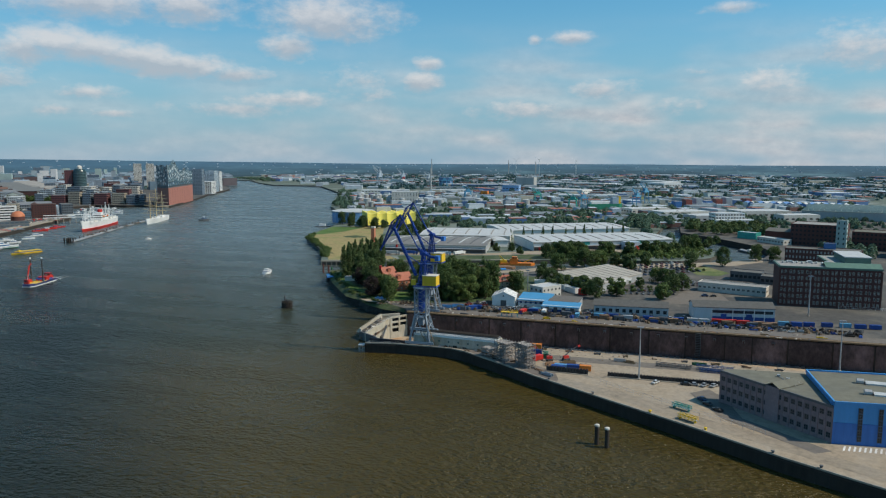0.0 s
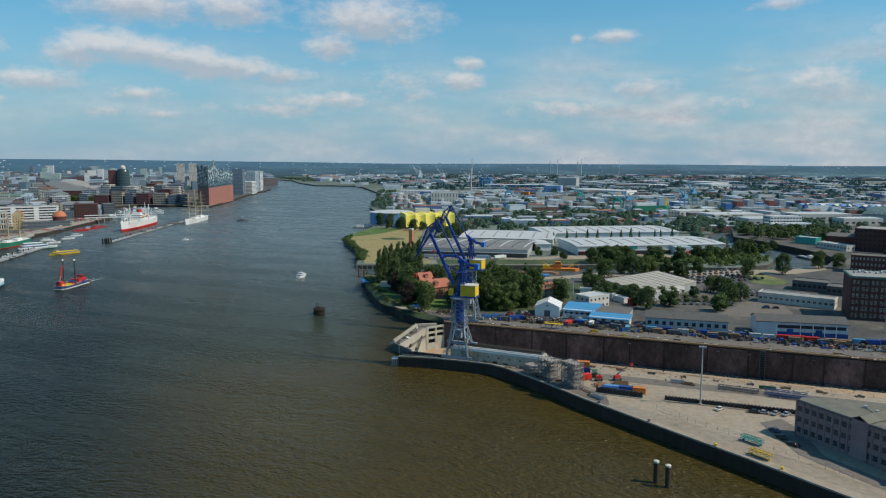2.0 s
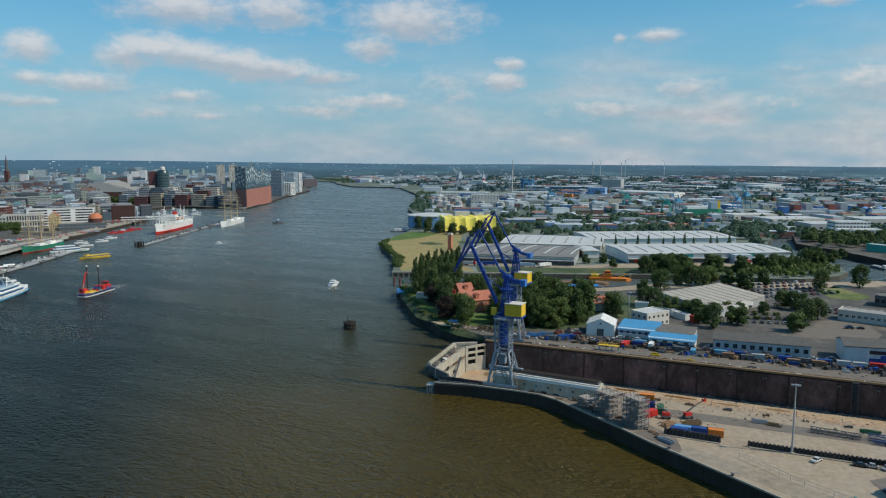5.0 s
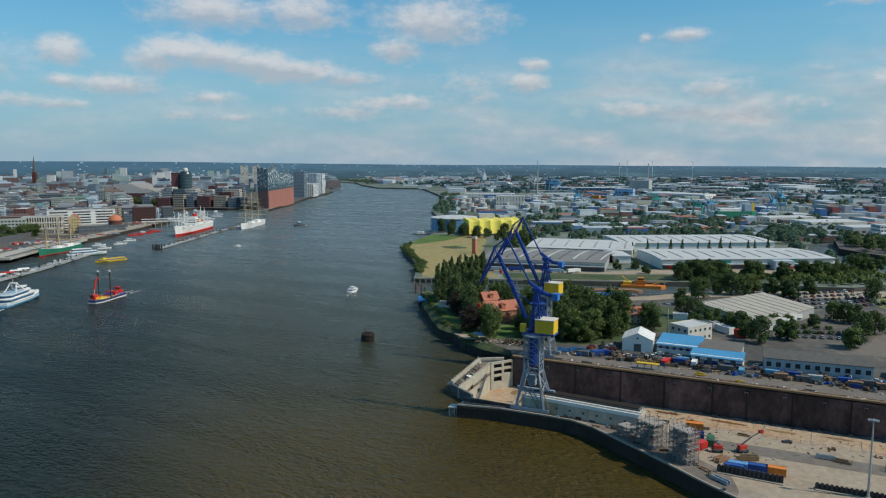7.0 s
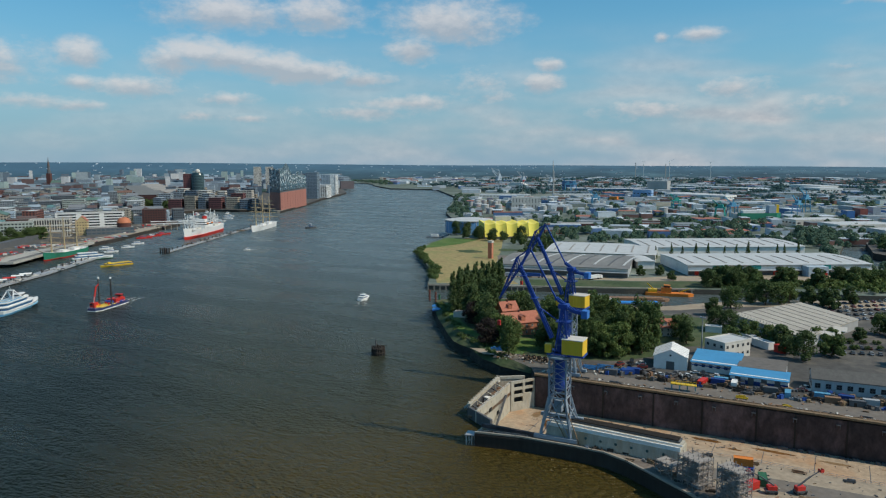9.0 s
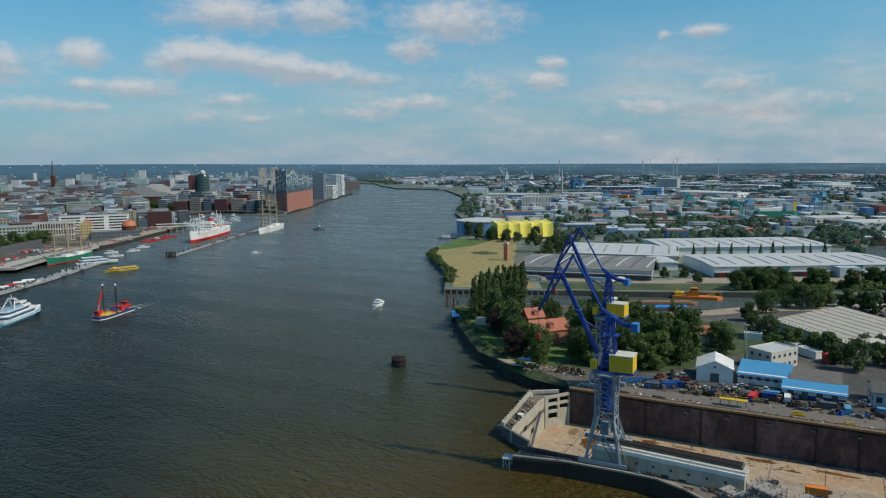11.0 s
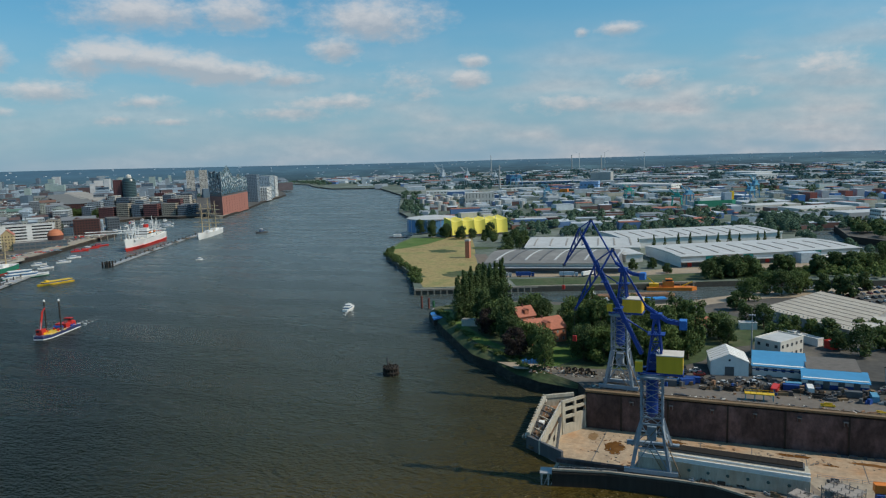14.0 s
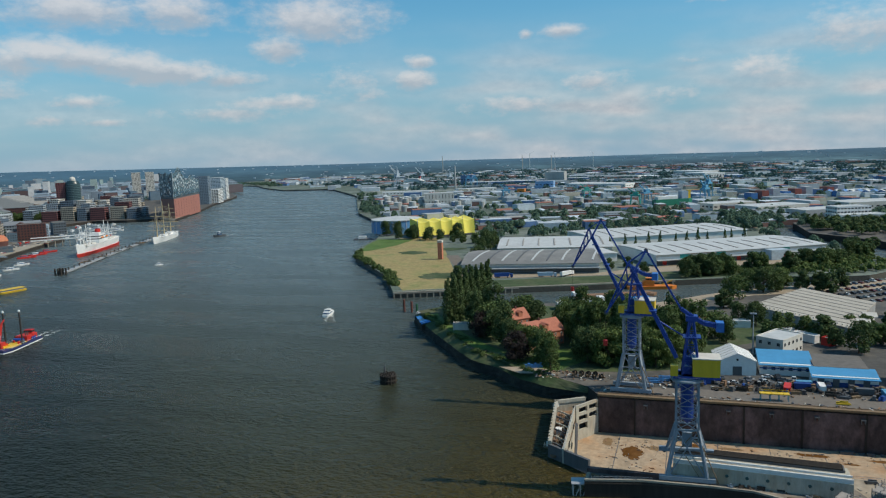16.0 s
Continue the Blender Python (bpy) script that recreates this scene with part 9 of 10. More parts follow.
def woods(name, polys, count, seed, label, size=(4, 8), z=PZ, z_of=None, material=FARLEAF, leaves=11):
    """Far tree clumps: each tree a handful of leaf masses with uneven tops."""
    r = random.Random(seed)
    s = Shape()
    for poly, n in zip(polys, count):
        xs, ys = [p[0] for p in poly], [p[1] for p in poly]
        k = 0
        while k < n:
            # clusters
            cx, cy = r.uniform(min(xs), max(xs)), r.uniform(min(ys), max(ys))
            if not inside((cx, cy), poly):
                continue
            m = r.randint(3, 9)
            for j in range(m):
                x, y = cx + r.gauss(0, 13), cy + r.gauss(0, 13)
                if not inside((x, y), poly):
                    continue
                zz = z_of(x, y) if z_of else z
                e = r.uniform(*size)
                for i in range(leaves):
                    d = Vector((r.gauss(0, 1), r.gauss(0, 1), abs(r.gauss(0, 1)))).normalized()
                    p = Vector((x + d.x * e * 0.7, y + d.y * e * 0.7, zz + e * 0.6 + d.z * e * 0.95))
                    t = (d + Vector((r.gauss(0, .4), r.gauss(0, .4), r.gauss(0, .4)))).normalized()
                    a = t.orthogonal().normalized()
                    b = t.cross(a)
                    q = e * r.uniform(0.3, 0.55) * (11 / leaves) ** 0.5
                    s.add([p - a * q - b * q, p + a * q - b * q * .8, p + a * q * .9 + b * q, p - a * q * .7 + b * q * .9], [(0, 1, 2, 3)])
            k += m
    return tagged(part(name, s, material), label, "trees", "", "stuff")


woods("canal_scrub", [[(70, 392), (104, 390), (134, 402), (160, 430), (168, 456), (160, 498), (120, 520), (92, 470)]], [420], 97, "low green scrub on the tip of the canal bank", (1.6, 3.6), PZ, None, LEAFL, leaves=26)
woods("canal_trees", [[(138, 658), (168, 622), (192, 622), (240, 645), (262, 780), (138, 770)]], [230], 98, "dark green trees behind the canal wall", (4, 7), YZ, None, LEAFD, leaves=60)
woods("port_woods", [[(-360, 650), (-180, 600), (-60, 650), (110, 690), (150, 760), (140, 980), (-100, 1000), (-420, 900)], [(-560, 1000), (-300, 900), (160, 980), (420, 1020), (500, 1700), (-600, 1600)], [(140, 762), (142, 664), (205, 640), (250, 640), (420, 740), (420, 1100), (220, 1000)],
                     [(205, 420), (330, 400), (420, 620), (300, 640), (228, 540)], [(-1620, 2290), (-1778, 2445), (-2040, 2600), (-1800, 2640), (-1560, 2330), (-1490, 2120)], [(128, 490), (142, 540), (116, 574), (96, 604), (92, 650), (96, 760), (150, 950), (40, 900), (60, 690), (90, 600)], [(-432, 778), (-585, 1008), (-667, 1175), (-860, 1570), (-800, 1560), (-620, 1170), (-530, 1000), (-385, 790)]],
      [560, 330, 240, 60, 200, 230, 170], 91, "belts of haze-tinted green trees in the port", (4.5, 8.0), leaves=120)
# leaf colours shifted to blue to paint in distance haze
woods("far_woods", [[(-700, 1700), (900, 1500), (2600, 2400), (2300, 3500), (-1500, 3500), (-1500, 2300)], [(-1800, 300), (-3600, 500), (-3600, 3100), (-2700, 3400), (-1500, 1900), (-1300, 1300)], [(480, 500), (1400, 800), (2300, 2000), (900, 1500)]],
      [9000, 1600, 2000], 92, "far belts of haze-tinted green woodland", (4, 8), PZ, None, leaf_mat("far_belt_haze_green", (0.050, 0.114, 0.120), (0.094, 0.170, 0.168)), leaves=16)
woods("city_trees", [[(-920, 330), (-1000, 480), (-960, 690), (-1180, 760), (-1700, 1180), (-2100, 900), (-1900, 250), (-1300, 60), (-960, 180)]], [330], 94, "street trees between the city blocks", (3.5, 6), NZ, leaves=24)
grove([(-760, 150), (-800, 240), (-840, 330), (-850, 320), (-812, 230), (-775, 145)], 11, 18, NZ, ["broad_b", "broad_a", "small_a"], (0.8, 1.2), (), "street trees on the north bank")
grove([(-900, 470), (-960, 560), (-1010, 640), (-1030, 610), (-960, 500)], 13, 19, NZ, ["broad_b", "broad_a", "small_b"], (0.8, 1.2), (), "street trees on the north bank")
grove([(-1180, 820), (-1240, 900), (-1320, 900), (-1300, 850)], 14, 20, NZ, ["broad_b", "broad_a", "small_b"], (0.9, 1.3), (), "street trees on the north bank")
grove([(-870, 240), (-900, 290), (-870, 262)], 9, 15, NZ, ["broad_b", "broad_a"], (0.9, 1.2), (), "street trees on the north bank")
grove([(-848, 318), (-834, 336), (-850, 344), (-866, 322)], 8, 16, NZ, ["broad_b", "broad_a"], (0.9, 1.3), (), "street trees on the north bank")
grove([(-1000, 300), (-1130, 330), (-1080, 380)], 14, 17, NZ, ["broad_b", "broad_a"], (0.9, 1.3), (), "street trees on the north bank")

# ---- embankment, pontoons and ships ----
structure("river_terrace", Shape().prism([(-646, 182), (-690, 250), (-736, 338), (-742, 332), (-730, 268), (-700, 214), (-664, 170)], NZ - 1, NZ + 1.4), mat("pale_terrace_stone", (0.40, 0.38, 0.33), 0.85, var=0.25, scale=0.5), "pale stepped stone river terrace", "pavement")
for k in range(6):
    f = k / 6
    structure("terrace_step", Shape().prism([(-650 - 8 * f, 184 - 3 * f), (-692 - 8 * f, 252 - 3 * f), (-730 - 6 * f, 326), (-729.4 - 6 * f, 325), (-691.2 - 8 * f, 251.6 - 3 * f), (-649.2 - 8 * f, 183.6 - 3 * f)], NZ, NZ + 1.45 + 0.05 * k), SLATE, "dark joint between terrace steps", "trim")
rubble("promenade_clutter", ["dark street furniture and stalls on the promenade", "pale kiosks and awnings on the promenade", "blue and grey street furniture on the promenade", "red stall awnings on the promenade"],
       [(-700, -672, 150, 200), (-735, -705, 215, 280), (-760, -740, 290, 350), (-785, -764, 350, 410), (-830, -800, 420, 455), (-850, -835, 470, 540), (-780, -755, 260, 300), (-900, -860, 500, 580)], 420, 15, NZ + 0.1, (1.4, 4.0), (SLATE, OFFW, mat("street_blue_grey", (0.16, 0.22, 0.28), 0.7), RED))
rubble("pontoon_clutter", ["dark benches and bins on the passenger pontoon", "pale tables and parasols on the pontoon"], [(-546, -534, 86, 104), (-560, -548, 112, 134), (-574, -562, 140, 160), (-592, -580, 172, 192), (-612, -600, 206, 226), (-628, -618, 236, 252)], 260, 16, 2.2, (0.8, 2.4), (SLATE, OFFW))
rubble("pier_clutter", ["dark fenders and gear on the museum pier", "tan timber gear on the museum pier"], [(-640, -634, 396, 408), (-658, -650, 438, 450), (-676, -668, 478, 492), (-694, -686, 516, 530), (-712, -704, 560, 572)], 90, 17, 2.2, (0.9, 2.6), (SLATE, WALLTOP))
g = structure("promenade", Shape().prism([(-657, 160), (-694, 246), (-738, 334), (-803, 461), (-850, 550), (-868, 540), (-820, 452), (-756, 326), (-712, 238), (-676, 152)], NZ - 1, NZ + 1.2), COPING, "pale concrete riverside promenade", "pavement")
structure("rail_viaduct", Shape().prism([(-700, 105), (-745, 190), (-794, 268), (-838, 330), (-850, 372), (-859, 369), (-846, 326), (-802, 262), (-753, 184), (-708, 100)], NZ, NZ + 7), SLATE, "dark elevated railway viaduct", "viaduct")



def pontoon_pier(name, pts, w, label, z=1.4):
    g = thing(name, pts[0][0], pts[0][1], 0, 0, label, "pier")
    o = Vector((pts[0][0], pts[0][1], 0))
    for a, b in zip(pts, pts[1:]):
        a, b = Vector((*a, z)) - o, Vector((*b, z)) - o
        part("deck", Shape().beam(a, b, w, 1.6), GALV, g)
        n = int((b - a).length / 14)
        for k in range(n + 1):
            p = a.lerp(b, k / max(1, n))
            part("pile", Shape().tube((p.x, p.y, -4), (p.x, p.y, 5), 0.6, n=8), TIMBER, g)


pontoon_pier("pontoon_pier", [(-512, 38), (-541, 98), (-576, 168), (-620, 240), (-646, 282)], 13, "long grey passenger pontoon")
pontoon_pier("mooring_pier", [(-602, 338), (-634, 404), (-690, 520), (-730, 610)], 5, "narrow grey mooring pier with dark piles")
for k in range(6):
    g = thing("mooring_pile", -604 + 4 * (k % 3), 330 + 6 * (k // 3), -4, 0, "dark timber mooring pile", "mooring pile", "piles at the pier head")
    part("shaft", Shape().tube((0, 0, 0), (0, 0, 11), 0.9, n=8), TIMBER, g)
for k in range(9):
    g = thing("pontoon_shelter", -526 - 5.0 * k, 62 + k * 10.5, 2.2, 64, "red pontoon shelter roof" if k % 3 == 0 else "white pontoon shelter roof", "shelter", "pontoon shelters")
    part("roof", Shape().gable(-5, 5, -2.5, 2.5, 3.0, 0.8, 0.2), RED if k % 3 == 0 else WHITE, g)
    for sx in (-4.5, 4.3):
        part("post", Shape().box(sx, sx + .2, -2, 2, 0, 3.0), GALV, g)
g = thing("footbridge", -826, 542, NZ, 47, "pale covered footbridge to the museum ships", "bridge")
part("deck", Shape().box(-34, 34, -3, 3, 5, 6), WHITE, g)
part("roof", Shape().box(-34, 34, -3.2, 3.2, 9, 9.6), WHITE, g)
for k in range(8):
    part("pier", Shape().box(-32 + k * 9, -31 + k * 9, -2, 2, -6, 5), COPING, g)


def ship_hull(L, W, h, sheer=2.0, draft=1.5, n=14):
    """A ship's hull from stations: full amidships, fine at the bow, with sheer."""
    s = Shape()
    vs = []
    for i in range(n + 1):
        u = i / n
        x = -L / 2 + L * u
        wt = W / 2 * min(1, 0.72 + 2.0 * u) * (1 if u < 0.68 else math.cos((u - 0.68) / 0.32 * math.pi / 2) ** 0.8 + 0.02)
        wb = wt * (0.8 if u < 0.7 else 0.55)
        z = h + sheer * (2.4 * max(0, u - 0.55) ** 1.3 + max(0, 0.25 - u))
        vs += [(x + (0 if u < 0.95 else -0.03 * L), -wb, -draft), (x, -wt, z), (x, wt, z), (x + (0 if u < 0.95 else -0.03 * L), wb, -draft)]
    fs = []
    for i in range(n):
        a, b = 4 * i, 4 * (i + 1)
        fs += [(a, b, b + 1, a + 1), (a + 1, b + 1, b + 2, a + 2), (a + 2, b + 2, b + 3, a + 3)]
    fs += [(0, 1, 2, 3), (4 * n + 3, 4 * n + 2, 4 * n + 1, 4 * n)]
    return s.add(vs, fs)


def museum_ship():
    g = thing("cargo_ship", -720.5, 503, 0, -64.5, "white museum cargo ship with a red waterline", "ship")
    L, W = 136, 18
    part("hull", ship_hull(L, W, 11.0, 6, 1), WHITE, g)
    part("boot_top", ship_hull(L * 1.002, W * 1.01, 4.2, 0.2, 1), RED, g, "red waterline band")
    part("superstructure", Shape().box(-20, 14, -8.5, 8.5, 11.5, 15).box(-17, 11, -8, 8, 15, 18).box(-12, 8, -7, 7, 18, 21).box(-4, 6, -6, 6, 21, 24), WHITE, g)
    part("window_band", Shape().box(-17.05, 11.05, -8.05, 8.05, 16.2, 17.2).box(-12.05, 8.05, -7.05, 7.05, 19.2, 20.2), GLASS, g)
    part("funnel", Shape().lathe(-8, 0, [(3.4, 21), (3.4, 24)], 14), WHITE, g)
    part("funnel_top", Shape().lathe(-8, 0, [(3.5, 24), (3.5, 28), (3.0, 28.2)], 14), RED, g, "red funnel top")
    part("bulwark", Shape().box(40, 52, -7.2, -6.9, 12, 14.5).box(40, 52, 6.9, 7.2, 12, 14.5), WHITE, g)
    for k in range(4):
        part("lifeboat", Shape().lathe(0, 0, [(0.2, -3.5), (1.1, -2), (1.2, 1.5), (0.2, 3.5)], 8), ORANGE if k % 2 else WHITE, g, m=pose(-14 + (k // 2) * 16, 8.8 * (1 if k % 2 else -1), 18, 0, 90, 0))
    for x, h in ((52, 34), (31, 38), (-32, 38), (-48, 34)):
        m = part("mast", Shape().tube((x, 0, 11), (x, 0, h), 0.8, 0.4, 8).tube((x, -7, h * .72), (x, 7, h * .72), 0.3, n=6), WHITE, g)
        for sy in (-4, 4):
            part("derrick", Shape().tube((x, sy, 14), (x + 6, sy * .8, h * 0.86), 0.3, n=6).tube((x, sy, 14), (x - 5, sy * .8, h * 0.8), 0.3, n=6), WHITE, g)
    for x in (-55, -40, 22, 41):
        part("hatch", Shape().box(x - 6, x + 6, -5, 5, 11.6, 13.6), OFFW, g)


museum_ship()


def tall_ship(name, x, y, rot, L, W, hull, label, masts, hm, band=None):
    g = thing(name, x, y, 0, rot, label, "sailing ship")
    part("hull", ship_hull(L, W, 6.5, 4, 1), hull, g)
    if band:
        part("boot_top", ship_hull(L * 1.002, W * 1.01, 1.4, 0.1, 1), band, g)
    part("deckhouse", Shape().box(-L * .3, -L * .15, -W * .3, W * .3, 6.5, 9.5).box(-L * .05, L * .12, -W * .28, W * .28, 6.5, 9), WHITE, g)
    part("bowsprit", Shape().tube((L * .47, 0, 9), (L * .66, 0, 15), 0.4, 0.2, 7), WALLTOP, g)
    rig = Shape()
    tops = []
    for k in range(masts):
        xx = L * (0.30 - 0.60 * k / (masts - 1))
        h = hm * (1 - 0.10 * abs(k - (masts - 1) / 2))
        part("mast", Shape().tube((xx, 0, 5), (xx, 0, h), 0.95, 0.45, 8), mat("mast_buff", (0.50, 0.38, 0.22), 0.6), g)
        for f in (0.34, 0.47, 0.60, 0.73, 0.85):
            part("yard", Shape().tube((xx, -15 * (1.25 - f), h * f), (xx, 15 * (1.25 - f), h * f), 0.36, n=6), mat("mast_buff", (0.50, 0.38, 0.22)), g)
        for sy in (-1, 1):
            for dx in (-5, -3, -1, 1, 3):
                rig.tube((xx + dx, sy * W * .46, 6.5), (xx, 0, h * (0.55 + 0.3 * (dx % 2))), 0.10, n=4)
        tops.append((xx, h))
    for (xa, ha), (xb, hb) in zip([(L * .62, 15)] + tops, tops):
        rig.tube((xa, 0, ha * 0.6 if xa < L * .5 else 14), (xb, 0, hb * 0.95), 0.08, n=4)
    part("rigging", rig, mat("pale_rigging", (0.33, 0.27, 0.20), 0.8, bump=0), g, kind="stuff")
    part("rail_band", ship_hull(L * 1.001, W * 1.005, 6.6, 4, -5.4), WHITE, g, "white bulwark rail")


tall_ship("tall_ship", -710, 618, -66, 108, 14, WHITE, "white three-masted tall ship with furled sails", 3, 56)
tall_ship("museum_barque", -680, 261, -68, 76, 12, SHIPGREEN, "green-hulled three-masted museum barque", 3, 46, RED)


def boat(name, x, y, rot, L, W, h, hull, label, decks, extra=None):
    g = thing(name, x, y, 0, rot, label, "boat")
    part("hull", ship_hull(L, W, h, h * 0.5, 0.6, 10), hull, g)
    z = h
    for k, (x0, x1, w, dh, m) in enumerate(decks):
        def plan(e):
            a, b, c = x0 * L - e, x1 * L + e, w * W / 2 + e
            return [(a, -c * .92), (a + c * .3, -c), (b - c * 1.3, -c), (b - c * .4, -c * .72), (b, -c * .3), (b, c * .3), (b - c * .4, c * .72), (b - c * 1.3, c), (a + c * .3, c), (a, c * .92)]
        d = part("deck_house", Shape().prism(plan(0), z, z + dh), m, g)
        part("window_band", Shape().prism(plan(0.04), z + dh * .32, z + dh * .82), mat("ship_window_blue", (0.05, 0.13, 0.26), 0.2), d)
        part("deck_edge", Shape().prism(plan(0.4), z + dh, z + dh + .3), m, d)
        z += dh + 0.3
    return g, z


def excursion_ship():
    L, W = 52, 11.5
    g = thing("excursion_ship", -436, 62, 0, 120, "white and light blue three-deck excursion ship under way", "boat")
    PB = mat("pale_ship_blue", (0.16, 0.42, 0.62), 0.4, var=0.08)
    part("hull", ship_hull(L, W, 3.2, 2.0, 0.6, 14), WHITE, g)
    part("waterline_band", ship_hull(L * 1.002, W * 1.01, 1.5, 0.4, 0.5, 14), PB, g, "light blue waterline band")
    def ring(x0, x1, w):
        """A deck outline: round at the stern, drawn to a soft point forward."""
        pts = [(x0 + 3.2 * (1 - math.sin(a)), w * math.cos(a) * -1) for a in [math.pi / 2 * k / 5 for k in range(6)]]
        pts += [(x0 + 3.2 * (1 - math.sin(a)), w * math.cos(a)) for a in [math.pi / 2 * k / 5 for k in range(4, -1, -1)]]
        return pts + [(x1 - 7, w), (x1 - 2.5, w * 0.72), (x1, w * 0.25), (x1, -w * 0.25), (x1 - 2.5, -w * 0.72), (x1 - 7, -w)]
    z = 3.2
    for x0, x1, w, h, m in ((-25.5, 15, 5.4, 2.6, WHITE), (-24.5, 8.5, 5.0, 2.5, WHITE)):
        d = part("deck_house", Shape().prism(ring(x0, x1, w), z, z + h), m, g)
        part("window_band", Shape().prism(ring(x0 - 0.06, x1 + 0.06, w + 0.06), z + 0.7, z + 2.0), mat("ship_window_blue", (0.05, 0.13, 0.26), 0.2), d, "dark blue window band")
        part("deck_edge", Shape().prism(ring(x0 - 0.7, x1 + 1.6, w + 0.5), z + h, z + h + 0.55), WHITE, d)
        z += h + 0.55
    part("sun_deck", Shape().prism(ring(-23, 4, 4.7), z, z + 0.12), PB, g, "light blue open sun deck")
    rail = Shape()
    pts = ring(-23.4, 4.6, 4.9)
    for a, b in zip(pts, pts[1:] + pts[:1]):
        rail.beam((*a, z + 1.1), (*b, z + 1.1), 0.14).beam((*a, z), (*a, z + 1.1), 0.12)
    part("sun_deck_rail", rail, WHITE, g)
    part("wheelhouse", Shape().prism(ring(-3, 7.5, 3.6), z, z + 2.4), WHITE, g)
    part("wheelhouse_window", Shape().prism(ring(-3.05, 7.56, 3.66), z + 1.0, z + 1.9), GLASS, g)
    for k in range(10):
        part("bench", Shape().box(-20 + k * 1.7, -19.2 + k * 1.7, -3.4, 3.4, z + 0.12, z + 0.7), PB if k % 2 else OFFW, g)
    for sy in (-4.4, 4.4):
        part("mast_arch", Shape().beam((-2, sy, z), (-9, sy * .5, z + 6.5), 1.1, 0.7).beam((-14, sy, z), (-9, sy * .5, z + 6.5), 0.7, 0.5), WHITE, g)
    part("arch_top", Shape().box(-10, -7.6, -2.6, 2.6, z + 6.1, z + 6.8), WHITE, g)
    part("mast", Shape().tube((-9, 0, z + 6.5), (-9.6, 0, z + 9.5), 0.2, n=6), WHITE, g)


excursion_ship()
g, z = boat("ferry", -566, 242, 258, 34, 8, 1.4, YELLOW, "bright yellow low harbour ferry", [(-0.44, 0.36, 0.9, 1.7, YELLOW)])
part("wheelhouse", Shape().box(6, 9, -2.0, 2.0, z, z + 1.3), YELLOW, g)
g, z = boat("paddle_boat", -632, 262, 64, 42, 10, 2.6, WHITE, "white excursion boat with a green stripe", [(-0.42, 0.25, 0.9, 2.6, WHITE), (-0.36, 0.12, 0.8, 2.4, WHITE)])
part("stripe", ship_hull(42.1, 10.1, 1.0, 0.1, 0.5, 10), SHIPGREEN, g)
g, z = boat("motor_yacht", -231, 214, 100, 17, 5.4, 1.3, WHITE, "white motor yacht under way", [(-0.34, 0.22, 0.8, 1.35, WHITE), (-0.16, 0.08, 0.66, 1.0, WHITE)])
part("fly_bridge_mast", Shape().tube((-0.5, 0, z), (-0.5, 0, z + 1.6), 0.12, n=6), WHITE, g)


def crane_barge():
    g = thing("crane_barge", -384, 98, 0, -72, "red and yellow jack-up crane barge under way", "work vessel")
    q = [(-18, -5.5), (-18, 5.5), (13, 5.5), (18, 3.2), (18, -3.2), (13, -5.5)]
    part("hull", Shape().prism(q, -0.6, 2.2), mat("barge_navy", (0.03, 0.04, 0.12), 0.5), g)
    part("rubbing_strake", Shape().prism([(x * 1.012, y * 1.035) for x, y in q], 0.2, 0.8), WHITE, g)
    rail = Shape()
    for a, b in zip(q, q[1:] + q[:1]):
        rail.beam((*a, 3.2), (*b, 3.2), 0.1).beam((*a, 2.2), (*a, 3.2), 0.1)
    part("bulwark_rail", rail, WHITE, g)
    part("deck", Shape().box(-4, 12, -4.6, 4.6, 2.2, 2.5), YELLOW, g, "yellow working deck")
    for x, y in ((3, -4.4), (1, 4.4)):
        sp = part("spud", Shape().tube((x, y, -4), (x, y, 22), 0.48, n=10), TIMBER, g, "tall dark spud leg")
        part("spud_cap", Shape().lathe(x, y, [(0.7, 22), (0.7, 23), (0.2, 23.4)], 10), WHITE, sp)
        part("spud_guide", Shape().box(x - 1.0, x + 1.0, y - 0.9, y + 0.9, 2.2, 4.4), SLATE, g)
    ch = part("crane_house", Shape().box(10, 14.5, -4, 0, 2.5, 6.0), RED, g)
    part("crane_window", Shape().box(14.48, 14.56, -3.6, -1.6, 4.2, 5.6), GLASS, ch)
    part("crane_boom", Shape().beam((12.2, -2.4, 5.4), (10.2, -1.2, 17), 0.9, 1.1).beam((10.2, -1.2, 17), (8.2, -0.4, 19), 0.6, 0.7), RED, g)
    part("crane_ram", Shape().tube((13.4, -1.6, 5.6), (11.2, -1.8, 11), 0.25, n=8), GALV, g)
    w = part("wheelhouse", Shape().box(-16.5, -12, -3.4, 3.4, 2.2, 5.2).box(-15.8, -12.6, -2.4, 2.4, 5.2, 7.6), RED, g)
    part("wheelhouse_window", Shape().box(-15.86, -12.54, -2.46, 2.46, 6.1, 7.1), GLASS, w)
    part("engine_house", Shape().box(-11, -5, -3.8, 3.8, 2.2, 5.4), RED, g)
    part("exhaust", Shape().tube((-7, 2, 5.4), (-7, 2, 7.6), 0.35, n=8).tube((-9, 2, 5.4), (-9, 2, 7.2), 0.35, n=8), SLATE, g)
    part("winch", Shape().tube((-2.6, -3, 3.6), (-2.6, 3, 3.6), 1.2, n=12), BLUE, g)
    r = random.Random(21)
    for k in range(20):
        x, y = r.uniform(-16, 13), r.uniform(-4.6, 4.6)
        part("deck_gear", Shape().block(x, y, 2.3, r.uniform(0.8, 2.4), r.uniform(0.6, 1.6), r.uniform(0.7, 1.8), r.uniform(0, 90)), r.choice((RED, RED, SLATE, YELLOW, YELLOW, BLUE)), g)


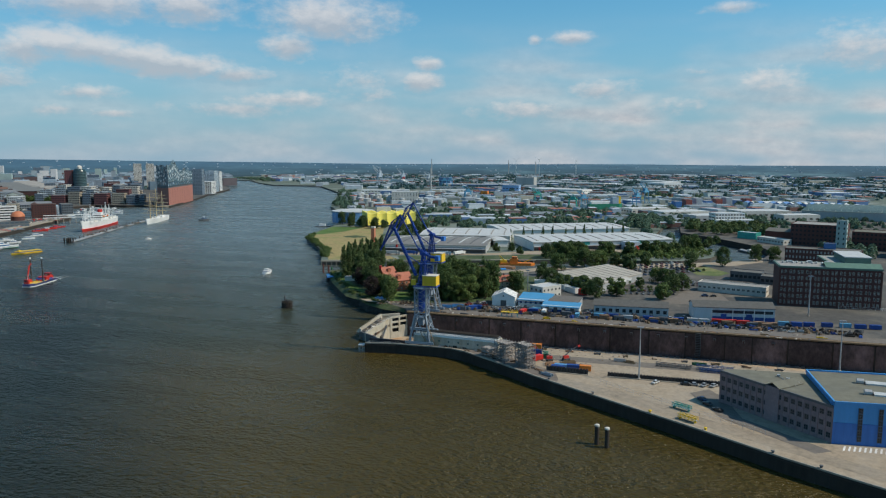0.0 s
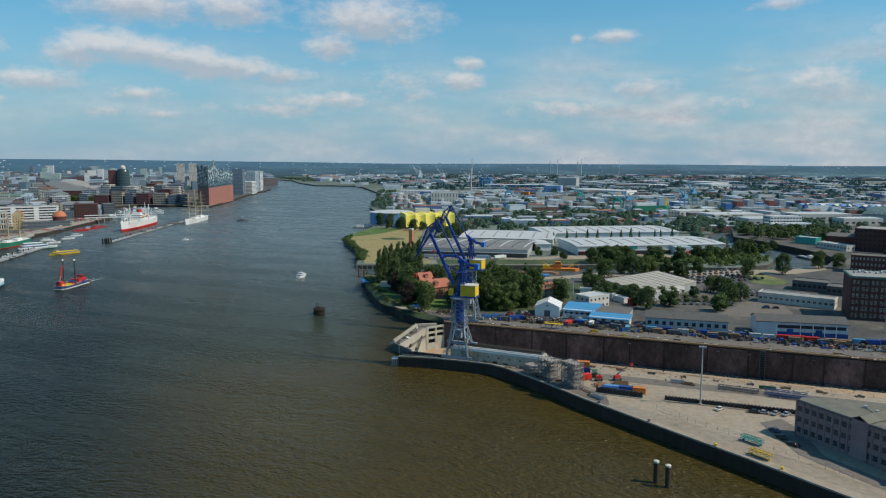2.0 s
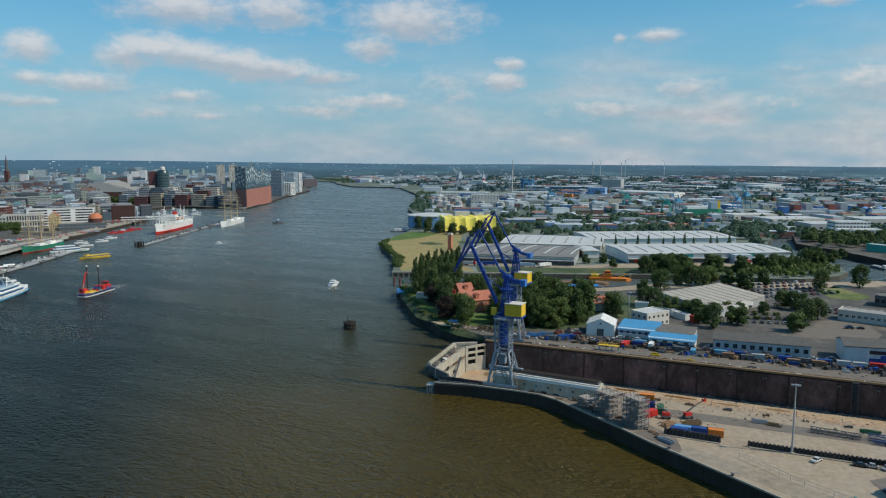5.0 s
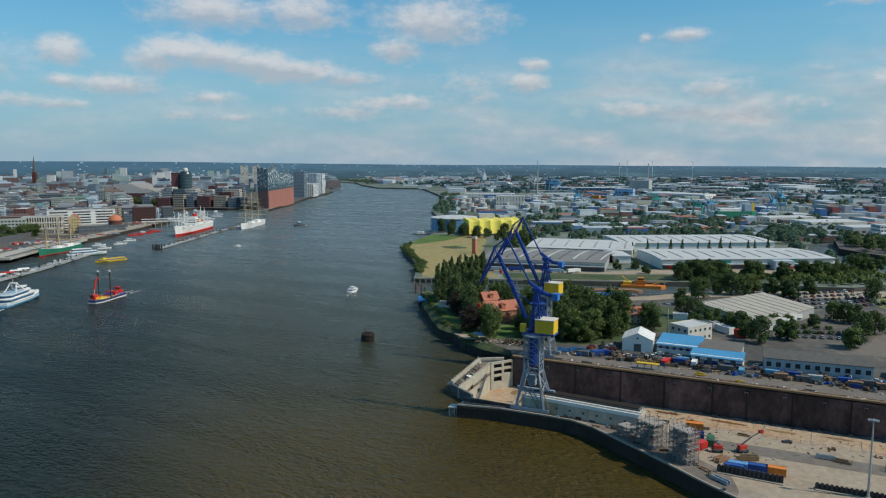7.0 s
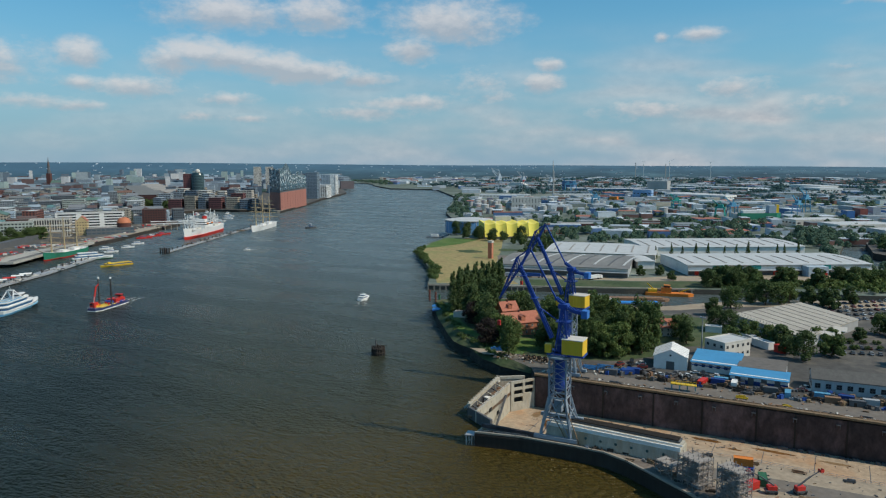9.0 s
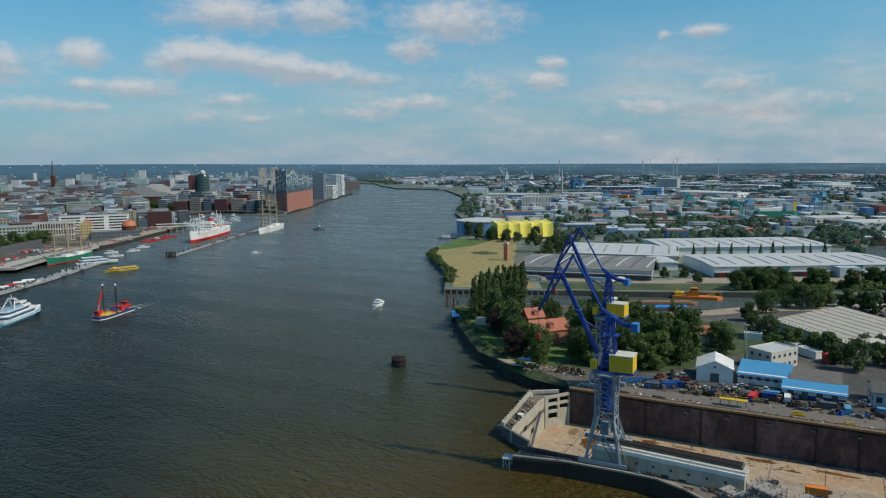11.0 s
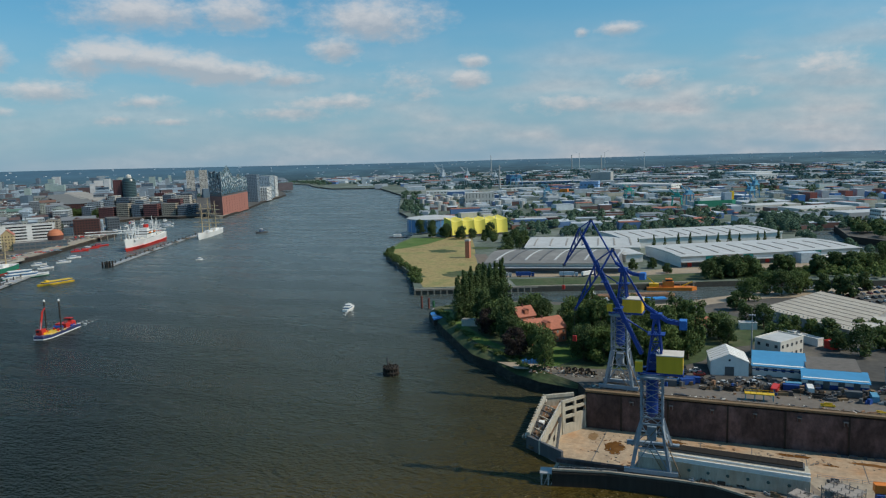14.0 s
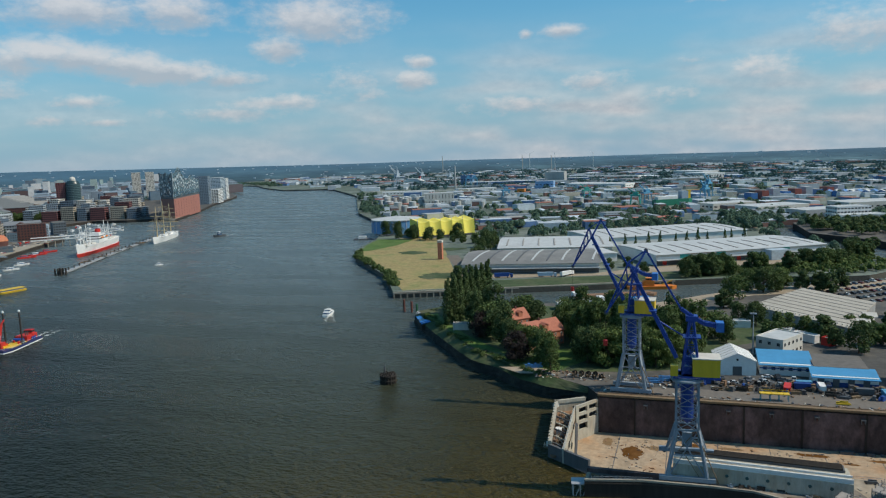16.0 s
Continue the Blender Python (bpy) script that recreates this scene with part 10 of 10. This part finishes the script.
crane_barge()
boat("tug", -648, 660, 250, 20, 7, 2.4, SLATE, "dark tug boat under way", [(-0.2, 0.15, 0.7, 2.4, SLATE), (-0.1, 0.1, 0.5, 2.2, WHITE)])
boat("launch", -538, 403, 250, 9, 3, 1.0, WHITE, "small white launch under way", [(-0.2, 0.2, 0.7, 1.4, WHITE)])
for k, (x, y, r) in enumerate(((-764, 436, 66), (-773, 460, 66), (-783, 485, 68))):
    boat("red_barge", x, y, r, 22, 5, 1.6, RED, "small red moored harbour boat", [(-0.3, 0.0, 0.7, 1.8, WHITE if k % 2 else RED)])
for k, (x, y, r) in enumerate(((-690, 352, 60), (-702, 330, 60), (-712, 384, 62), (-668, 312, 60))):
    boat("launch", x, y, r, 16, 4.4, 1.4, WHITE, "small white moored harbour launch", [(-0.3, 0.15, 0.75, 1.6, WHITE)])
rnd = random.Random(87)
for k, (x, y) in enumerate(scatter([(-860, 600), (-905, 632), (-975, 665), (-1030, 710), (-1075, 790), (-1070, 850), (-1000, 862), (-940, 800), (-880, 700), (-830, 600)], 27, 88)[:26]):
    boat("yacht", x, y, 35 + 90 * (k % 2) + rnd.uniform(-15, 15), rnd.uniform(12, 24), rnd.uniform(4, 5.5), 1.6, RED if k % 11 == 4 else WHITE, "red harbour boat in the marina" if k % 11 == 4 else "white yacht in the marina", [(-0.3, 0.15, 0.75, 1.8, WHITE)])


def foam(x, y, rot, L, w0, w1, seed, label):
    r = random.Random(seed)
    s = Shape()
    for k in range(90):
        u = r.random() ** 1.5
        v = r.choice((-1, 1)) * (w0 + (w1 - w0) * u) / 2 * r.uniform(0.4, 1)
        e = r.uniform(0.3, 1.2) * (1 - 0.6 * u)
        q = [(-u * L + e * r.uniform(.7, 1.6) * math.cos(a), v + e * .5 * math.sin(a), 0.05 + 0.0004 * k) for a in (0.2, 1.3, 2.4, 3.5, 4.4, 5.4)]
        s.add(q, [(0, 1, 2, 3, 4, 5)])
    o = tagged(part("foam", s, mat("wake_foam", (0.55, 0.56, 0.53), 0.7, bump=0)), label, "foam", "", "stuff")
    o.matrix_basis = pose(x, y, 0, 0, 0, rot)


foam(-230, 213, 118, 26, 5, 9, 1, "white wake behind the yacht")
foam(-379, 82, -72, 44, 8, 15, 2, "white bow wave along the barge")
foam(-392, 124, -72, 26, 7, 10, 5, "white wake behind the barge")
foam(-420, 36, 120, 14, 6, 10, 6, "white wake behind the excursion ship")
foam(-647, 665, 250, 30, 6, 12, 3, "white wake behind the tug")
foam(-536, 405, 250, 12, 2, 5, 4, "white wake behind the launch")
